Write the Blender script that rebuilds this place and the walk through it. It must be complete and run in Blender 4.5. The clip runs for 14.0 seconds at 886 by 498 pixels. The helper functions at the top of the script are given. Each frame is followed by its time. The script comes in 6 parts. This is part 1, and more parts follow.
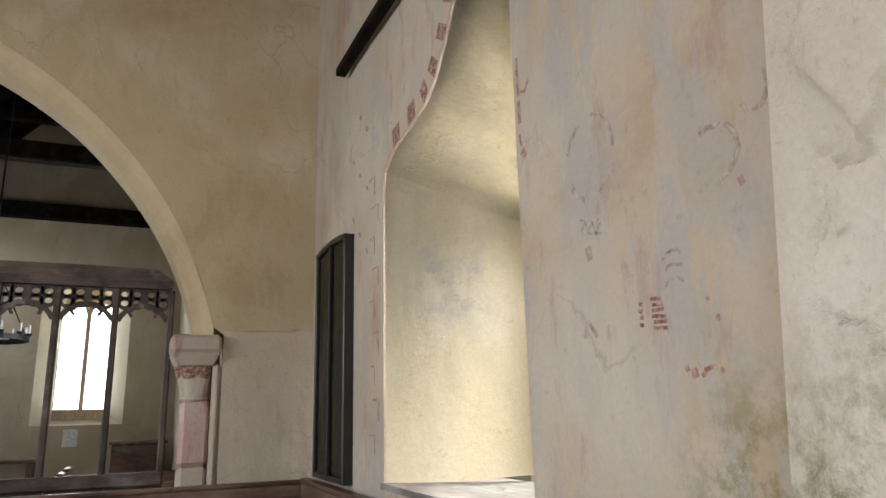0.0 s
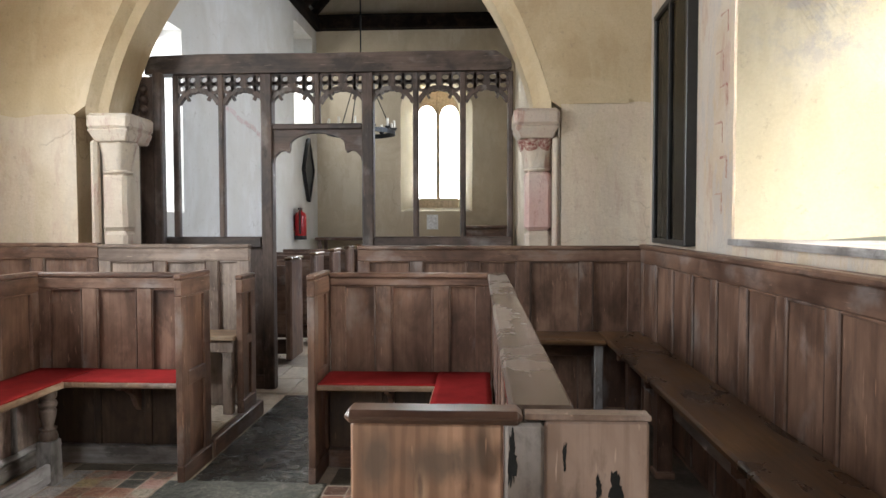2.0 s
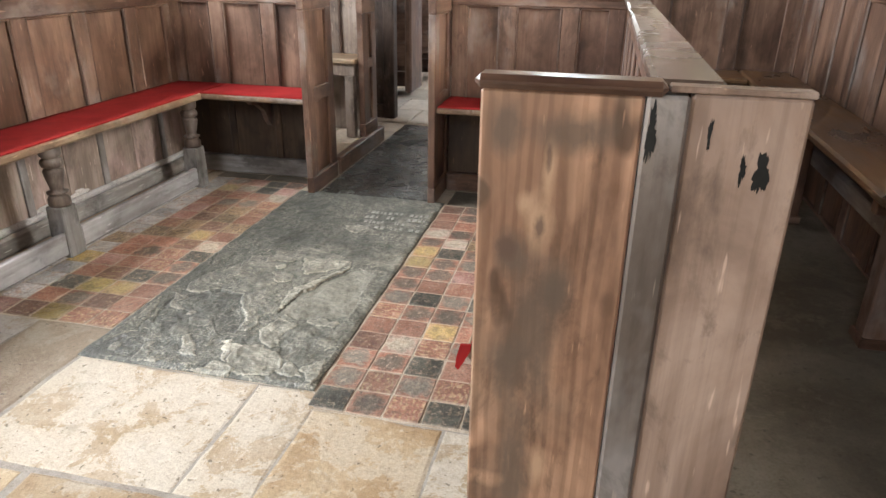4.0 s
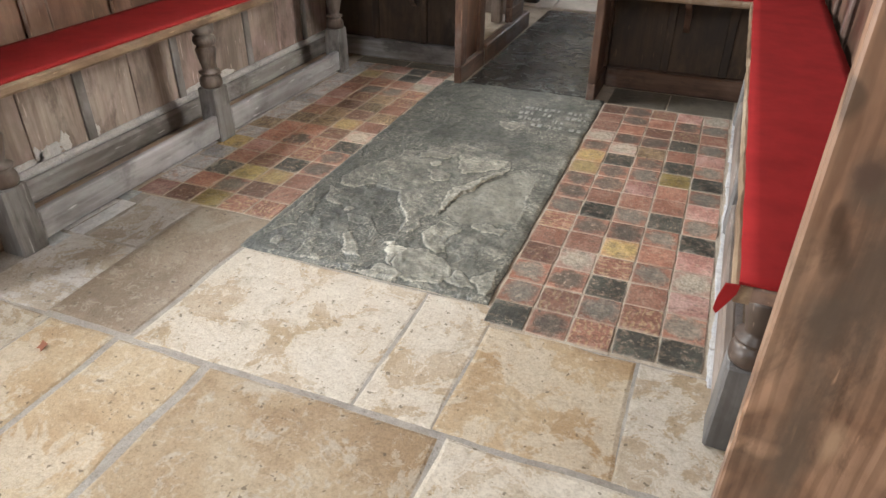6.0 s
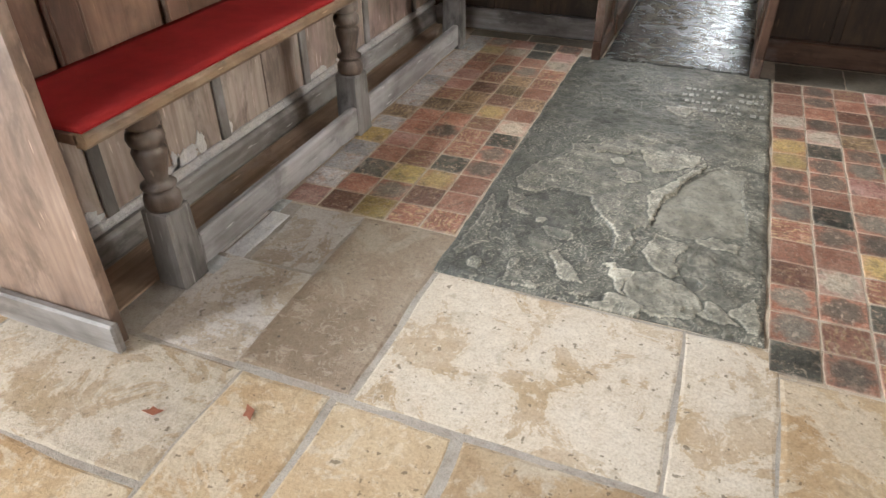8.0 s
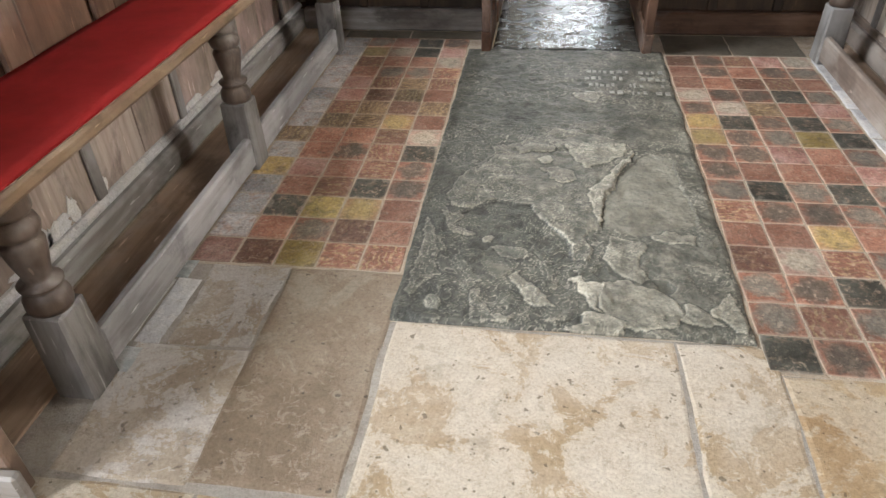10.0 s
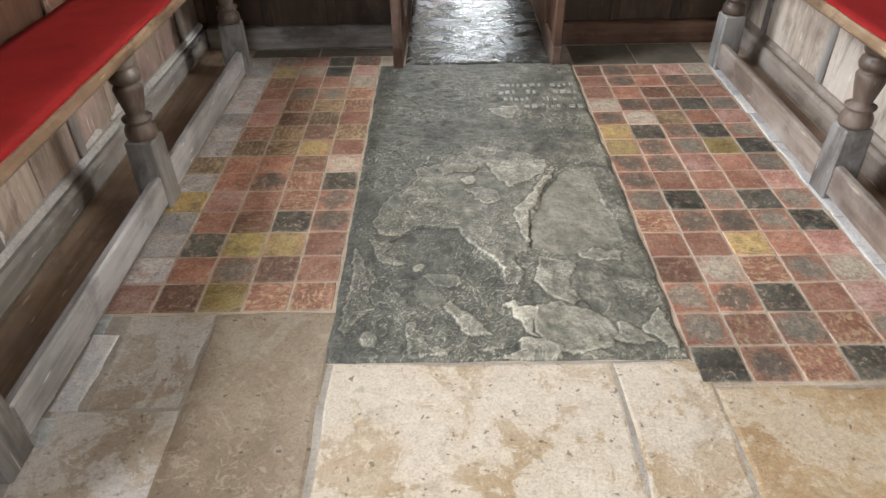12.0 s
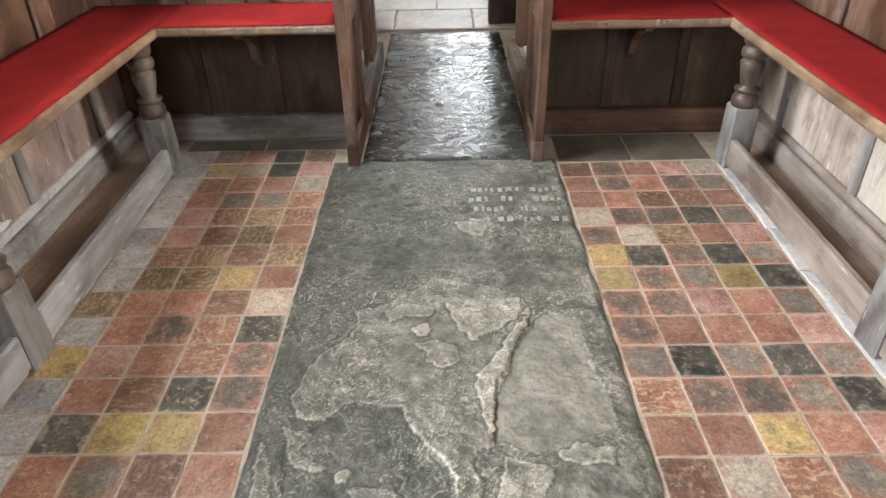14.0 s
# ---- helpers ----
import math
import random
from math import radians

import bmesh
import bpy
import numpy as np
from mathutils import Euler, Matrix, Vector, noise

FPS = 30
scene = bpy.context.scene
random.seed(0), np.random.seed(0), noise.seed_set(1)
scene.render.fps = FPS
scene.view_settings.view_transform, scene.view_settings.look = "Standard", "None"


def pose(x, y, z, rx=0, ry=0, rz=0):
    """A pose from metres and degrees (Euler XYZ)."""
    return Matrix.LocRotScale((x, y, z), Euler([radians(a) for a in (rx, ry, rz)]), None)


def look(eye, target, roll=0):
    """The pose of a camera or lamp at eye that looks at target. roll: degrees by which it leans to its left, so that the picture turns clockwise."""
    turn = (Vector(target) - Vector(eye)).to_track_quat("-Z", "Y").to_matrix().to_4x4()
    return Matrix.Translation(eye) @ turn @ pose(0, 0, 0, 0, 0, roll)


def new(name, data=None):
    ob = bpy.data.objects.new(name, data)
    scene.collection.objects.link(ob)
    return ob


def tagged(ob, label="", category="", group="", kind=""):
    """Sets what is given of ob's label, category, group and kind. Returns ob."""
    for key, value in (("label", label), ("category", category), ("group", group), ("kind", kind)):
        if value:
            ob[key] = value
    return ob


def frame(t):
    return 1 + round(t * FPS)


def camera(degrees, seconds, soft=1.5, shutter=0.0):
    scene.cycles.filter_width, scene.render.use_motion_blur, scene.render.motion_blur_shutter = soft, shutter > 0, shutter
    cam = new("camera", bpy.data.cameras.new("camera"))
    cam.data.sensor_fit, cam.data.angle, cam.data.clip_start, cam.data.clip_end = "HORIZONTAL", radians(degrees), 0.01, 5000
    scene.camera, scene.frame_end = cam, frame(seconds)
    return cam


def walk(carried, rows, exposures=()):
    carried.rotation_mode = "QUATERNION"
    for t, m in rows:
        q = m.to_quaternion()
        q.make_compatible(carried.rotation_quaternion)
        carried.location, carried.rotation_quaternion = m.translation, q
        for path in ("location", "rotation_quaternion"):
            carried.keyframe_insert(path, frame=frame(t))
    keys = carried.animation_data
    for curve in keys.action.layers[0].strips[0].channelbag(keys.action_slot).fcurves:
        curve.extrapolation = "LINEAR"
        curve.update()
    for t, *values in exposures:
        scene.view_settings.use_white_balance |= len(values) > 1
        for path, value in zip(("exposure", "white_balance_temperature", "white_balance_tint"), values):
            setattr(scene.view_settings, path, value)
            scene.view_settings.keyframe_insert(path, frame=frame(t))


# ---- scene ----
cam = camera(65.9, 14.0)
PATH = [
    (0.0, (1.648, -1.655, 1.57), (2.438, 0.123, 2.036), -1.4),
    (0.5, (1.627, -1.667, 1.51), (2.142, 0.218, 1.936), -1.1),
    (1.0, (1.611, -1.666, 1.455), (1.867, 0.291, 1.782), -0.8),
    (1.5, (1.600, -1.657, 1.386), (1.648, 0.337, 1.532), -0.4),
    (2.0, (1.592, -1.627, 1.336), (1.486, 0.368, 1.256), -0.1),
    (2.5, (1.596, -1.608, 1.298), (1.375, 0.359, 1.010), 0.1),
    (3.0, (1.593, -1.601, 1.264), (1.287, 0.320, 0.798), 0.3),
    (3.5, (1.589, -1.597, 1.232), (1.224, 0.262, 0.591), 0.6),
    (4.0, (1.566, -1.603, 1.207), (1.165, 0.194, 0.424), 0.9),
    (4.2, (1.556, -1.604, 1.203), (1.122, 0.166, 0.381), 1.0),
    (6.3, (1.170, -1.443, 1.128), (0.538, 0.121, 0.052), 0.1),
    (6.5, (1.105, -1.431, 1.124), (0.468, 0.124, 0.040), -0.1),
    (7.0, (0.899, -1.432, 1.125), (0.263, 0.103, 0.011), 0.0),
    (7.5, (0.703, -1.418, 1.110), (0.074, 0.106, -0.022), -0.1),
    (7.7, (0.645, -1.390, 1.100), (0.018, 0.130, -0.039), -0.3),
    (9.8, (0.323, -1.166, 1.083), (-0.006, 0.412, -0.100), -2.4),
    (10.0, (0.314, -1.160, 1.080), (0.059, 0.432, -0.105), -2.2),
    (10.5, (0.289, -1.138, 1.087), (0.178, 0.464, -0.105), -1.9),
    (11.0, (0.279, -1.120, 1.097), (0.231, 0.483, -0.099), -1.5),
    (11.5, (0.280, -1.112, 1.112), (0.258, 0.491, -0.084), -1.3),
    (12.0, (0.278, -1.095, 1.128), (0.261, 0.513, -0.061), -1.2),
    (12.5, (0.295, -1.019, 1.156), (0.277, 0.598, -0.021), -1.3),
    (13.0, (0.355, -0.853, 1.180), (0.338, 0.788, 0.037), -1.4),
    (13.5, (0.390, -0.705, 1.148), (0.388, 0.974, 0.062), -1.1),
    (14.0, (0.412, -0.552, 1.109), (0.399, 1.130, 0.026), -1.2),
]
EXPOSURES = [(0.0, 0.0), (0.8, 0.15), (1.5, 0.35), (2.2, 0.7), (3.0, 1.1), (4.2, 1.2), (6.5, 0.85), (10.0, 0.85), (12.0, 0.9), (14.0, 1.2)]
walk(cam, [(t, look(eye, target, roll)) for t, eye, target, roll in PATH], EXPOSURES)

# ---- world and light: an overcast day outside, light through the windows ----
world = bpy.data.worlds.new("sky")
world.use_nodes = True
scene.world = world
wn = world.node_tree
sky = wn.nodes.new("ShaderNodeTexSky")
sky.sky_type, sky.sun_disc = "NISHITA", False
sky.sun_elevation, sky.sun_rotation = radians(40), radians(140)
wn.nodes["Background"].inputs["Strength"].default_value = 0.12
wn.links.new(sky.outputs["Color"], wn.nodes["Background"].inputs["Color"])


def sun_lamp():
    data = bpy.data.lights.new("sun", "SUN")
    data.energy, data.angle, data.color = 1.0, radians(12), (1.0, 0.95, 0.88)
    ob = new("sun", data)
    ob.matrix_world = look((0, 0, 0), (-0.5, 0.55, -0.65))
    return ob


sun_lamp()


def window_lamp(name, place, target, width, height, watts, colour=(0.93, 0.97, 1.0)):
    data = bpy.data.lights.new(name, "AREA")
    data.shape, data.size, data.size_y, data.energy, data.color = "RECTANGLE", width, height, watts, colour
    ob = new(name, data)
    ob.matrix_world = look(place, target)
    return ob


# sky light in the openings of the nave and the chancel
window_lamp("window_light_south", (3.66, 0.89, 2.45), (0.0, 0.89, 0.9), 0.62, 1.9, 77, (1.0, 0.98, 0.92)).data.spread = radians(155)
window_lamp("door_light_north", (-2.12, -2.20, 1.12), (0.6, -0.4, 0.55), 0.72, 1.7, 80)
window_lamp("window_light_north", (-2.08, 1.0, 2.45), (0.9, 0.7, 0.3), 1.5, 1.2, 112)
window_lamp("window_light_west", (0.5, -5.12, 3.55), (0.5, 0, 0.6), 1.5, 1.7, 54)
window_lamp("window_light_east", (0.83, 11.15, 3.20), (0.5, 4, 1.0), 1.0, 3.5, 122)
window_lamp("window_light_chancel", (-1.85, 4.55, 2.35), (1.0, 5.0, 1.0), 0.8, 1.7, 30, (0.85, 0.92, 1.0))
window_lamp("window_light_chancel_far", (-1.85, 9.6, 3.7), (1.0, 9.2, 1.0), 1.0, 1.4, 30)
window_lamp("window_light_chancel_south", (2.72, 6.3, 2.45), (-1.3, 6.2, 1.6), 1.2, 1.8, 70, (0.74, 0.84, 1.0))


# ---- materials ----
def material(name, rough=0.6, metal=0.0):
    m = bpy.data.materials.new(name)
    m.use_nodes = True
    bsdf = m.node_tree.nodes["Principled BSDF"]
    bsdf.inputs["Roughness"].default_value, bsdf.inputs["Metallic"].default_value = rough, metal
    return m, m.node_tree, bsdf


def node(tree, kind, **values):
    n = tree.nodes.new("ShaderNode" + kind)
    for key, value in values.items():
        n.inputs[key.replace("_", " ")].default_value = value
    return n


def coords(tree, scale=(1, 1, 1), random_shift=True):
    """World-size coordinates, shifted for each object so that no two pieces are alike."""
    tc = tree.nodes.new("ShaderNodeTexCoord")
    mp = tree.nodes.new("ShaderNodeMapping")
    mp.inputs["Scale"].default_value = scale
    if random_shift:
        info = tree.nodes.new("ShaderNodeObjectInfo")
        mul = node(tree, "VectorMath")
        mul.operation = "SCALE"
        comb = tree.nodes.new("ShaderNodeCombineXYZ")
        for axis, k in zip("XYZ", (17.0, 31.0, 23.0)):
            m = node(tree, "Math")
            m.operation = "MULTIPLY"
            m.inputs[1].default_value = k
            tree.links.new(info.outputs["Random"], m.inputs[0])
            tree.links.new(m.outputs[0], comb.inputs[axis])
        add = node(tree, "VectorMath")
        add.operation = "ADD"
        tree.nodes.remove(mul)
        tree.links.new(tc.outputs["Object"], add.inputs[0])
        tree.links.new(comb.outputs[0], add.inputs[1])
        tree.links.new(add.outputs[0], mp.inputs["Vector"])
    else:
        tree.links.new(tc.outputs["Object"], mp.inputs["Vector"])
    return mp.outputs["Vector"]


def noise_tex(tree, vector, scale, detail=4.0, rough=0.55, distortion=0.0):
    n = node(tree, "TexNoise", Scale=scale, Detail=detail, Roughness=rough, Distortion=distortion)
    tree.links.new(vector, n.inputs["Vector"])
    return n.outputs["Fac"]


def ramp(tree, fac, stops):
    r = tree.nodes.new("ShaderNodeValToRGB")
    el = r.color_ramp.elements
    while len(el) < len(stops):
        el.new(0.5)
    for e, (p, c) in zip(el, stops):
        e.position = p
        e.color = (*c, 1) if len(c) == 3 else c
    tree.links.new(fac, r.inputs["Fac"])
    return r.outputs["Color"]


def mix(tree, fac, a, b, mode="MIX"):
    m = tree.nodes.new("ShaderNodeMix")
    m.data_type, m.blend_type = "RGBA", mode
    for value, socket in ((fac, m.inputs["Factor"]), (a, m.inputs["A"]), (b, m.inputs["B"])):
        if hasattr(value, "is_output"):
            tree.links.new(value, socket)
        elif isinstance(value, (int, float)):
            socket.default_value = value
        else:
            socket.default_value = (*value, 1)
    return m.outputs["Result"]


def bump(tree, bsdf, height, strength, distance):
    b = node(tree, "Bump", Strength=strength, Distance=distance)
    tree.links.new(height, b.inputs["Height"])
    tree.links.new(b.outputs["Normal"], bsdf.inputs["Normal"])


def wood(name, axis, dark, mid, light, rough=0.5, bloom=(0.33, 0.31, 0.30), bloom_at=0.62, knots=0.0, stained=0.7):
    """Old hand-polished wood: blotched tone, soft streaks along an axis, rings round knots, stains, pale scratches."""
    m, t, bsdf = material(name, rough)
    along = "xyz".index(axis)

    def stretched(across, length):
        scale = [across] * 3
        scale[along] = length
        return coords(t, scale)

    blotch = noise_tex(t, stretched(4.5, 2.2), 1.0, 6, 0.62, 0.5)
    streak = noise_tex(t, stretched(45.0, 1.6), 1.0, 5, 0.6, 0.3)
    fine = noise_tex(t, stretched(160.0, 5.0), 1.0, 3, 0.6)
    swirl = noise_tex(t, stretched(5.0, 1.3), 1.0, 1, 0.4, 0.35 * knots)
    rings = node(t, "Math")
    rings.operation = "MULTIPLY"
    rings.inputs[1].default_value = 70.0
    t.links.new(swirl, rings.inputs[0])
    wave = node(t, "Math")
    wave.operation = "SINE"
    t.links.new(rings.outputs[0], wave.inputs[0])
    c = ramp(t, blotch, ((0.36, dark), (0.50, mid), (0.65, light)))
    c = mix(t, 0.6, c, ramp(t, streak, ((0.38, (0.60, 0.56, 0.53)), (0.56, (1, 1, 1)))), "MULTIPLY")
    if knots:
        strength = node(t, "Math")
        strength.operation = "MULTIPLY"
        strength.inputs[1].default_value = 0.55
        t.links.new(ramp(t, noise_tex(t, stretched(6.0, 2.4), 1.0, 2, 0.5), ((0.49, (0, 0, 0)), (0.57, (1, 1, 1)))), strength.inputs[0])
        c = mix(t, strength.outputs[0], c, ramp(t, wave.outputs[0], ((0.0, [k * 0.8 for k in mid]), (0.45, light), (1.0, [min(1, k * 1.5) for k in light]))))
        k1 = noise_tex(t, stretched(9.0, 5.5), 1.0, 2, 0.5, 0.2)
        c = mix(t, ramp(t, k1, ((0.61, (0, 0, 0)), (0.66, (0.85,) * 3))), c, [k * 0.55 for k in dark])
    c = mix(t, ramp(t, noise_tex(t, stretched(3.2, 2.0), 1.0, 5, 0.6), ((bloom_at - 0.07, (0, 0, 0)), (bloom_at + 0.06, (0.45,) * 3))), c, bloom)
    stain = noise_tex(t, stretched(7.0, 3.4), 1.0, 7, 0.7, 0.4)
    c = mix(t, ramp(t, stain, ((0.53, (0, 0, 0)), (0.64, (stained,) * 3))), c, [k * 0.6 for k in dark])
    scratch = noise_tex(t, stretched(75.0, 9.0), 1.0, 2, 0.5)
    c = mix(t, ramp(t, scratch, ((0.69, (0, 0, 0)), (0.74, (0.5,) * 3))), c, [min(1, k * 1.9) for k in light])
    t.links.new(c, bsdf.inputs["Base Color"])
    t.links.new(ramp(t, blotch, ((0.3, (rough - 0.08,) * 3), (0.7, (min(rough + 0.16, 1),) * 3))), bsdf.inputs["Roughness"])
    bump(t, bsdf, streak, 0.22, 0.003)
    return m


def half(t, value):
    k = node(t, "Math")
    k.operation = "MULTIPLY"
    k.inputs[1].default_value = 0.5
    t.links.new(value, k.inputs[0])
    return k.outputs[0]


def knotty_board(name, base, knots, stains):
    """Worn pine with grain bent round knots and dark stains where hands and boots have rubbed; places are x and z on the board."""
    m = base.copy()
    m.name = name
    t = m.node_tree
    bsdf = t.nodes["Principled BSDF"]
    c = bsdf.inputs["Base Color"].links[0].from_socket

    def spot(x, z, w, h, rag):
        """Distance from a place in units of its own half width and height, with a ragged outline."""
        v = node(t, "VectorMath")
        v.operation = "MULTIPLY_ADD"
        t.links.new(coords(t, (1, 1, 1), False), v.inputs[0])
        v.inputs[1].default_value = (1 / w, 0, 1 / h)
        v.inputs[2].default_value = (-x / w, 0, -z / h)
        length = node(t, "VectorMath")
        length.operation = "LENGTH"
        t.links.new(v.outputs[0], length.inputs[0])
        out = node(t, "Math")
        out.operation = "MULTIPLY_ADD"
        out.inputs[1].default_value = rag
        t.links.new(noise_tex(t, coords(t, (30, 30, 16), False), 1.0, 5, 0.65), out.inputs[0])
        t.links.new(length.outputs["Value"], out.inputs[2])
        return out.outputs[0]

    grain = node(t, "TexWave", Scale=14.0, Distortion=7.0, Detail=3.0, Detail_Scale=1.2)
    t.links.new(coords(t, (1.0, 1.0, 0.16), False), grain.inputs["Vector"])
    c = mix(t, 0.45, c, ramp(t, grain.outputs["Fac"], ((0.25, (0.66, 0.60, 0.55)), (0.6, (1.08, 1.06, 1.04)))), "MULTIPLY")
    for x, z, w, h, tone in stains:
        c = mix(t, ramp(t, half(t, spot(x, z, w, h, 1.2)), ((0.48, (0.78,) * 3), (0.88, (0, 0, 0)))), c, tone)
    for x, z, w, h in knots:
        d = spot(x, z, w, h, 2.0)
        soft = node(t, "Math")
        soft.operation = "DIVIDE"
        soft.inputs[1].default_value = 4.0
        t.links.new(d, soft.inputs[0])
        c = mix(t, ramp(t, soft.outputs[0], ((0.36, (0.75,) * 3), (0.50, (0, 0, 0)))), c, (0.085, 0.05, 0.038))
    t.links.new(c, bsdf.inputs["Base Color"])
    return m


def plaster(name, tones, pink=0.0, green=0.0, rough=0.9, relief=0.35, grey=0.0, moss=None, cracks=0.4):
    """Limewashed plaster: layered tones, flaked patches, stains, trowel relief."""
    m, t, bsdf = material(name, rough)
    v = coords(t, (1, 1, 1), False)
    tall = coords(t, (1.6, 1.6, 0.5), False)
    big = noise_tex(t, v, 1.1, 5, 0.6, 0.4)
    mid = noise_tex(t, tall, 3.0, 6, 0.65, 0.3)
    small = noise_tex(t, v, 22.0, 5, 0.7)
    c = ramp(t, big, ((0.38, tones[0]), (0.50, tones[1]), (0.62, tones[2])))
    c = mix(t, ramp(t, mid, ((0.47, (0, 0, 0)), (0.56, (0.65, 0.65, 0.65)))), c, tones[3])
    if grey:
        g = noise_tex(t, tall, 2.6, 9, 0.68, 0.3)
        c = mix(t, ramp(t, g, ((0.53, (0, 0, 0)), (0.57, (grey,) * 3))), c, (0.42, 0.40, 0.39))
    if pink:
        p = noise_tex(t, tall, 4.4, 8, 0.72, 0.2)
        c = mix(t, ramp(t, p, ((0.56, (0, 0, 0)), (0.63, (pink,) * 3))), c, (0.38, 0.20, 0.17))
    if green:
        g2 = noise_tex(t, v, 6.0, 8, 0.75)
        c = mix(t, ramp(t, g2, ((0.55, (0, 0, 0)), (0.66, (green,) * 3))), c, (0.16, 0.17, 0.05))
    c = mix(t, ramp(t, small, ((0.60, (0, 0, 0)), (0.70, (0.3, 0.3, 0.3)))), c, (0.25, 0.2, 0.16))
    warp = node(t, "VectorMath")
    warp.operation = "MULTIPLY_ADD"
    shake = node(t, "TexNoise", Scale=3.0, Detail=5.0)
    t.links.new(v, shake.inputs["Vector"])
    t.links.new(shake.outputs["Color"], warp.inputs[0])
    warp.inputs[1].default_value = (0.45, 0.45, 0.45)
    t.links.new(v, warp.inputs[2])
    cell = node(t, "TexVoronoi", Scale=1.3)
    cell.feature = "DISTANCE_TO_EDGE"
    t.links.new(warp.outputs[0], cell.inputs["Vector"])
    gate = node(t, "Math")
    gate.operation = "MULTIPLY"
    t.links.new(ramp(t, cell.outputs["Distance"], ((0.0, (cracks,) * 3), (0.010, (0, 0, 0)))), gate.inputs[0])
    t.links.new(ramp(t, big, ((0.5, (0, 0, 0)), (0.62, (1, 1, 1)))), gate.inputs[1])
    c = mix(t, gate.outputs[0], c, (0.24, 0.17, 0.11))
    grit = noise_tex(t, v, 60.0, 4, 0.75)
    c = mix(t, 0.5, c, ramp(t, grit, ((0.3, (0.80, 0.79, 0.77)), (0.7, (1, 1, 1)))), "MULTIPLY")
    if moss:
        at, radius, tint = moss
        near = node(t, "VectorMath")
        near.operation = "DISTANCE"
        t.links.new(v, near.inputs[0])
        near.inputs[1].default_value = at
        fall = node(t, "Math")
        fall.operation = "DIVIDE"
        fall.inputs[1].default_value = radius
        t.links.new(near.outputs["Value"], fall.inputs[0])
        edge = node(t, "Math")
        edge.operation = "MULTIPLY"
        t.links.new(ramp(t, fall.outputs[0], ((0.35, (1, 1, 1)), (1.0, (0, 0, 0)))), edge.inputs[0])
        t.links.new(ramp(t, noise_tex(t, v, 9.0, 9, 0.78), ((0.46, (0, 0, 0)), (0.60, (0.9,) * 3))), edge.inputs[1])
        c = mix(t, edge.outputs[0], c, tint)
    t.links.new(c, bsdf.inputs["Base Color"])
    h = node(t, "Math")
    h.operation = "ADD"
    t.links.new(mid, h.inputs[0])
    t.links.new(small, h.inputs[1])
    bump(t, bsdf, h.outputs[0], relief, 0.02)
    return m


def stone(name, tones, scale=6.0, rough=0.75, pale=(0.62, 0.57, 0.5), pale_at=0.58, pits=0.5, relief=0.55):
    """Limestone or slate with blotches, pale scuffs and small dark pits; every piece has its own shift."""
    m, t, bsdf = material(name, rough)
    v = coords(t, (1, 1, 1))
    big = noise_tex(t, v, scale * 0.6, 5, 0.6, 0.3)
    mid = noise_tex(t, v, scale * 2.2, 7, 0.68, 0.6)
    small = noise_tex(t, v, scale * 9, 2, 0.5)
    info = t.nodes.new("ShaderNodeObjectInfo")
    c = ramp(t, big, ((0.38, tones[0]), (0.50, tones[1]), (0.62, tones[2])))
    crust = noise_tex(t, v, scale * 0.95, 10, 0.72, 0.5)
    c = mix(t, ramp(t, crust, ((pale_at - 0.065, (0, 0, 0)), (pale_at - 0.05, (0.62,) * 3), (pale_at + 0.12, (0.95,) * 3))), c, pale)
    speck = noise_tex(t, v, scale * 7, 6, 0.75)
    c = mix(t, 0.5, c, ramp(t, speck, ((0.34, (0.55, 0.50, 0.44)), (0.47, (0.96, 0.95, 0.94)), (0.62, (1.0, 1.0, 1.0)))), "MULTIPLY")
    c = mix(t, 0.6, c, ramp(t, noise_tex(t, v, scale * 26, 4, 0.7), ((0.36, (0.70, 0.68, 0.66)), (0.58, (1.06, 1.06, 1.06)))), "MULTIPLY")
    scuffs = noise_tex(t, v, scale * 4.5, 8, 0.78, 0.8)
    c = mix(t, ramp(t, scuffs, ((0.55, (0, 0, 0)), (0.59, (0.45,) * 3))), c, [min(1.0, 1.12 * k) for k in pale])
    blot = noise_tex(t, v, scale * 1.4, 6, 0.66, 0.6)
    c = mix(t, ramp(t, blot, ((0.60, (0, 0, 0)), (0.70, (0.45,) * 3))), c, [0.55 * k for k in tones[0]])
    c = mix(t, ramp(t, small, ((0.68, (0, 0, 0)), (0.715, (pits,) * 3))), c, [0.3 * k for k in tones[0]])
    c = mix(t, 1.0, c, ramp(t, info.outputs["Random"], ((0, (0.84, 0.83, 0.82)), (1, (1.1, 1.08, 1.04)))), "MULTIPLY")
    t.links.new(c, bsdf.inputs["Base Color"])
    rise = node(t, "Math")
    rise.operation = "ADD"
    t.links.new(crust, rise.inputs[0])
    t.links.new(speck, rise.inputs[1])
    bump(t, bsdf, rise.outputs[0], relief, 0.008)
    return m


OAK = ((0.070, 0.036, 0.024), (0.142, 0.078, 0.052), (0.228, 0.138, 0.097))
OAK_Z = wood("dark_oak_upright", "z", *OAK, 0.45)
OAK_X = wood("dark_oak_across", "x", *OAK, 0.40)
OAK_Y = wood("dark_oak_along", "y", *OAK, 0.40)
PANEL_Z = wood("dark_oak_panel", "z", (0.072, 0.037, 0.024), (0.150, 0.082, 0.054), (0.24, 0.142, 0.098), 0.46, bloom_at=0.66, stained=0.5)
BEAD_Z = wood("rubbed_oak_bead", "z", (0.068, 0.039, 0.028), (0.118, 0.072, 0.052), (0.180, 0.110, 0.080), 0.52)
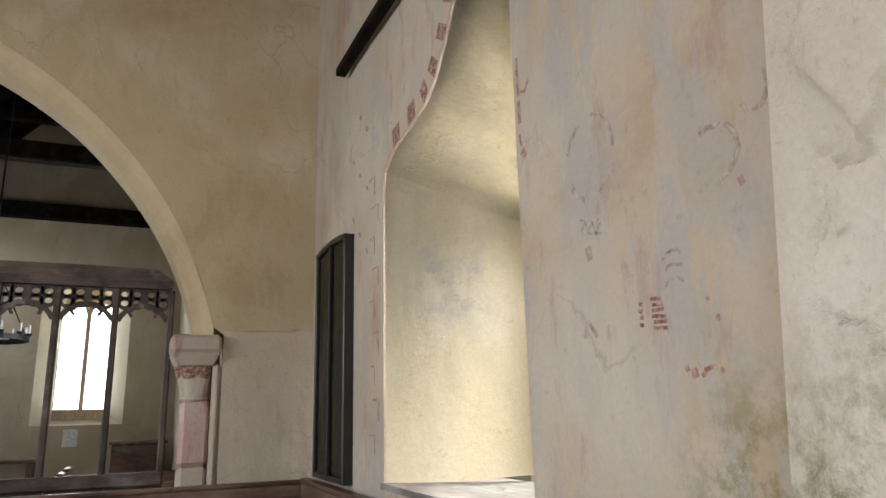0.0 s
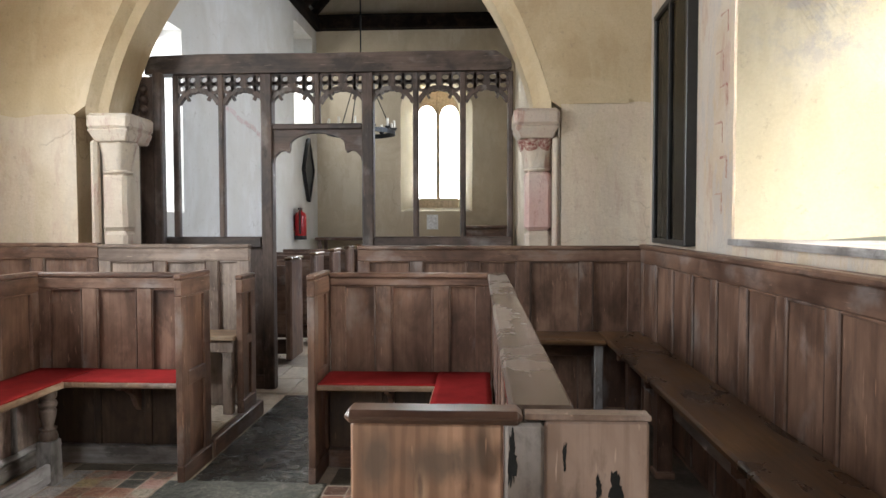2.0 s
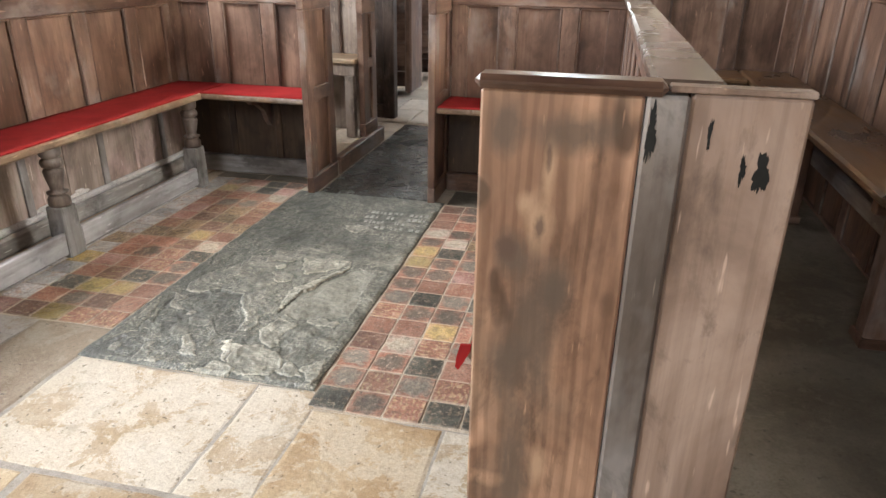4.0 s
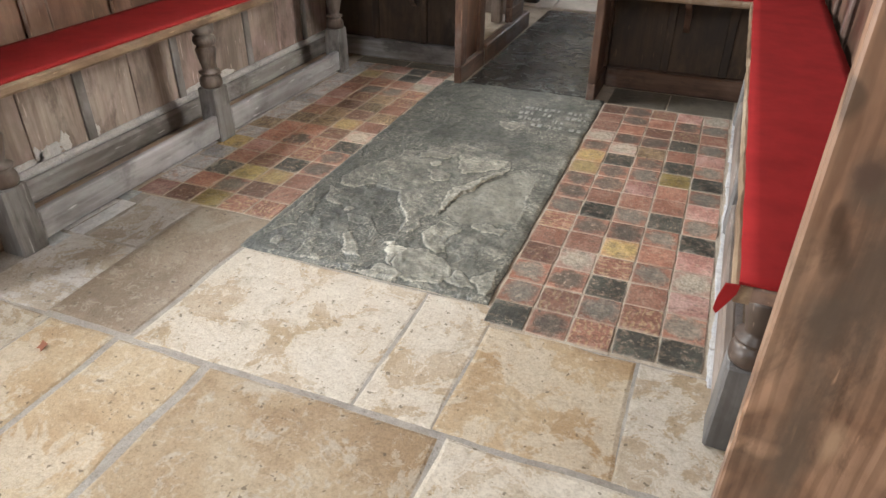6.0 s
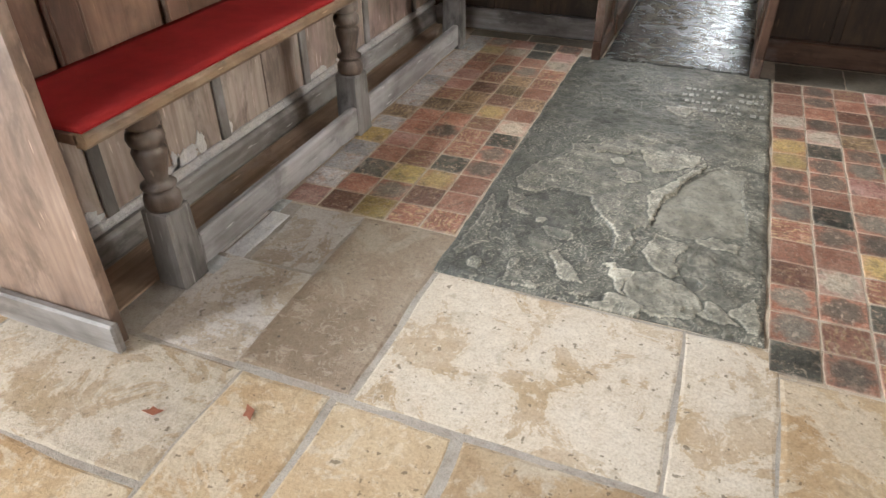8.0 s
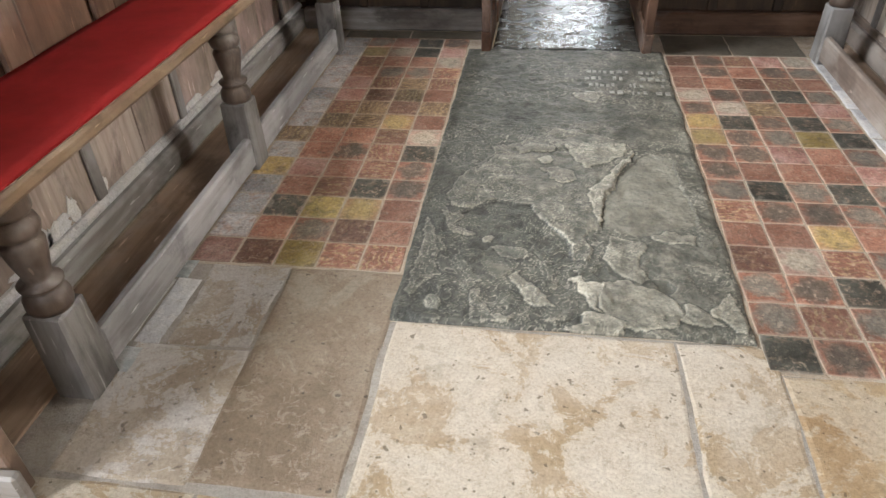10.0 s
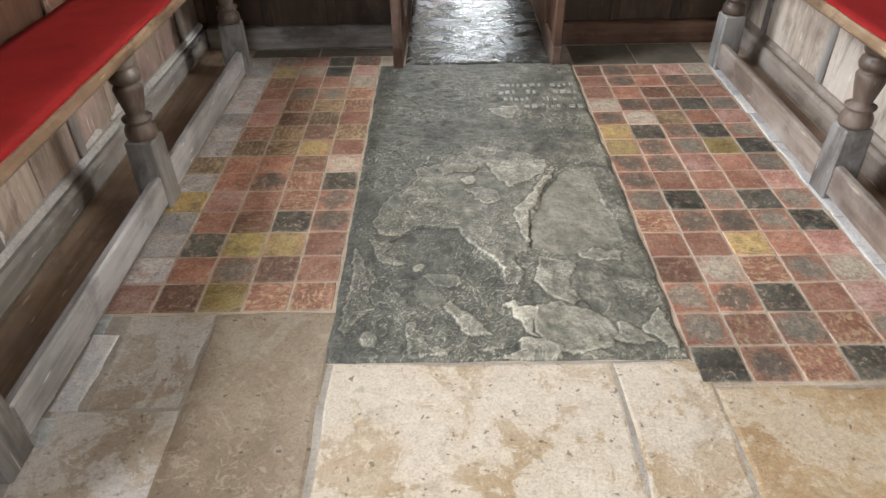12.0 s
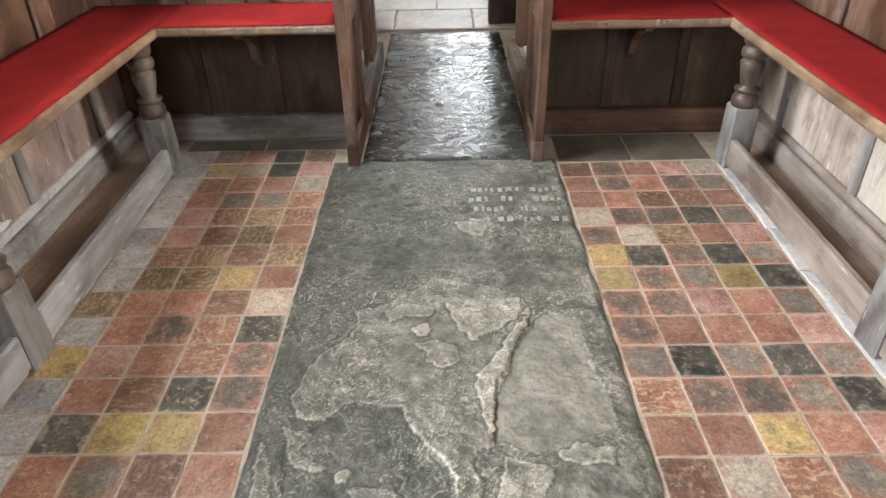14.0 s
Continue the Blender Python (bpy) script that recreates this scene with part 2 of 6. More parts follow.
GREY_OAK_Z = wood("grey_oak_upright", "z", (0.125, 0.11, 0.102), (0.23, 0.213, 0.204), (0.345, 0.333, 0.33), 0.5, bloom=(0.48, 0.475, 0.48))
GREY_OAK_X = wood("grey_oak_across", "x", (0.125, 0.11, 0.102), (0.23, 0.213, 0.204), (0.345, 0.333, 0.33), 0.5, bloom=(0.48, 0.475, 0.48))
GREY_OAK_Y = wood("grey_oak_along", "y", (0.15, 0.134, 0.125), (0.27, 0.252, 0.243), (0.39, 0.378, 0.375), 0.5, bloom=(0.48, 0.475, 0.48))
RISER_Z = wood("bloomed_riser", "z", (0.22, 0.17, 0.143), (0.385, 0.305, 0.26), (0.50, 0.42, 0.37), 0.6, (0.60, 0.40, 0.38), 0.58)
# grey rail paled and blued: window light on the north bench, in colour
RAIL_Y = wood("skylit_foot_rail", "y", (0.19, 0.183, 0.185), (0.35, 0.342, 0.353), (0.49, 0.484, 0.50), 0.5, (0.58, 0.58, 0.61), 0.55, stained=0.5)
# oak darkened to carry the shade under the back seats
SHADED_Z = wood("shaded_dark_oak", "z", (0.022, 0.012, 0.007), (0.048, 0.028, 0.016), (0.085, 0.052, 0.031), 0.55, (0.12, 0.09, 0.065), 0.66)
BLOCK_Z = wood("dark_grey_foot_block", "z", (0.09, 0.083, 0.079), (0.175, 0.165, 0.159), (0.27, 0.26, 0.258), 0.5, (0.36, 0.355, 0.36), 0.64)
SOFT_Y = wood("brown_grey_rail", "y", (0.15, 0.115, 0.096), (0.245, 0.195, 0.165), (0.33, 0.275, 0.24), 0.5, (0.46, 0.42, 0.39), 0.58, stained=0.5)
FLOOR_BOARD = wood("brown_floor_board", "y", (0.23, 0.152, 0.105), (0.35, 0.245, 0.172), (0.45, 0.33, 0.245), 0.5)
POST_Z = wood("rubbed_post", "z", (0.085, 0.066, 0.055), (0.14, 0.112, 0.095), (0.20, 0.165, 0.14), 0.5)
PALE_Z = wood("bleached_panel", "z", (0.22, 0.17, 0.135), (0.42, 0.34, 0.28), (0.56, 0.47, 0.40), 0.65, (0.62, 0.57, 0.52), 0.5)
# paler oak before the screen: light on that stretch put into the colour
LIT_PANEL_Z = wood("lit_tan_panel", "z", (0.16, 0.12, 0.095), (0.27, 0.207, 0.167), (0.37, 0.295, 0.243), 0.6, (0.42, 0.36, 0.32), 0.56)
TAN_Z = wood("lit_tan_oak_upright", "z", (0.13, 0.095, 0.075), (0.225, 0.168, 0.135), (0.32, 0.25, 0.205), 0.5)
TAN_X = wood("lit_tan_oak_across", "x", (0.13, 0.095, 0.075), (0.225, 0.168, 0.135), (0.32, 0.25, 0.205), 0.5)
PINE_Z = wood("worn_pine_upright", "z", (0.125, 0.070, 0.045), (0.250, 0.143, 0.093), (0.36, 0.218, 0.143), 0.34, (0.24, 0.18, 0.13), 0.60, 1.6)
DUSK, TORN = (0.092, 0.068, 0.052), (0.40, 0.265, 0.17)
KNOTTY = knotty_board("knotty_pine_board", PINE_Z, ((1.499, 0.838, 0.012, 0.030), (1.452, 0.800, 0.017, 0.024), (1.505, 0.945, 0.006, 0.026)),
                      ((1.507, 0.925, 0.011, 0.055, TORN), (1.497, 0.845, 0.024, 0.055, TORN), (1.474, 0.875, 0.012, 0.020, TORN), (1.525, 0.40, 0.016, 0.045, TORN), (1.46, 0.79, 0.030, 0.045, DUSK)) + tuple((x, z, w, h, DUSK) for x, z, w, h in ((1.50, 0.66, 0.05, 0.16), (1.53, 0.74, 0.03, 0.05), (1.46, 0.60, 0.035, 0.08), (1.48, 0.36, 0.035, 0.17), (1.54, 0.985, 0.075, 0.035), (1.44, 0.99, 0.03, 0.05))))
BALUSTER_Z = wood("turned_brown_oak", "z", (0.06, 0.04, 0.03), (0.10, 0.070, 0.055), (0.16, 0.12, 0.098), 0.42)
PINE_PALE_Z = wood("dry_pine_upright", "z", (0.165, 0.11, 0.083), (0.26, 0.18, 0.138), (0.35, 0.255, 0.203), 0.42, (0.25, 0.21, 0.19), 0.58, 0.0, 0.75)
POLISHED_Y = wood("polished_bench_along", "y", (0.05, 0.026, 0.012), (0.115, 0.060, 0.028), (0.19, 0.105, 0.05), 0.28, (0.22, 0.14, 0.08), 0.7, stained=0.25)
POLISHED_X = wood("polished_bench_across", "x", (0.05, 0.026, 0.012), (0.115, 0.060, 0.028), (0.19, 0.105, 0.05), 0.28, (0.22, 0.14, 0.08), 0.7, stained=0.25)
SHINY_Y = wood("hand_polished_cap", "y", (0.080, 0.055, 0.043), (0.125, 0.092, 0.074), (0.175, 0.137, 0.115), 0.22, (0.24, 0.215, 0.20), 0.66, stained=0.2)
EDGE_Y = wood("worn_seat_edge_along", "y", (0.13, 0.08, 0.048), (0.24, 0.16, 0.10), (0.38, 0.29, 0.20), 0.45)
EDGE_X = wood("worn_seat_edge_across", "x", (0.13, 0.08, 0.048), (0.24, 0.16, 0.10), (0.38, 0.29, 0.20), 0.45)
SCREEN_Z = wood("screen_oak_upright", "z", (0.03, 0.02, 0.016), (0.075, 0.050, 0.040), (0.13, 0.09, 0.072), 0.55)
SCREEN_X = wood("screen_oak_across", "x", (0.03, 0.02, 0.016), (0.075, 0.050, 0.040), (0.13, 0.09, 0.072), 0.55)
# timber taken near black: the gloom under the roof is in its colour
ROOF_WOOD = wood("roof_timber_shaded", "y", (0.006, 0.004, 0.003), (0.012, 0.008, 0.006), (0.028, 0.018, 0.012), 0.95, bloom=(0.03, 0.02, 0.014))
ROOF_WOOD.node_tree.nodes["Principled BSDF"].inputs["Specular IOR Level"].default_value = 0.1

WALL_WARM = plaster("cream_limewash", ((0.47, 0.36, 0.22), (0.57, 0.46, 0.30), (0.64, 0.54, 0.39), (0.53, 0.43, 0.28)), relief=0.3)
WALL_PAINTED = plaster("faded_painted_plaster", ((0.48, 0.37, 0.26), (0.56, 0.47, 0.37), (0.60, 0.53, 0.44), (0.52, 0.46, 0.41)), pink=0.35, grey=0.5, moss=((2.75, -0.70, 1.36), 0.34, (0.20, 0.19, 0.07)))
WALL_ROUGH = plaster("rough_white_limewash", ((0.70, 0.61, 0.52), (0.77, 0.70, 0.62), (0.80, 0.75, 0.69), (0.71, 0.62, 0.51)), relief=1.0, cracks=0.7, moss=((2.68, -0.98, 1.26), 0.50, (0.20, 0.19, 0.07)))
WALL_REVEAL = plaster("white_window_plaster", ((0.58, 0.52, 0.38), (0.64, 0.58, 0.45), (0.68, 0.63, 0.52), (0.60, 0.54, 0.41)), grey=0.12, moss=((3.05, 1.396, 2.22), 0.36, (0.46, 0.44, 0.43)), relief=0.25, cracks=0.0)
WALL_CHANCEL = plaster("white_chancel_plaster", ((0.58, 0.55, 0.50), (0.64, 0.62, 0.58), (0.70, 0.68, 0.65), (0.62, 0.59, 0.54)), relief=0.2)
STONE_RESPOND = plaster("limewashed_stone_pink", ((0.50, 0.41, 0.32), (0.58, 0.50, 0.41), (0.64, 0.57, 0.48), (0.55, 0.44, 0.37)), pink=0.6, grey=0.25, relief=0.5)
# boards likewise carry the roof's gloom as a near-black colour
CEILING_MAT = plaster("roof_boards_shaded", ((0.006, 0.0045, 0.0035), (0.009, 0.0065, 0.005), (0.012, 0.0085, 0.0065), (0.007, 0.005, 0.004)), relief=0.3)
WALL_EAST = plaster("cream_chancel_plaster", ((0.46, 0.38, 0.27), (0.55, 0.47, 0.35), (0.60, 0.53, 0.42), (0.50, 0.42, 0.31)), relief=0.2)

FLAG = stone("honey_limestone_flag", ((0.35, 0.235, 0.13), (0.43, 0.315, 0.195), (0.475, 0.375, 0.255)), 6.0, 0.62, (0.52, 0.45, 0.36), 0.585, 0.75)
# brown flag, darkened for the north pew's shadow that falls on it
FLAG_SHADED = stone("shaded_brown_flag", ((0.24, 0.178, 0.125), (0.31, 0.238, 0.175), (0.36, 0.29, 0.222)), 6.0, 0.6, (0.42, 0.36, 0.29), 0.62, 0.75)
FLAG_PALE = stone("pale_limestone_flag", ((0.39, 0.295, 0.19), (0.445, 0.355, 0.26), (0.48, 0.405, 0.315)), 6.0, 0.65, (0.60, 0.55, 0.48), 0.53, 0.75)
FLAG_GREY = stone("grey_limestone_flag", ((0.38, 0.31, 0.245), (0.47, 0.40, 0.33), (0.53, 0.47, 0.42)), 6.0, 0.65, (0.60, 0.58, 0.58), 0.56, 0.6)
CHALK = stone("chalky_bloomed_stone", ((0.50, 0.50, 0.53), (0.60, 0.60, 0.63), (0.68, 0.68, 0.71)), 8.0, 0.8, (0.7, 0.69, 0.69), 0.56, 0.2)
BLUE_STONE = stone("blue_grey_slip_stone", ((0.30, 0.33, 0.35), (0.42, 0.45, 0.47), (0.52, 0.54, 0.56)), 8.0, 0.45, (0.62, 0.63, 0.64), 0.58, 0.2)
JOINT = stone("grey_flag_joint", ((0.34, 0.305, 0.27), (0.43, 0.39, 0.35), (0.50, 0.46, 0.415)), 14.0, 0.9, (0.42, 0.39, 0.36), 0.60, 0.3)
MORTAR = stone("lime_mortar", ((0.38, 0.315, 0.25), (0.48, 0.41, 0.335), (0.55, 0.475, 0.39)), 14.0, 0.9, (0.50, 0.46, 0.40), 0.60, 0.3)
EARTH = stone("dark_boards_floor", ((0.11, 0.092, 0.07), (0.165, 0.142, 0.112), (0.22, 0.195, 0.158)), 5.0, 0.6, (0.2, 0.17, 0.14), 0.66, 0.5)
PAVER = stone("pale_chancel_paver", ((0.5, 0.42, 0.34), (0.6, 0.52, 0.43), (0.66, 0.59, 0.5)), 4.0, 0.45, (0.7, 0.62, 0.52), 0.6, 0.2)


def tile_mat(name, tones, rough, spot=None, spot_at=0.6, slip=0.0, slip_colour=(0.62, 0.48, 0.26), glaze=None):
    """Worn medieval floor tile: glaze worn to patches, inlaid slip strokes where the pattern shows."""
    m, t, bsdf = material(name, rough)
    v = coords(t, (1, 1, 1))
    big = noise_tex(t, v, 11, 5, 0.6, 0.4)
    mid = noise_tex(t, v, 38, 5, 0.7)
    c = ramp(t, big, ((0.38, tones[0]), (0.5, tones[1]), (0.62, tones[2])))
    if spot:
        s = noise_tex(t, v, 15, 4, 0.6, 0.3)
        c = mix(t, ramp(t, s, ((spot_at - 0.07, (0, 0, 0)), (spot_at, (0.85,) * 3))), c, spot)
    if glaze:
        # glaze kept in the middle, worn off toward the edges
        here = coords(t, (1, 1, 1), False)
        length = node(t, "VectorMath")
        length.operation = "LENGTH"
        t.links.new(here, length.inputs[0])
        worn = node(t, "Math")
        worn.operation = "MULTIPLY_ADD"
        worn.inputs[1].default_value = 0.11
        t.links.new(noise_tex(t, v, 24, 7, 0.68, 0.4), worn.inputs[0])
        t.links.new(length.outputs["Value"], worn.inputs[2])
        tone = ramp(t, mid, ((0.35, [0.7 * q for q in glaze]), (0.6, [1.25 * q for q in glaze])))
        c = mix(t, ramp(t, worn.outputs[0], ((0.085, (0.85,) * 3), (0.103, (0.6,) * 3), (0.112, (0, 0, 0)))), c, tone)
    if slip:
        w = node(t, "TexWave", Scale=16.0, Distortion=9.0, Detail=2.0, Detail_Scale=1.6)
        t.links.new(v, w.inputs["Vector"])
        k = node(t, "Math")
        k.operation = "MULTIPLY"
        t.links.new(ramp(t, w.outputs["Fac"], ((0.60, (0, 0, 0)), (0.72, (slip * 0.8,) * 3))), k.inputs[0])
        t.links.new(ramp(t, mid, ((0.42, (0, 0, 0)), (0.55, (1, 1, 1)))), k.inputs[1])
        c = mix(t, k.outputs[0], c, slip_colour)
    c = mix(t, ramp(t, mid, ((0.52, (0, 0, 0)), (0.66, (0.5,) * 3))), c, (0.52, 0.37, 0.28))
    scuff = noise_tex(t, v, 24, 8, 0.75, 0.4)
    c = mix(t, ramp(t, scuff, ((0.34, (0.7,) * 3), (0.45, (0, 0, 0)))), c, (0.14, 0.105, 0.085))
    c = mix(t, 0.85, c, ramp(t, noise_tex(t, v, 120, 4, 0.72), ((0.34, (0.5, 0.48, 0.46)), (0.62, (1.1, 1.1, 1.1)))), "MULTIPLY")
    c = mix(t, ramp(t, noise_tex(t, v, 55, 6, 0.75, 0.6), ((0.57, (0, 0, 0)), (0.63, (0.6,) * 3))), c, (0.60, 0.47, 0.37))
    info = t.nodes.new("ShaderNodeObjectInfo")
    c = mix(t, 1.0, c, ramp(t, info.outputs["Random"], ((0, (0.66, 0.68, 0.68)), (1, (1.16, 1.12, 1.08)))), "MULTIPLY")
    t.links.new(c, bsdf.inputs["Base Color"])
    # chipped pale edges along the joints
    split = t.nodes.new("ShaderNodeSeparateXYZ")
    t.links.new(coords(t, (1, 1, 1), False), split.inputs[0])
    sides = []
    for axis in "XY":
        k = node(t, "Math")
        k.operation = "ABSOLUTE"
        t.links.new(split.outputs[axis], k.inputs[0])
        sides.append(k.outputs[0])
    far = node(t, "Math")
    far.operation = "MAXIMUM"
    t.links.new(sides[0], far.inputs[0])
    t.links.new(sides[1], far.inputs[1])
    rag = node(t, "Math")
    rag.operation = "MULTIPLY_ADD"
    rag.inputs[1].default_value = 0.020
    t.links.new(scuff, rag.inputs[0])
    t.links.new(far.outputs[0], rag.inputs[2])
    c = mix(t, ramp(t, rag.outputs[0], ((0.0605, (0, 0, 0)), (0.0645, (0.5,) * 3))), c, (0.50, 0.41, 0.33))
    t.links.new(c, bsdf.inputs["Base Color"])
    rough_face = node(t, "Math")
    rough_face.operation = "ADD"
    t.links.new(mid, rough_face.inputs[0])
    t.links.new(scuff, rough_face.inputs[1])
    bump(t, bsdf, rough_face.outputs[0], 0.8, 0.005)
    return m


TILES = {
    "r": tile_mat("red_tile", ((0.33, 0.146, 0.098), (0.42, 0.197, 0.136), (0.49, 0.262, 0.188)), 0.55),
    "m": tile_mat("dull_red_tile", ((0.145, 0.07, 0.052), (0.205, 0.10, 0.074), (0.26, 0.142, 0.108)), 0.5, slip=0.25),
    "p": tile_mat("patterned_red_tile", ((0.25, 0.115, 0.082), (0.34, 0.16, 0.114), (0.41, 0.215, 0.155)), 0.55, slip=0.75),
    "k": tile_mat("black_tile", ((0.045, 0.045, 0.038), (0.08, 0.08, 0.068), (0.13, 0.13, 0.11)), 0.4, (0.30, 0.28, 0.24), 0.66),
    "g": tile_mat("grey_glazed_tile", ((0.33, 0.146, 0.098), (0.42, 0.197, 0.136), (0.49, 0.262, 0.188)), 0.45, glaze=(0.25, 0.25, 0.215)),
    "d": tile_mat("red_tile_with_dark_glaze", ((0.33, 0.146, 0.098), (0.42, 0.197, 0.136), (0.49, 0.262, 0.188)), 0.5, glaze=(0.13, 0.125, 0.105)),
    "y": tile_mat("yellow_tile", ((0.55, 0.30, 0.15), (0.62, 0.38, 0.19), (0.66, 0.44, 0.25)), 0.42, glaze=(0.62, 0.465, 0.20)),
    "v": tile_mat("olive_yellow_tile", ((0.40, 0.30, 0.11), (0.50, 0.39, 0.15), (0.55, 0.45, 0.20)), 0.4, (0.24, 0.21, 0.09), 0.56),
    "o": tile_mat("ochre_tile", ((0.36, 0.25, 0.08), (0.47, 0.34, 0.12), (0.55, 0.42, 0.18)), 0.4, (0.2, 0.15, 0.07), 0.62),
    "b": tile_mat("brown_patterned_tile", ((0.159, 0.104, 0.061), (0.256, 0.171, 0.104), (0.342, 0.232, 0.146)), 0.45, slip=0.8),
    "w": tile_mat("pale_worn_tile", ((0.48, 0.30, 0.24), (0.55, 0.37, 0.30), (0.62, 0.46, 0.39)), 0.65, glaze=(0.58, 0.52, 0.42)),
    "c": tile_mat("chalky_grey_tile", ((0.40, 0.39, 0.40), (0.51, 0.50, 0.515), (0.60, 0.59, 0.61)), 0.6, (0.44, 0.33, 0.30), 0.64),
    "n": tile_mat("pink_bloomed_tile", ((0.415, 0.207, 0.171), (0.512, 0.287, 0.244), (0.586, 0.378, 0.329)), 0.7),
}


def plain(name, colour, rough=0.5, metal=0.0, scale=30.0, vary=0.25, relief=0.1):
    m, t, bsdf = material(name, rough, metal)
    v = coords(t)
    n = noise_tex(t, v, scale, 5, 0.6)
    low = [k * (1 - vary) for k in colour]
    high = [min(k * (1 + vary), 1) for k in colour]
    t.links.new(ramp(t, n, ((0.3, low), (0.7, high))), bsdf.inputs["Base Color"])
    bump(t, bsdf, n, relief, 0.003)
    return m


FELT = plain("red_felt", (0.25, 0.016, 0.016), 0.95, 0, 9, 0.16, 0.3)
FELT.node_tree.nodes["Principled BSDF"].inputs["Specular IOR Level"].default_value = 0.12
IRON = plain("black_iron", (0.02, 0.02, 0.02), 0.5, 0.6)
EXT_RED = plain("red_paint", (0.42, 0.012, 0.015), 0.3)
BLACK = plain("black_plastic", (0.015, 0.015, 0.015), 0.4)
WAX = plain("candle_wax", (0.8, 0.76, 0.66), 0.5)
PAPER = plain("white_paper", (0.75, 0.77, 0.8), 0.7)
LEAD_STONE = plain("sandstone_mullion", (0.60, 0.47, 0.33), 0.8)
HATCH = plain("black_board", (0.03, 0.035, 0.035), 0.5, 0, 60, 0.5)


def pigment(name, colour, ground=(0.52, 0.44, 0.36), cover=0.5):
    """Old paint flaked off in patches, with the plaster showing through."""
    m, t, bsdf = material(name, 0.9)
    v = coords(t)
    flake = noise_tex(t, v, 45, 7, 0.7, 0.5)
    c = ramp(t, flake, ((cover - 0.10, ground), (cover + 0.02, [0.5 * (a + b) for a, b in zip(colour, ground)]), (cover + 0.16, colour)))
    t.links.new(c, bsdf.inputs["Base Color"])
    bump(t, bsdf, flake, 0.3, 0.003)
    return m


RED_BAND = pigment("worn_dark_red_paint", (0.20, 0.055, 0.045), cover=0.43)
STONE_PINK = plaster("pink_stained_limewash", ((0.55, 0.36, 0.32), (0.62, 0.44, 0.40), (0.66, 0.56, 0.50), (0.58, 0.38, 0.35)), pink=0.7, grey=0.1, relief=0.5)
RED_PAINT = pigment("faded_red_pigment", (0.30, 0.11, 0.085), cover=0.45)
CHANCEL_RED = pigment("faded_pink_pigment", (0.50, 0.30, 0.27), (0.62, 0.58, 0.55), 0.5)
WALL_PATCH = plaster("flaking_pale_limewash", ((0.54, 0.45, 0.33), (0.63, 0.54, 0.42), (0.68, 0.60, 0.49), (0.60, 0.49, 0.39)), pink=0.22, grey=0.12, relief=0.4)
CREAM_PAINT = pigment("faded_cream_pigment", (0.60, 0.45, 0.30))
PURPLE_PAINT = pigment("faded_purple_pigment", (0.27, 0.17, 0.18), cover=0.48)
LETTER = plain("worn_letter_stone", (0.36, 0.35, 0.32), 0.8, 0, 60, 0.4)
RUST = plain("rust_leaf", (0.25, 0.09, 0.05), 0.8)


def slate():
    m, t, bsdf = material("worn_grey_ledger", 0.5)
    v = coords(t, (1, 1, 1), False)
    # stone tone together with the edge light and shade painted into it
    att = t.nodes.new("ShaderNodeAttribute")
    att.attribute_name = "layer_shade"
    mid = noise_tex(t, v, 14, 7, 0.68, 0.5)
    fine = noise_tex(t, v, 90, 4, 0.65)
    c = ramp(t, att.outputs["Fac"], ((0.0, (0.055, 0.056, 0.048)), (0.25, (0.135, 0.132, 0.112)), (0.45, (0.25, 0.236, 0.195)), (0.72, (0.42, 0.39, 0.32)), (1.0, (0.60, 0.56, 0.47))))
    c = mix(t, 0.8, c, ramp(t, mid, ((0.38, (0.55, 0.55, 0.54)), (0.6, (1.1, 1.1, 1.1)))), "MULTIPLY")
    c = mix(t, ramp(t, fine, ((0.52, (0, 0, 0)), (0.64, (0.5,) * 3))), c, (0.06, 0.064, 0.056))
    t.links.new(c, bsdf.inputs["Base Color"])
    t.links.new(ramp(t, mid, ((0.3, (0.36,) * 3), (0.7, (0.58,) * 3))), bsdf.inputs["Roughness"])
    bump(t, bsdf, fine, 0.7, 0.004)
    return m


def wet_slate():
    m, t, bsdf = material("polished_dark_ledger", 0.2)
    v = coords(t, (1, 1, 1), False)
    mid = noise_tex(t, v, 9, 7, 0.62, 0.8)
    fine = noise_tex(t, v, 60, 4, 0.6)
    c = ramp(t, mid, ((0.3, (0.035, 0.035, 0.032)), (0.6, (0.07, 0.07, 0.064)), (0.75, (0.13, 0.125, 0.115))))
    t.links.new(c, bsdf.inputs["Base Color"])
    t.links.new(ramp(t, mid, ((0.40, (0.18,) * 3), (0.64, (0.34,) * 3))), bsdf.inputs["Roughness"])
    dents = ramp(t, noise_tex(t, coords(t, (9, 26, 9), False), 1.0, 7, 0.68, 0.9), ((0.34, (0, 0, 0)), (0.46, (0.8,) * 3), (0.7, (1, 1, 1))))
    both = node(t, "Math")
    both.operation = "MULTIPLY_ADD"
    both.inputs[1].default_value = 0.12
    t.links.new(fine, both.inputs[0])
    t.links.new(dents, both.inputs[2])
    bump(t, bsdf, both.outputs[0], 0.35, 0.006)
    return m


SLATE, WET_SLATE = slate(), wet_slate()


def glass_mat(name, colour=(0.9, 0.95, 1.0), rough=0.05):
    m, t, bsdf = material(name, rough)
    bsdf.inputs["Base Color"].default_value = (*colour, 1)
    bsdf.inputs["Transmission Weight"].default_value = 1.0
    bsdf.inputs["IOR"].default_value = 1.1
    return m


GLASS = glass_mat("window_glass", (0.97, 0.99, 1.0), 0.15)
CASE_GLASS = glass_mat("dark_old_glass", (0.42, 0.43, 0.40), 0.05)


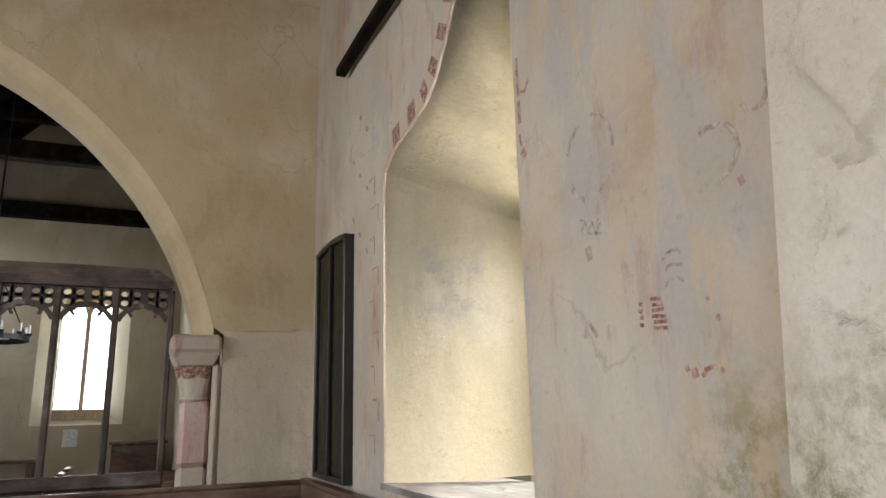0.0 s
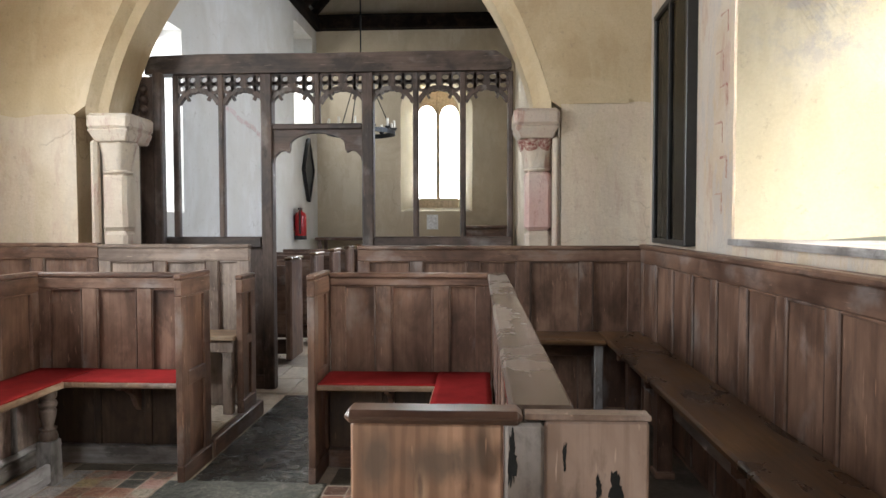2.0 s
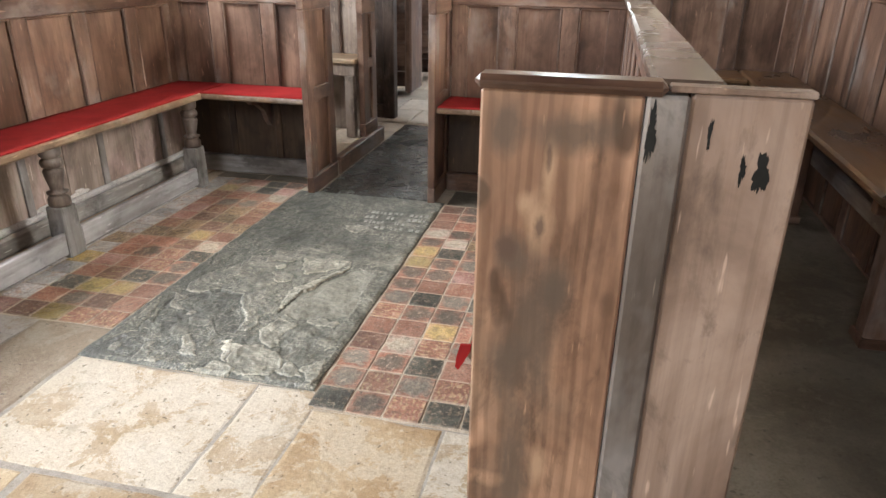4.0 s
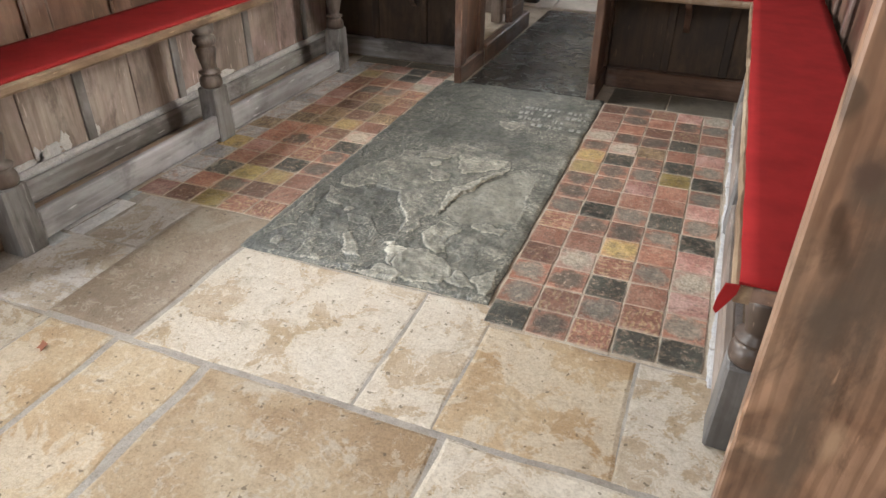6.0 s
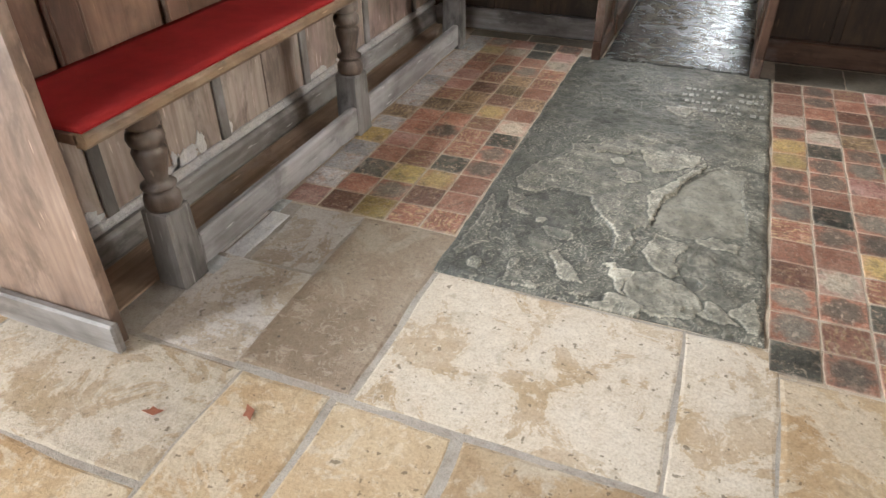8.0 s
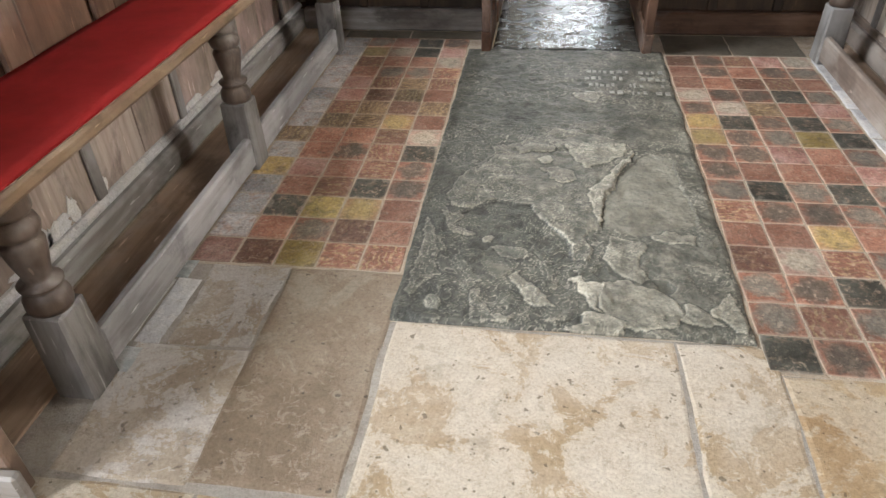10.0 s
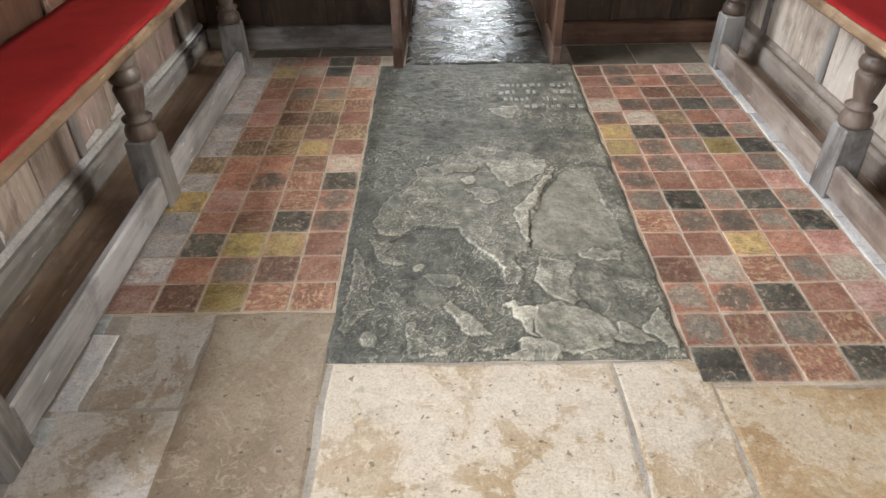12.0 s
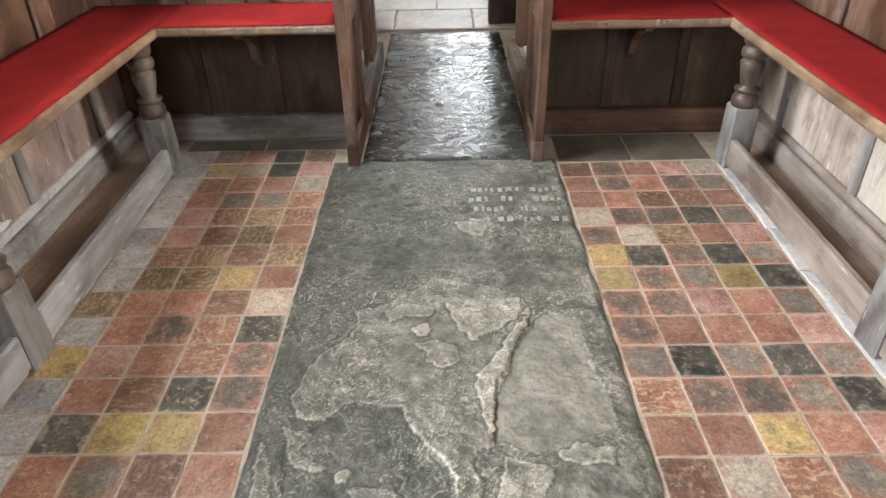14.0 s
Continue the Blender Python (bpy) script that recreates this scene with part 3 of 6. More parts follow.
# ---- mesh helpers ----
def box(bm, x0, x1, y0, y1, z0, z1, bevel=0.0):
    """A box with softened edges, added to bm."""
    made = bmesh.ops.create_cube(bm, size=1.0)["verts"]
    for v in made:
        v.co = ((x0 + x1) / 2 + v.co.x * (x1 - x0), (y0 + y1) / 2 + v.co.y * (y1 - y0), (z0 + z1) / 2 + v.co.z * (z1 - z0))
    if bevel:
        edges = {e for v in made for e in v.link_edges}
        bmesh.ops.bevel(bm, geom=list(edges), offset=bevel, segments=1, affect="EDGES")
    return bm


def prism(bm, pts, place, a, b):
    """A solid between a and b along the third axis; place(u, v, w) turns outline and depth into x, y, z."""
    first = [bm.verts.new(place(u, v, a)) for u, v in pts]
    last = [bm.verts.new(place(u, v, b)) for u, v in pts]
    faces = [bm.faces.new(first), bm.faces.new(last[::-1])]
    for i in range(len(pts)):
        j = (i + 1) % len(pts)
        bm.faces.new((first[i], last[i], last[j], first[j]))
    for f in faces:
        f.normal_update()
    bmesh.ops.triangulate(bm, faces=[f for f in faces if len(f.verts) > 4])
    bmesh.ops.recalc_face_normals(bm, faces=bm.faces[:])
    return bm


def lathe(bm, profile, cx, cy, steps=20):
    """A turned solid from (radius, height) rows about an upright axis."""
    rings = []
    for r, z in profile:
        rings.append([bm.verts.new((cx + r * math.cos(2 * math.pi * k / steps), cy + r * math.sin(2 * math.pi * k / steps), z)) for k in range(steps)])
    for low, high in zip(rings, rings[1:]):
        for k in range(steps):
            f = bm.faces.new((low[k], low[(k + 1) % steps], high[(k + 1) % steps], high[k]))
            f.smooth = True
    bm.faces.new(rings[0][::-1])
    bm.faces.new(rings[-1])
    return bm


def sweep(bm, pts, half_w, half_h, up):
    """A bar of rectangular section along a line of points; up is the direction of half_h."""
    rows = []
    n = len(pts)
    for i, p in enumerate(pts):
        along = (Vector(pts[min(i + 1, n - 1)]) - Vector(pts[max(i - 1, 0)])).normalized()
        side = along.cross(Vector(up)).normalized() * half_w
        top = Vector(up) * half_h
        rows.append([bm.verts.new(Vector(p) + s * side + u * top) for s, u in ((1, 1), (-1, 1), (-1, -1), (1, -1))])
    for a, b in zip(rows, rows[1:]):
        for k in range(4):
            bm.faces.new((a[k], a[(k + 1) % 4], b[(k + 1) % 4], b[k]))
    bm.faces.new(rows[0][::-1])
    bm.faces.new(rows[-1])
    return bm


def mesh_from(name, bm, mat):
    me = bpy.data.meshes.new(name)
    bm.to_mesh(me)
    bm.free()
    me.materials.append(mat)
    return me


def part(name, bm, mat, parent, label=""):
    ob = new(name, mesh_from(name, bm, mat))
    ob.parent = parent
    return tagged(ob, label)


def thing(name, label, category, group="", at=(0, 0, 0)):
    ob = new(name)
    ob.location = at
    return tagged(ob, label, category, group)


def solid(name, bm, mat, label, category, group="", kind=""):
    return tagged(new(name, mesh_from(name, bm, mat)), label, category, group, kind)


def piece(name, parent, x0, x1, y0, y1, z0, z1, mat, bevel=0.003, label=""):
    return part(name, box(bmesh.new(), x0, x1, y0, y1, z0, z1, bevel), mat, parent, label)


def jitter(bm, amount, scale=8.0, seed=0.0):
    for v in bm.verts:
        v.co += amount * noise.noise_vector(v.co * scale + Vector((seed, seed * 2, 0)))
    return bm


# ---- large structure ----
SOUTH, NORTH, EAST_FACE, WEST = 2.75, -1.95, 3.1, -5.0
ARCH_MID, ARCH_HALF, SPRING, RADIUS = 0.445, 1.405, 2.16, 2.625
CENTRE_OFF, CENTRE_Z = 1.026, 1.528


def arch_points(radius, steps=36):
    """A two-centred pointed arch from its left springing over the apex to the right one; the centres lie below the springing."""
    low = math.asin((SPRING - CENTRE_Z) / radius)
    top = math.acos(CENTRE_OFF / radius)
    left = [(ARCH_MID + CENTRE_OFF - radius * math.cos(a), CENTRE_Z + radius * math.sin(a)) for a in (low + (top - low) * k / steps for k in range(steps + 1))]
    return left + [(2 * ARCH_MID - u, w) for u, w in left[-2::-1]]


def chancel_arch_wall():
    bm = bmesh.new()
    for y0, y1, wide, grow in ((EAST_FACE, 3.44, 0.10, 0.11), (3.441, 3.86, 0.14, 0.36)):
        outer = arch_points(RADIUS + grow)
        a, b = outer[0][0] - wide, outer[-1][0] + wide
        pts = [(NORTH - 0.5, -0.1), (a, -0.1), (a, 2.09)] + outer + [(b, 2.09), (b, -0.1), (SOUTH + 0.7, -0.1), (SOUTH + 0.7, 7.4), (NORTH - 0.5, 7.4)]
        prism(bm, pts, lambda u, v, w: (u, w, v), y0, y1)
    solid("wall_east", bm, WALL_WARM, "cream limewashed plaster wall with the pointed chancel arch", "wall", kind="structure")
    # the chamfered inner order of the arch
    bm = bmesh.new()
    inner, outer = arch_points(RADIUS), arch_points(RADIUS + 0.11)
    inner, outer = ([(c[0][0], 2.085)] + c + [(c[-1][0], 2.085)] for c in (inner, outer))
    rows = []
    for (a, za), (b, zb) in zip(outer, inner):
        rows.append([bm.verts.new(p) for p in ((a, EAST_FACE + 0.004, za), ((a + b) / 2, EAST_FACE + 0.075, (za + zb) / 2 + 0.004), (b, EAST_FACE + 0.11, zb), (b, 3.53, zb), (a + (a - b) * 1.5, 3.53, za + (za - zb) * 1.5))])
    for p, q in zip(rows, rows[1:]):
        for k in range(5):
            f = bm.faces.new((p[k], q[k], q[(k + 1) % 5], p[(k + 1) % 5]))
            f.smooth = False
    bm.faces.new(rows[0])
    bm.faces.new(rows[-1][::-1])
    jitter(bm, 0.010, 1.6)
    solid("trim_arch", bm, WALL_WARM, "plastered chamfered inner order of the pointed chancel arch", "arch", kind="structure")


chancel_arch_wall()


def respond(side):
    """Limewashed respond with a moulded abacus, a flared capital and a shaft."""
    s = 1 if side == "south" else -1
    edge = ARCH_MID + s * ARCH_HALF if s > 0 else -0.87
    ob = thing("respond", "limewashed stone respond with flaking red paint and a moulded capital", "column", "chancel arch responds", (edge, 3.4, 0))
    ob.location = (0, 0, 0)

    def xs(a, b):
        return sorted((edge + s * a, edge + s * b))

    cx, cy = edge + s * 0.15, 3.22

    def slab_cut(z0, z1, a, b, y0, y1, inset, bevel):
        x0, x1 = xs(a, b)
        bm = box(bmesh.new(), x0, x1, y0, y1, z0, z1, bevel)
        for v in bm.verts:
            if v.co.z < (z0 + z1) / 2:
                v.co.x += inset if v.co.x < (x0 + x1) / 2 else -inset
                v.co.y += inset if v.co.y < (y0 + y1) / 2 else 0
        bmesh.ops.subdivide_edges(bm, edges=bm.edges[:], cuts=2, use_grid_fill=True)
        return jitter(bm, 0.006, 7)

    part("abacus", slab_cut(1.985, 2.10, -0.025, 0.285, 3.03, 3.42, 0.0, 0.022), STONE_RESPOND, ob, "thick worn limewashed abacus")
    part("abacus_chamfer", slab_cut(1.905, 1.987, -0.018, 0.278, 3.038, 3.41, 0.032, 0.008), STONE_RESPOND, ob)

    def bell(f, a):
        r = (0.090 + 0.040 * f ** 1.4) * (1 + (0.03 + 0.05 * f) * math.cos(6 * a))
        return (cx + r * math.cos(a) * 1.02, cy + r * math.sin(a), 1.70 + 0.207 * f)

    bm = bmesh.new()
    rings = [[bm.verts.new(bell(k / 10, 2 * math.pi * i / 36)) for i in range(36)] for k in range(11)]
    for p, q in zip(rings, rings[1:]):
        for i in range(36):
            bm.faces.new((p[i], p[(i + 1) % 36], q[(i + 1) % 36], q[i])).smooth = True
    bm.faces.new(rings[0][::-1])
    bm.faces.new(rings[-1])
    part("capital_bell", bm, STONE_RESPOND, ob, "small scalloped capital with traces of red paint")
    part("necking", lathe(bmesh.new(), [(0.082, 1.68), (0.098, 1.688), (0.101, 1.698), (0.094, 1.71), (0.085, 1.714)], cx, cy, 24), STONE_RESPOND, ob)
    for z0, z1, mat in ((0.0, 1.27, STONE_RESPOND), (1.272, 1.685, STONE_PINK if s > 0 else STONE_RESPOND)):
        bm = box(bmesh.new(), cx - 0.090, cx + 0.090, cy - 0.088, cy + 0.09, z0, z1, 0.026)
        bmesh.ops.subdivide_edges(bm, edges=bm.edges[:], cuts=3, use_grid_fill=True)
        part("shaft_drum", jitter(bm, 0.006, 6), mat, ob, "chamfered limewashed drum of the shaft")
    x0, x1 = xs(0.243, 0.293)
    part("nook_roll", jitter(box(bmesh.new(), x0, x1, 3.085, 3.16, 0, 1.92, 0.02), 0.004, 5), STONE_RESPOND, ob)
    x0, x1 = xs(0.10, 0.30)
    part("pier", jitter(box(bmesh.new(), x0, x1, 3.26, 3.44, 0, 2.08, 0.012), 0.004, 4), STONE_RESPOND, ob)
    if side == "south":
        bm = bmesh.new()
        low, high = [], []
        for i in range(48):
            a = 2 * math.pi * i / 48
            hem = 0.74 - 0.16 * abs(math.cos(3 * a)) ** 0.6
            for row, f in ((low, hem), (high, 0.985)):
                x, y, z = bell(f, a)
                row.append(bm.verts.new((cx + (x - cx) * 1.025, cy + (y - cy) * 1.025, z)))
        for i in range(48):
            bm.faces.new((low[i], low[(i + 1) % 48], high[(i + 1) % 48], high[i])).smooth = True
        part("red_band", bm, RED_BAND, ob, "worn dark red painted scallops")
    return ob


respond("south")
respond("north")


def south_wall():
    y0, y1, sill, spring = 0.20, 1.58, 1.225, 2.84
    mid, half = (y0 + y1) / 2, (y1 - y0) / 2
    arc = [(y0, 3.45), (0.24, 3.56), (0.34, 3.62), (0.48, 3.52), (0.58, 3.38), (0.67, 3.25), (0.76, 3.12), (0.87, 3.00), (1.0, 2.93), (1.2, 2.90), (1.42, 2.87), (y1 - 0.03, 2.80), (y1, 2.72)]
    bm = bmesh.new()

    def place(u, v, w):
        return (w, u, v)

    prism(bm, [(WEST - 0.4, -0.1), (EAST_FACE + 0.02, -0.1), (EAST_FACE + 0.02, sill), (WEST - 0.4, sill)], place, SOUTH, SOUTH + 0.72)
    prism(bm, [(WEST - 0.4, sill), (y0, sill)] + arc + [(y1, sill), (EAST_FACE + 0.02, sill), (EAST_FACE + 0.02, 5.6), (WEST - 0.4, 5.6)], place, SOUTH, SOUTH + 0.10)
    solid("wall_south", bm, WALL_PAINTED, "old plaster wall with faded medieval paint traces", "wall", kind="structure")
    # splayed reveal lining the window recess
    bm = bmesh.new()
    rows = []
    outline = [(y0, sill)] + arc + [(y1, sill)]
    for u, v in outline:
        k = (u - mid) * 0.44 + mid
        w = sill + 0.06 + (v - sill) * 0.80
        rows.append((bm.verts.new((SOUTH + 0.012, u, v)), bm.verts.new((SOUTH + 0.62, k, w))))
    for a, b in zip(rows, rows[1:]):
        bm.faces.new((a[0], a[1], b[1], b[0])).smooth = True
    bmesh.ops.solidify(bm, geom=bm.faces[:], thickness=-0.06)
    solid("window_reveal", bm, WALL_REVEAL, "cream plastered splayed window reveal washed with daylight", "window reveal", kind="structure")
    win = thing("window_1", "leaded south window in a deep plastered recess", "window")
    win["kind"] = "structure"
    yy0, yy1 = mid - half * 0.44, mid + half * 0.44
    top = sill + 0.06 + (3.62 - sill) * 0.80
    for k, y in enumerate((yy0, mid, yy1)):
        piece("mullion", win, SOUTH + 0.60, SOUTH + 0.70, y - 0.05, y + 0.05, sill, top, LEAD_STONE, 0.012)
    for a, b in ((yy0 + 0.05, mid - 0.05), (mid + 0.05, yy1 - 0.05)):
        ob = piece("pane", win, SOUTH + 0.645, SOUTH + 0.655, a, b, sill + 0.1, top, GLASS, 0)
        ob.visible_shadow = False
    piece("head", win, SOUTH + 0.62, SOUTH + 0.70, yy0 - 0.1, yy1 + 0.1, top, top + 0.3, LEAD_STONE)
    # stone sill boards of the recess
    bm = prism(bmesh.new(), [(SOUTH - 0.02, y0 + 0.004), (SOUTH - 0.02, y1 - 0.004), (SOUTH + 0.60, mid + half * 0.45), (SOUTH + 0.60, mid - half * 0.45)], lambda u, v, w: (u, v, w), sill + 0.002, sill + 0.030)
    solid("window_sill", bm, GREY_OAK_Y, "worn grey board on the window sill", "sill", kind="structure")


south_wall()


def wall(name, x0, x1, y0, y1, z0, z1, mat, label):
    return solid(name, box(bmesh.new(), x0, x1, y0, y1, z0, z1), mat, label, "wall", kind="structure")


# rough white pier on the south wall, west of the painted stretch
bm = bmesh.new()
bmesh.ops.create_grid(bm, x_segments=190, y_segments=330, size=0.5)
for v in bm.verts:
    y, z = -0.765 - (v.co.x + 0.5) * 1.7, (v.co.y + 0.5) * 3.4
    calm = min(1.0, (-0.765 - y) / 0.12)
    lump = noise.fractal(Vector((y * 3, z * 3, 0)), 0.6, 2.1, 5)
    ledge = noise.noise(Vector((y * 4.2, z * 2.6, 5)))
    scale = noise.noise(Vector((y * 2.2 + 0.3 * lump, z * 1.7, 9)))
    step = min(1.0, max(0.0, (ledge - 0.08) / 0.03)) * 0.020 + min(1.0, max(0.0, (scale + 0.05) / 0.03)) * 0.024
    y -= (z - 1.49) * 0.094
    v.co = (SOUTH - 0.06 - calm * (0.016 * lump + step), y, z)
for f in bm.faces:
    f.smooth = True
pier = solid("wall_south_pier", bm, WALL_ROUGH, "rough white limewashed masonry pier with flaking edges", "wall", kind="structure")
lean = [(-0.768 + 0.140, 0.0), (-0.768 - 0.18, 3.4), (-2.5, 3.4), (-2.5, 0.0)]
solid("wall_south_pier_core", prism(bmesh.new(), lean, lambda u, v, w: (w, u, v), SOUTH - 0.055, SOUTH - 0.002), WALL_ROUGH, "limewashed edge of the masonry pier", "wall", kind="structure")

# the north wall with its window opening, the west wall with its window, roof
wall("wall_north", NORTH - 0.35, NORTH, -0.45, EAST_FACE, -0.1, 1.8, WALL_WARM, "cream limewashed nave wall")
wall("wall_north_pier", NORTH - 0.35, NORTH, -0.45, 0.2, 1.8, 5.6, WALL_WARM, "cream limewashed wall between the windows")
wall("wall_north_east", NORTH - 0.35, NORTH, 1.8, EAST_FACE, 1.8, 5.6, WALL_WARM, "cream limewashed nave wall")
wall("wall_north_top", NORTH - 0.35, NORTH, 0.2, 1.8, 3.1, 5.6, WALL_WARM, "cream limewashed wall over the window")
wall("wall_north_west", NORTH - 0.35, NORTH, WEST - 0.4, -2.6, -0.1, 5.6, WALL_WARM, "cream limewashed nave wall")
wall("wall_north_middle", NORTH - 0.35, NORTH, -1.8, -0.45, -0.1, 5.6, WALL_WARM, "cream limewashed nave wall beside the door")
wall("wall_north_high", NORTH - 0.35, NORTH, -2.6, -1.8, 2.05, 5.6, WALL_WARM, "cream limewashed wall over the door")
wall("wall_west_south", 1.35, SOUTH + 0.7, WEST - 0.4, WEST, -0.1, 5.6, WALL_WARM, "cream limewashed west wall")
wall("wall_west_north", NORTH - 0.5, -0.35, WEST - 0.4, WEST, -0.1, 5.6, WALL_WARM, "cream limewashed west wall")
wall("wall_west_low", -0.35, 1.35, WEST - 0.4, WEST, -0.1, 2.6, WALL_WARM, "cream limewashed wall under the west window")
wall("wall_west_high", -0.35, 1.35, WEST - 0.4, WEST, 4.5, 5.6, WALL_WARM, "cream limewashed wall over the west window")
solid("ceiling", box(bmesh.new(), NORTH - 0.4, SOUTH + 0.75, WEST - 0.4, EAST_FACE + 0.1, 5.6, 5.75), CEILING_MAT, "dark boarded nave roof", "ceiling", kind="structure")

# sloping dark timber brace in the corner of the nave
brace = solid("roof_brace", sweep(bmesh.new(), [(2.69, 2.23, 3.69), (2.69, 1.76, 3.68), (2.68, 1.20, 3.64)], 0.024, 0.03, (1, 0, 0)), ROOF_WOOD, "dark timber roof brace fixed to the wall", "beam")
tagged(brace, kind="structure")

# chancel shell
CN, CS, CE, CTOP = -1.30, 2.22, 10.5, 4.86
wall("wall_chancel_north_a", CN - 0.4, CN, 3.86, 4.05, -0.1, 7.4, WALL_CHANCEL, "white plaster chancel wall")
wall("wall_chancel_north_b", CN - 0.4, CN, 4.95, 9.0, -0.1, 7.4, WALL_CHANCEL, "white plaster chancel wall")
wall("wall_chancel_north_c", CN - 0.4, CN, 10.2, CE + 0.4, -0.1, 7.4, WALL_CHANCEL, "white plaster chancel wall")
wall("wall_chancel_north_sill", CN - 0.4, CN, 4.05, 4.95, -0.1, 1.43, WALL_CHANCEL, "white plaster wall under the chancel window")
wall("wall_chancel_north_head", CN - 0.4, CN, 4.05, 4.95, 3.2, 7.4, WALL_CHANCEL, "white plaster wall over the chancel window")
wall("wall_chancel_north_sill_far", CN - 0.4, CN, 9.0, 10.2, -0.1, 2.86, WALL_CHANCEL, "white plaster wall under the far chancel window")
wall("wall_chancel_north_head_far", CN - 0.4, CN, 9.0, 10.2, 4.5, 7.4, WALL_CHANCEL, "white plaster wall over the far chancel window")
wall("wall_chancel_south_a", CS, CS + 0.4, 3.86, 5.6, -0.1, 5.0, WALL_EAST, "cream plaster chancel wall")
wall("wall_chancel_south_b", CS, CS + 0.4, 7.0, CE + 0.4, -0.1, 5.0, WALL_EAST, "cream plaster chancel wall")
wall("wall_chancel_south_low", CS, CS + 0.4, 5.6, 7.0, -0.1, 1.4, WALL_EAST, "cream plaster wall under the window")
wall("wall_chancel_south_high", CS, CS + 0.4, 5.6, 7.0, 3.5, 5.0, WALL_EAST, "cream plaster wall over the window")


def east_wall():
    """East wall with a two-light window: splayed opening, stone sill and mullion, leaded panes."""
    x0, x1, z0, z1 = 0.20, 1.47, 1.52, 3.35
    mid = (x0 + x1) / 2
    half = (x1 - x0) / 2
    arc = [(mid - half * math.cos(math.pi * k / 16), z1 + 0.75 * half * math.sin(math.pi * k / 16)) for k in range(17)]
    bm = bmesh.new()
    place = lambda u, v, w: (u, w, v)
    prism(bm, [(CN - 0.4, -0.1), (CS + 0.4, -0.1), (CS + 0.4, z0), (CN - 0.4, z0)], place, CE, CE + 0.15)
    prism(bm, [(CN - 0.4, z0), (x0, z0)] + arc + [(x1, z0), (CS + 0.4, z0), (CS + 0.4, 7.4), (CN - 0.4, 7.4)], place, CE, CE + 0.15)
    solid("wall_chancel_east", bm, WALL_EAST, "cream plaster east wall of the chancel", "wall", kind="structure")
    bm = bmesh.new()
    rows = []
    for u, v in [(x0, z0)] + arc + [(x1, z0)]:
        rows.append((bm.verts.new((u, CE + 0.01, v)), bm.verts.new((mid + (u - mid) * 0.6, CE + 0.5, z0 + 0.12 + (v - z0) * 0.9))))
    rows.append(rows[0])
    for a, b in zip(rows, rows[1:]):
        bm.faces.new((a[0], a[1], b[1], b[0]))
    bmesh.ops.solidify(bm, geom=bm.faces[:], thickness=-0.05)
    solid("window_reveal_east", bm, WALL_REVEAL, "cream splayed reveal of the east window", "window reveal", kind="structure")
    win = thing("window_2", "two-light leaded east window with stone mullion", "window")
    win["kind"] = "structure"
    hx = half * 0.6
    piece("mullion", win, mid - 0.035, mid + 0.035, CE + 0.46, CE + 0.54, z0 + 0.1, z1 + 0.5, LEAD_STONE, 0.01)
    piece("sill", win, mid - hx, mid + hx, CE + 0.30, CE + 0.56, z0 + 0.05, z0 + 0.24, LEAD_STONE, 0.01)
    for a, b in ((mid - hx, mid - 0.035), (mid + 0.035, mid + hx)):
        ob = piece("pane", win, a, b, CE + 0.50, CE + 0.508, z0 + 0.24, z1 + 0.45, GLASS, 0)
        ob.visible_shadow = False
        # cusped head over each light
        c, w = (a + b) / 2, (b - a) / 2
        pts = [(c - w * math.cos(math.pi * k / 12), z1 - 0.1 + w * 1.25 * math.sin(math.pi * k / 12)) for k in range(13)]
        part("tracery_head", prism(bmesh.new(), pts + [(b, z1 + 0.55), (a, z1 + 0.55)], lambda u, v, wv: (u, wv, v), CE + 0.47, CE + 0.53), LEAD_STONE, win)
        for k in range(1, 12):
            z = z0 + 0.24 + k * 0.16
            if z < z1 - 0.05:
                piece("lead_bar", win, a, b, CE + 0.497, CE + 0.511, z - 0.004, z + 0.004, IRON, 0)


east_wall()


def chancel_roof():
    """Steep dark roof over the chancel: boards, rafters, wall plates and tie beams."""
    ridge_x, ridge_z = (CN + CS) / 2, 7.0
    bm = bmesh.new()
    for x in (CN - 0.45, CS + 0.45):
        a, b = (x, CTOP - 0.3), (ridge_x, ridge_z)
        pts = [a, b, (b[0], b[1] + 0.12), (a[0], a[1] + 0.12)]
        prism(bm, pts, lambda u, v, w: (u, w, v), 3.86, CE + 0.45)
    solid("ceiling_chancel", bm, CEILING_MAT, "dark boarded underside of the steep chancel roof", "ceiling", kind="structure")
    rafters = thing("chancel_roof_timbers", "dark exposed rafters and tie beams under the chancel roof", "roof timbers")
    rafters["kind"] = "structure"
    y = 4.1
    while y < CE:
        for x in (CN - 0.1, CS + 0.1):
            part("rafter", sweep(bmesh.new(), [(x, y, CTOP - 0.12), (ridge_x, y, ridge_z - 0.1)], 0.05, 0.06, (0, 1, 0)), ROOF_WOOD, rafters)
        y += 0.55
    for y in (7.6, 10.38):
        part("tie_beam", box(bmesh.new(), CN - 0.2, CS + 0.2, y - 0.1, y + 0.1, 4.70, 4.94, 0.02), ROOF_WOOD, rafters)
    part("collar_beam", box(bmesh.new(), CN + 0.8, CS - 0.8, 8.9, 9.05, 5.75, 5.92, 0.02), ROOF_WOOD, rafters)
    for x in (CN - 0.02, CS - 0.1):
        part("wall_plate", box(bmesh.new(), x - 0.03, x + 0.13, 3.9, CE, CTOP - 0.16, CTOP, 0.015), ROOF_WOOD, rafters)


chancel_roof()


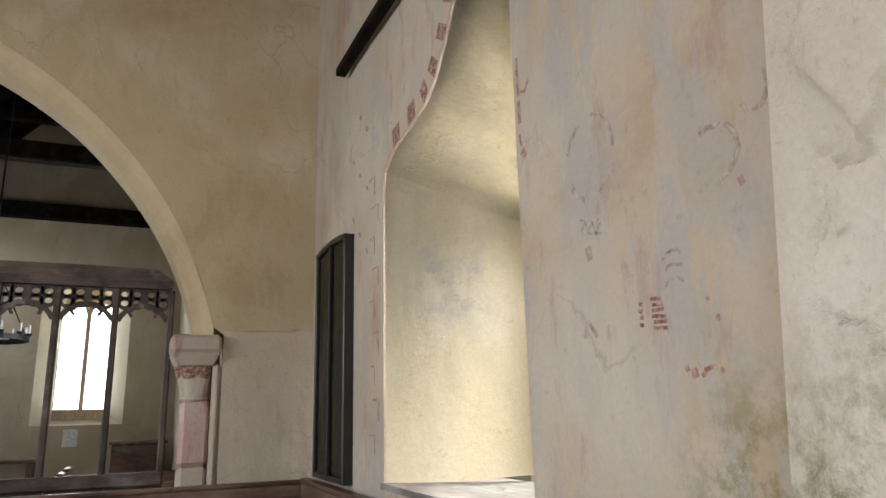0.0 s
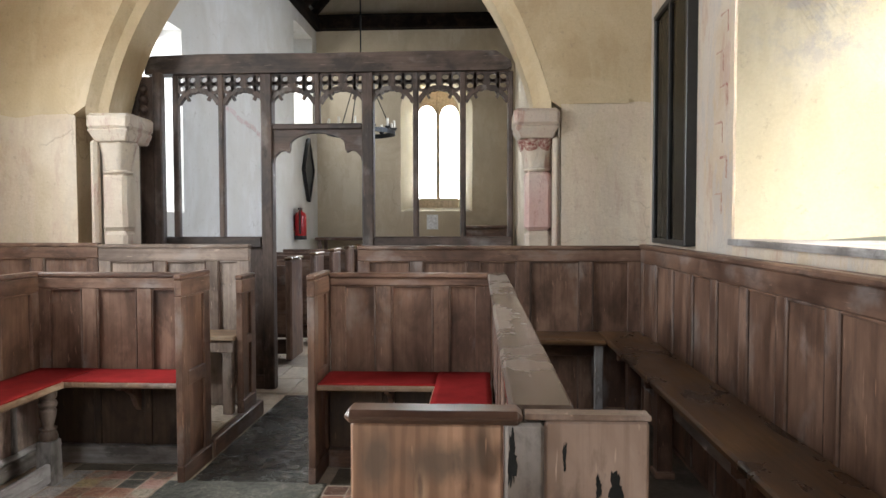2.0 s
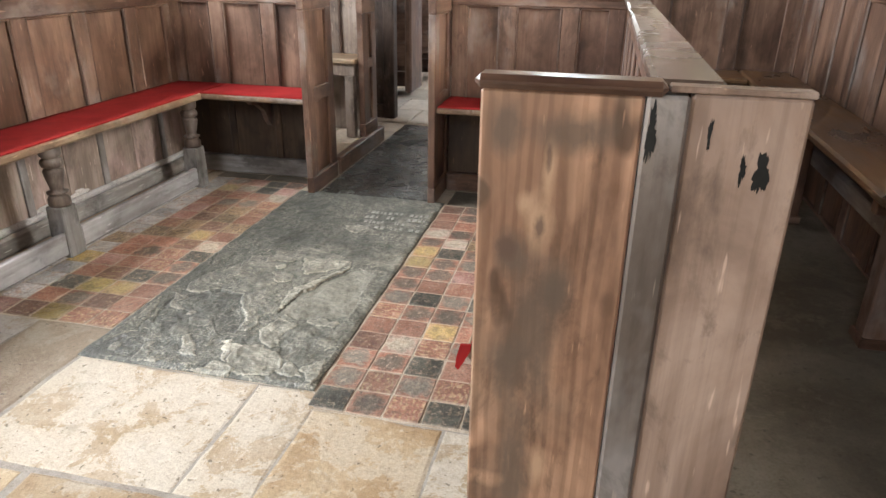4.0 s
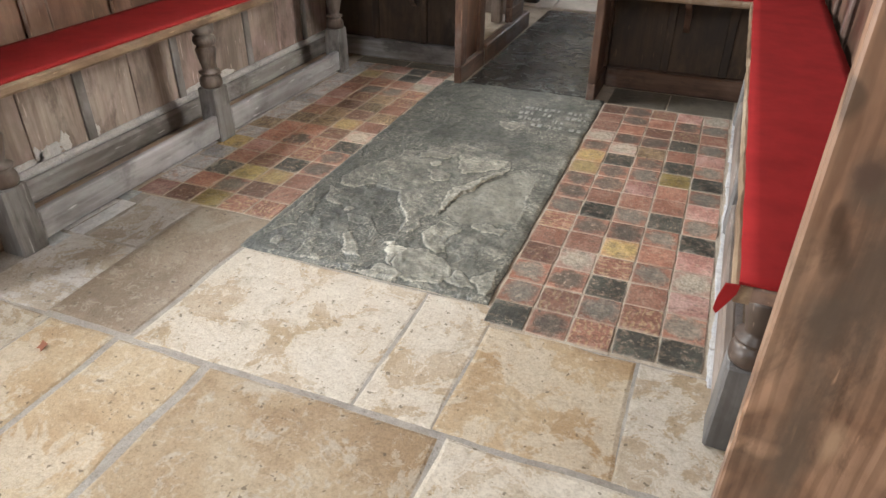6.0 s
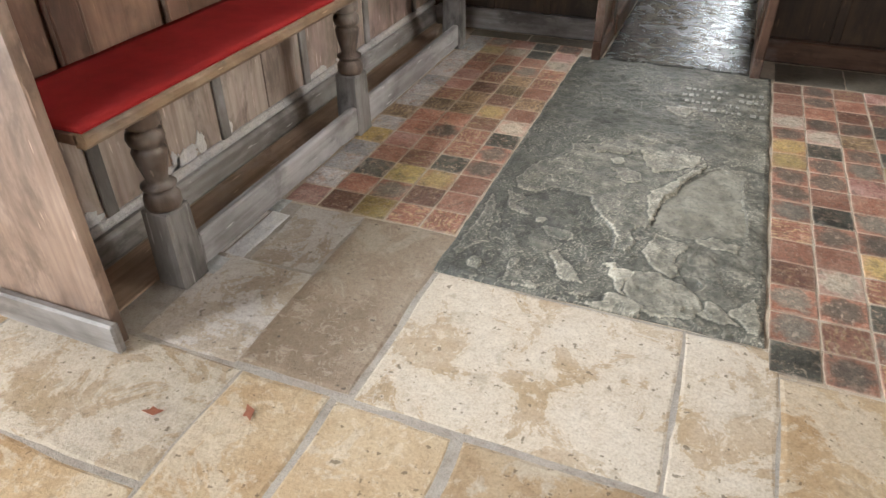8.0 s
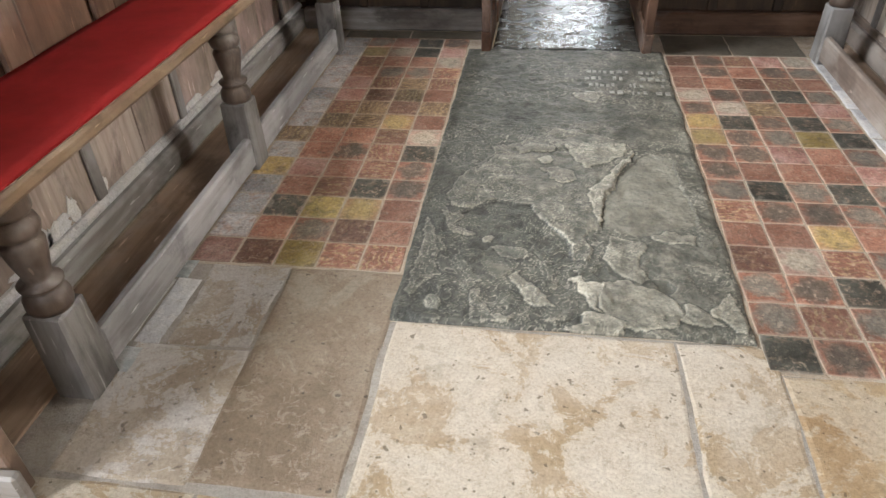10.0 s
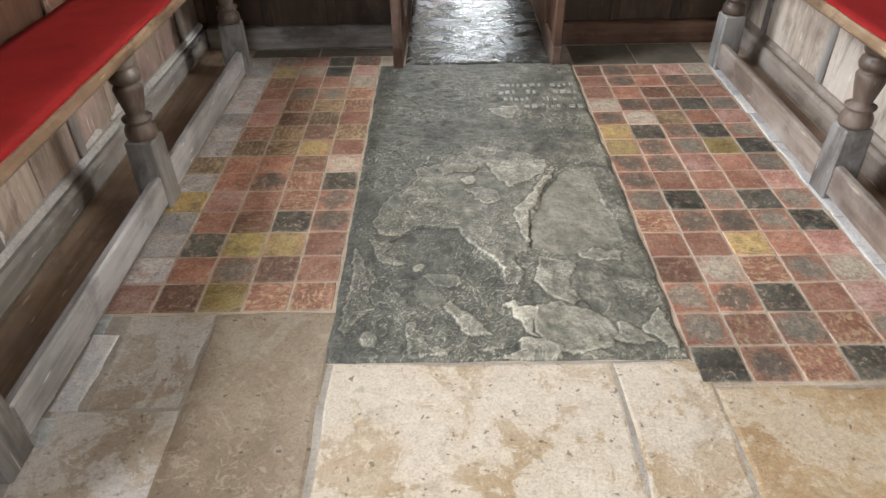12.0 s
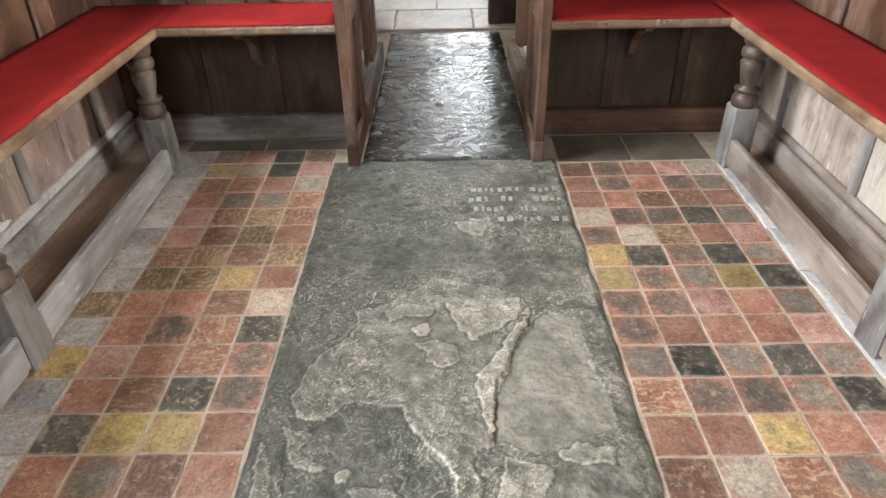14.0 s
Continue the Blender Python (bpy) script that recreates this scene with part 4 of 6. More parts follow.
# ---- panelled pew walls ----
def panelled(name, label, axis, at, span, z0, z1, edges, thick=0.050, cap=0.060, rail=0.085, low=0.09, mats=None, stile=0.085, group="box pew walls", skip_cap=False, cap_mat=None, sink=0.0):
    """A framed and panelled oak wall along x or y: cap, rails, stiles, and one sunk panel in each bay."""
    up, flat, panel = mats or (OAK_Z, OAK_X if axis == "x" else OAK_Y, PANEL_Z)
    ob = thing(name, label, "panelling", group)
    a, b = span

    def put(kind, u0, u1, w0, w1, c0, c1, mat, bevel=0.004, lab=""):
        if axis == "x":
            return piece(kind, ob, u0, u1, at + w0, at + w1, c0, c1, mat, bevel, lab)
        return piece(kind, ob, at + w0, at + w1, u0, u1, c0, c1, mat, bevel, lab)

    h = thick / 2
    if not skip_cap:
        put("cap", a - 0.006, b + 0.006, -cap / 2, cap / 2, z1 - 0.028, z1, cap_mat or flat, 0.007, "rounded worn capping rail")
    put("top_rail", a, b, -h, h, z1 - 0.028 - rail, z1 - 0.029, flat)
    put("bottom_rail", a, b, -h, h, z0, z0 + low, flat)
    for k, u in enumerate(edges):
        u0 = a if k == 0 else u - stile / 2
        u1 = b if k == len(edges) - 1 else u + stile / 2
        if k == 0:
            u1 = a + stile
        if k == len(edges) - 1:
            u0 = b - stile
        put("stile", u0, u1, -h + 0.002, h - 0.002, z0 + low, z1 - 0.028 - rail, up)
    for u, v in zip(edges, edges[1:]):
        p0, p1 = u + stile / 2 - 0.01, v - stile / 2 + 0.01
        put("panel", p0, p1, -(sink or 0.004), sink or 0.004, z0 + low - 0.01, z1 - 0.028 - rail + 0.01, panel, 0.002)
        c0, c1 = z0 + low, z1 - 0.028 - rail
        for w in (-h + 0.003, h - 0.015):
            put("bead", p0 + 0.010, p0 + 0.021, w, w + 0.012, c0, c1, BEAD_Z, 0.004)
            put("bead", p1 - 0.021, p1 - 0.010, w, w + 0.012, c0, c1, BEAD_Z, 0.004)
            put("bead", p0 + 0.021, p1 - 0.021, w, w + 0.012, c1 - 0.011, c1, flat, 0.004)
            put("bead", p0 + 0.021, p1 - 0.021, w, w + 0.012, c0, c0 + 0.011, flat, 0.004)
    return ob


def even(a, b, n):
    return [a + (b - a) * k / n for k in range(n + 1)]


PEW = 1.06
# the two boxes either side of the middle way
panelled("pew_wall", "dark oak panelled box pew side with a worn cap", "y", -0.90, (-0.52, 2.09), 0.02, PEW, even(-0.52, 2.09, 7))
panelled("pew_wall", "dark oak panelled pew back above a red seat", "x", 2.09, (-0.90, 0.045), 0.02, PEW - 0.004, even(-0.90, 0.045, 3), rail=0.06)
panelled("pew_wall", "dark oak panelled pew back above a red seat", "x", 2.09, (0.775, 1.655), 0.02, PEW - 0.004, [0.775, 1.07, 1.386, 1.655], rail=0.04)
panelled("pew_wall", "dark oak panelled box pew side with a wide sloping cap", "y", 1.687, (-0.595, 2.09), 0.02, PEW - 0.002, even(-0.595, 2.09, 7), cap=0.10, cap_mat=SHINY_Y)
# pew ends facing the middle way
for x, lab in ((0.072, "dark oak panelled pew end at the middle way"), (0.750, "dark oak panelled pew end at the middle way")):
    end = panelled("pew_end", lab, "y", x, (1.735, 2.10), 0.0, PEW + 0.012, [1.735, 2.10], thick=0.04, cap=0.042, group="pew ends")
    piece("middle_rail", end, x - 0.0195, x + 0.0195, 1.80, 2.035, 0.49, 0.565, OAK_Y, 0.003)
# ---- box end boards by the near corner ----
def near_end():
    ob = thing("pew_end_boards", "worn brown pine boards closing the end of the box pew", "pew end")
    part("board", box(bmesh.new(), 1.402, 1.627, -0.640, -0.608, 0.0, 1.040, 0.004), KNOTTY, ob, "knotted reddish pine board with dark stains")
    part("post", box(bmesh.new(), 1.629, 1.686, -0.643, -0.600, 0.0, 1.043, 0.005), POST_Z, ob, "grey worn corner post")
    part("side_board", box(bmesh.new(), 1.687, 1.838, -0.638, -0.612, 0.0, 1.046, 0.004), PINE_PALE_Z, ob, "dry brown board with a black iron mark")
    part("cap", box(bmesh.new(), 1.394, 1.655, -0.652, -0.598, 1.041, 1.061, 0.008), OAK_X, ob, "polished rounded capping strip")
    part("side_cap", box(bmesh.new(), 1.658, 1.840, -0.640, -0.608, 1.047, 1.056, 0.002), PINE_PALE_Z, ob, "thin pale board top")
    rnd = random.Random(4)

    def blotch(name, cx, cz, w, h, label):
        pts = []
        for k in range(44):
            a = 2 * math.pi * k / 44
            r = 1 + 0.22 * math.sin(3 * a + 40 * cx) + rnd.uniform(-0.26, 0.2)
            pts.append((cx + w * r * math.cos(a), cz + h * r * math.sin(a)))
        part(name, prism(bmesh.new(), pts, lambda u, v, d: (u, d, v), -0.6435 if cx < 1.69 else -0.6385, -0.637), IRON, ob, label)

    blotch("iron_plate", 1.790, 0.945, 0.010, 0.028, "ragged black iron remains")
    blotch("iron_stub", 1.765, 0.948, 0.004, 0.020, "black iron stub")
    blotch("iron_nail", 1.716, 0.995, 0.003, 0.022, "dark nail scar")
    blotch("burn_mark", 1.640, 0.99, 0.006, 0.038, "black worn corner scar")
    return ob


near_end()


# ---- benches of the two boxes ----
LEG = [(0.034, 0.225), (0.037, 0.235), (0.036, 0.255), (0.030, 0.268), (0.026, 0.274), (0.034, 0.280), (0.035, 0.287), (0.025, 0.293), (0.026, 0.305), (0.030, 0.345), (0.034, 0.375),
       (0.030, 0.384), (0.026, 0.388), (0.034, 0.396), (0.037, 0.410), (0.034, 0.424), (0.026, 0.432), (0.031, 0.437), (0.035, 0.445), (0.036, 0.470), (0.034, 0.485)]


def turned_leg(parent, x, y):
    bm = box(bmesh.new(), x - 0.046, x + 0.046, y - 0.046, y + 0.046, 0.0, 0.225, 0.006)
    for v in bm.verts:
        if v.co.z > 0.2:
            v.co.x, v.co.y = x + (v.co.x - x) * 0.92, y + (v.co.y - y) * 0.92
    leg = part("leg", bm, BLOCK_Z, parent, "square grey block foot")
    part("turned_baluster", lathe(bmesh.new(), [(r * (1.22 if r > 0.029 else 1.05), z) for r, z in LEG], x, y, 24), BALUSTER_Z, leg, "turned oak baluster")


SEAT = 0.512


def edge_strip(parent, name, pts, z0, z1, depth, mat, label, seed):
    """A long plank edge with chips along its nose."""
    (x0, y0), (x1, y1) = pts
    n = 60
    way = Vector((x1 - x0, y1 - y0, 0))
    side = Vector((way.y, -way.x, 0)).normalized()
    bm = bmesh.new()
    rows = []
    for k in range(n + 1):
        p = Vector((x0, y0, 0)) + way * (k / n)
        chip = 0.008 * max(0, noise.noise(Vector((k * 0.37, seed, 0)))) + 0.003 * noise.noise(Vector((k * 1.3, seed, 4)))
        rows.append([bm.verts.new(p + side * s + Vector((0, 0, z))) for s, z in ((-depth, z1), (-0.004 - chip, z1), (0.0 - chip, z1 - 0.008), (-chip * 0.6, z0 + 0.008), (-0.006, z0), (-depth, z0))])
    for a, b in zip(rows, rows[1:]):
        for i in range(6):
            bm.faces.new((a[i], b[i], b[(i + 1) % 6], a[(i + 1) % 6]))
    bm.faces.new(rows[0])
    bm.faces.new(rows[-1][::-1])
    bmesh.ops.recalc_face_normals(bm, faces=bm.faces[:])
    return part(name, bm, mat, parent, label)


def felt(parent, x0, x1, y0, y1, z, seed):
    """Red felt laid on the seat, lightly rumpled, with an uneven edge."""
    bm = bmesh.new()
    nx, ny = max(4, int((x1 - x0) / 0.03)), max(4, int((y1 - y0) / 0.03))
    rows = []
    for j in range(ny + 1):
        row = []
        for i in range(nx + 1):
            x, y = x0 + (x1 - x0) * i / nx, y0 + (y1 - y0) * j / ny
            rim = i in (0, nx) or j in (0, ny)
            dx = 0.003 * noise.noise(Vector((x * 9, y * 9, seed))) if rim else 0
            row.append(bm.verts.new((x + dx, y + dx, z + (0.006 if rim else 0.0075) + 0.0012 * noise.noise(Vector((x * 7, y * 7, seed + 3))))))
        rows.append(row)
    for a, b in zip(rows, rows[1:]):
        for i in range(nx):
            bm.faces.new((a[i], a[i + 1], b[i + 1], b[i])).smooth = True
    # the cut edge of the cloth, down to the board
    ring = rows[0] + [r[-1] for r in rows[1:]] + rows[-1][-2::-1] + [r[0] for r in rows[-2:0:-1]]
    low = [bm.verts.new((v.co.x, v.co.y, z + 0.0012)) for v in ring]
    for k in range(len(ring)):
        m = (k + 1) % len(ring)
        bm.faces.new((ring[m], ring[k], low[k], low[m]))
    return part("felt_cover", bm, FELT, parent, "bright red felt seat cover")


def box_bench(side):
    """The seat round a box: a long arm along the wall and a short one under the back, on turned legs with a foot rail."""
    if side == "north":
        wall_x, nose, end_x, s, back_end = -0.88, -0.545, 0.05, 1, -0.47
    else:
        wall_x, nose, end_x, s, back_end = 1.655, 1.362, 0.772, -1, -0.60
    seat_end = back_end if s > 0 else -0.462
    ob = thing("pew_bench", "oak box pew bench with red felt and turned legs", "bench", "box pew benches")
    lo, hi = sorted((wall_x, nose - s * 0.02))
    piece("seat_board", ob, lo, hi, seat_end, 2.07, SEAT - 0.028, SEAT, OAK_Y)
    a, b = sorted((nose - s * 0.02, end_x))
    piece("back_seat_board", ob, a, b, 1.775, 2.07, SEAT - 0.028, SEAT - 0.001, OAK_X)
    if s > 0:
        edge_strip(ob, "seat_edge", ((nose, back_end), (nose, 1.77)), SEAT - 0.032, SEAT + 0.001, 0.03, EDGE_Y, "worn pale plank edge", 1.0)
        edge_strip(ob, "back_seat_edge", ((nose - 0.02, 1.755), (end_x, 1.755)), SEAT - 0.03, SEAT, 0.03, EDGE_X, "worn pale plank edge", 2.0)
    else:
        edge_strip(ob, "seat_edge", ((nose, 1.80), (nose, seat_end)), SEAT - 0.032, SEAT + 0.001, 0.03, EDGE_Y, "worn pale plank edge", 5.0)
        edge_strip(ob, "back_seat_edge", ((end_x, 1.755), (nose + 0.02, 1.755)), SEAT - 0.03, SEAT, 0.03, EDGE_X, "worn pale plank edge", 6.0)
    lo, hi = sorted((wall_x + s * 0.005, nose - s * 0.009))
    felt(ob, lo, hi, seat_end + 0.004, 2.065, SEAT, 3.0 if s > 0 else 8.0)
    a, b = sorted((nose - s * 0.012, end_x - s * 0.004))
    felt(ob, a, b, 1.758, 2.065, SEAT - 0.001, 5.0 if s > 0 else 11.0)
    if s < 0:
        pts = [(1.372, 0.516), (1.350, 0.514), (1.343, 0.485), (1.341, 0.462), (1.347, 0.455), (1.358, 0.475), (1.370, 0.50)]
        part("hanging_corner", prism(bmesh.new(), pts, lambda u, v, w: (u, w, v), seat_end - 0.006, seat_end - 0.001), FELT, ob, "corner of red felt hanging down")
    leg_x = nose - 0.062 if s > 0 else 1.45
    ys = (1.715, 0.70, -0.265)
    for y in ys:
        turned_leg(ob, leg_x, y)
    # foot rail and the ledge behind it
    lo, hi = sorted((leg_x + s * 0.012, leg_x + s * 0.040))
    for y0, y1 in ((ys[2] + 0.046, ys[1] - 0.046), (ys[1] + 0.046, ys[0] - 0.046)):
        piece("foot_rail", ob, lo, hi, y0, y1, 0.020, 0.118, RAIL_Y if s > 0 else SOFT_Y, 0.006, "worn grey foot rail")
    lo, hi = sorted((wall_x + s * 0.056, leg_x - s * 0.06))
    piece("floor_board", ob, lo, hi, back_end, 2.0, -0.002, 0.006, FLOOR_BOARD, 0.002, "dark brown board on the floor under the seat")
    # boards below the seat, with a moulded skirting
    lo, hi = sorted((wall_x, wall_x + s * 0.02))
    n = 10
    for k in range(n):
        y0 = back_end + (2.06 - back_end) * k / n
        y1 = back_end + (2.06 - back_end) * (k + 1) / n
        piece("riser_board", ob, lo, hi, y0 + 0.002, y1 - 0.002, 0.1, SEAT - 0.03, PALE_Z if s < 0 else RISER_Z, 0.002)
        if k % 2:
            p0, p1 = sorted((wall_x + s * 0.02, wall_x + s * 0.03))
            piece("cover_strip", ob, p0, p1, y0 - 0.022, y0 + 0.022, 0.1, SEAT - 0.03, GREY_OAK_Z, 0.003)
    lo, hi = sorted((wall_x, wall_x + s * 0.055))
    piece("skirting", ob, lo, hi, back_end, 2.06, 0.0, 0.085, GREY_OAK_Y if s > 0 else SOFT_Y, 0.012)
    lo, hi = sorted((wall_x, wall_x + s * 0.04))
    piece("skirting_moulding", ob, lo, hi, back_end, 2.06, 0.085, 0.115, CHALK if s > 0 else SOFT_Y, 0.010, "chalky bloomed moulding")
    if s > 0:
        rnd = random.Random(9)
        for cy, cz, w, h in ((-0.02, 0.122, 0.085, 0.018), (0.10, 0.128, 0.05, 0.034), (0.17, 0.145, 0.022, 0.040), (0.05, 0.135, 0.02, 0.032), (0.31, 0.135, 0.02, 0.03), (-0.30, 0.13, 0.05, 0.03), (0.88, 0.122, 0.07, 0.018), (1.10, 0.125, 0.06, 0.018)):
            pts = [(cy + w * (1 + rnd.uniform(-0.35, 0.3)) * math.cos(2 * math.pi * k / 22), max(0.116, cz + h * (1 + rnd.uniform(-0.35, 0.4)) * math.sin(2 * math.pi * k / 22))) for k in range(22)]
            pts = [(u + rnd.uniform(-0.005, 0.005), v) for u, v in pts]
            part("lime_bloom", prism(bmesh.new(), pts, lambda u, v, d: (d, u, v), wall_x + 0.019, wall_x + 0.0225), CHALK, ob, "white lime bloom on the boards")
    # riser under the back seat with two shaped brackets
    a, b = sorted((wall_x + s * 0.06, end_x))
    n = 3
    for k in range(n):
        x0, x1 = a + (b - a) * k / n, a + (b - a) * (k + 1) / n
        # seat shade is in the colour of these boards and strips
        piece("back_riser_board", ob, x0 + 0.002, x1 - 0.002, 2.045, 2.07, 0.1, SEAT - 0.03, SHADED_Z, 0.002)
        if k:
            piece("cover_strip", ob, x0 - 0.02, x0 + 0.02, 2.03, 2.045, 0.1, SEAT - 0.03, SHADED_Z, 0.003)
    piece("back_skirting", ob, a, b, 2.00, 2.07, 0.0, 0.10, GREY_OAK_X if s > 0 else OAK_X, 0.008)
    bx = a + (b - a) * (0.60 if s > 0 else 0.42)
    pts = [(2.045, SEAT - 0.03), (1.80, SEAT - 0.03), (1.83, SEAT - 0.06), (1.90, SEAT - 0.075), (1.97, SEAT - 0.12), (2.01, SEAT - 0.19), (2.045, SEAT - 0.22)]
    part("bracket", prism(bmesh.new(), pts, lambda u, v, w: (w, u, v), bx - 0.014, bx + 0.014), OAK_Z, ob, "shaped oak bracket")
    return ob


box_bench("north")
box_bench("south")

# end board of the north box with its low kick board
ob = thing("pew_end_boards", "worn oak end board of the box pew with bleached foot", "pew end")
part("board", box(bmesh.new(), -0.92, -0.572, -0.535, -0.505, 0.0, PEW, 0.004), PINE_PALE_Z, ob)
part("kick_board", box(bmesh.new(), -0.93, -0.548, -0.560, -0.536, 0.0, 0.085, 0.006), GREY_OAK_X, ob, "grey low kick board")
part("cap", box(bmesh.new(), -0.93, -0.56, -0.55, -0.49, PEW, PEW + 0.025, 0.008), OAK_X, ob)

# ---- pews in front of the chancel arch ----
FRONT = 2.945
panelled("pew_wall", "dark oak panelled dado below the chancel arch", "x", FRONT, (0.775, 2.655), 0.0, 1.175, [0.775, 1.17, 1.55, 1.885, 2.295, 2.655], rail=0.075, cap=0.05)
panelled("pew_wall", "dark oak panelled dado below the chancel arch", "x", FRONT, (NORTH + 0.06, -1.02), 0.0, 1.195, even(NORTH + 0.06, -1.02, 2), rail=0.075, cap=0.05)
panelled("pew_wall", "brown oak pew back with pale panels below the screen", "x", FRONT + 0.003, (-1.018, 0.03), 0.0, 1.185, [-1.018, -0.59, -0.226, 0.03], rail=0.085, cap=0.05, mats=(TAN_Z, TAN_X, LIT_PANEL_Z))
panelled("pew_wall", "dark oak panelled dado along the nave wall", "y", SOUTH - 0.075, (-2.3, 2.92), 0.0, 1.185, even(-2.3, 2.92, 15), rail=0.085, cap=0.07, stile=0.07, sink=0.012)
panelled("pew_wall", "dark oak panelled dado along the north wall", "y", NORTH + 0.05, (0.5, 2.92), 0.0, 1.19, even(0.5, 2.92, 6), rail=0.085, cap=0.05)
end = panelled("pew_end", "narrow dark oak pew end by the screen", "y", 0.055, (2.66, 2.915), 0.10, 0.995, [2.66, 2.915], thick=0.045, cap=0.05, stile=0.09, group="pew ends")
piece("middle_rail", end, 0.034, 0.076, 2.735, 2.84, 0.54, 0.60, OAK_Y, 0.003)
ob = thing("pew_bench", "plain oak bench seat before the screen", "bench")
piece("seat", ob, -1.84, 0.028, 2.62, 2.915, 0.575, 0.605, EDGE_X, 0.006)
piece("support", ob, -1.84, 0.02, 2.87, 2.90, 0.10, 0.575, LIT_PANEL_Z, 0.003)
piece("apron", ob, -1.84, 0.02, 2.635, 2.65, 0.50, 0.575, LIT_PANEL_Z, 0.003)
piece("leg", ob, -0.05, 0.01, 2.635, 2.69, 0.10, 0.50, LIT_PANEL_Z, 0.003)

# south pew: raised dark floor, wall bench on square legs, cross bench
solid("floor_platform", box(bmesh.new(), 1.70, SOUTH - 0.1, -2.2, 2.92, 0.0, 0.085), EARTH, "raised dark boarded floor of the south pew", "floor", kind="structure")
ob = thing("wall_bench", "long polished brown oak bench along the wall", "bench")
piece("seat", ob, 2.372, 2.655, -2.2, 2.92, 0.575, 0.612, POLISHED_Y, 0.010)
for y in (2.40, 1.74, 0.57, -0.5, -1.4):
    piece("leg", ob, 2.455, 2.53, y - 0.04, y + 0.04, 0.085, 0.575, OAK_Z, 0.006)
    piece("bearer", ob, 2.40, 2.65, y - 0.02, y + 0.02, 0.52, 0.575, OAK_X, 0.004)
    piece("foot_block", ob, 2.445, 2.54, y - 0.055, y + 0.055, 0.085, 0.12, OAK_X, 0.006)
piece("wall_rail", ob, 2.61, 2.65, -2.2, 2.92, 0.30, 0.37, GREY_OAK_Y, 0.006)
ob = thing("cross_bench", "polished brown oak bench under the panelled dado", "bench")
piece("seat", ob, 1.75, 2.369, 2.55, 2.92, 0.577, 0.610, POLISHED_X, 0.010)
piece("leg", ob, 2.30, 2.35, 2.57, 2.62, 0.085, 0.577, GREY_OAK_Z, 0.005)
piece("leg", ob, 1.80, 1.85, 2.64, 2.69, 0.085, 0.577, GREY_OAK_Z, 0.005)
piece("back_support", ob, 1.75, 2.35, 2.88, 2.92, 0.45, 0.577, OAK_X, 0.005)
# small carved block on the dado by the window
bm = box(bmesh.new(), 2.625, 2.685, 0.04, 0.105, 1.185, 1.245, 0.016)
solid("wooden_block", bm, GREY_OAK_Z, "small dark weathered wooden block on the dado", "block")


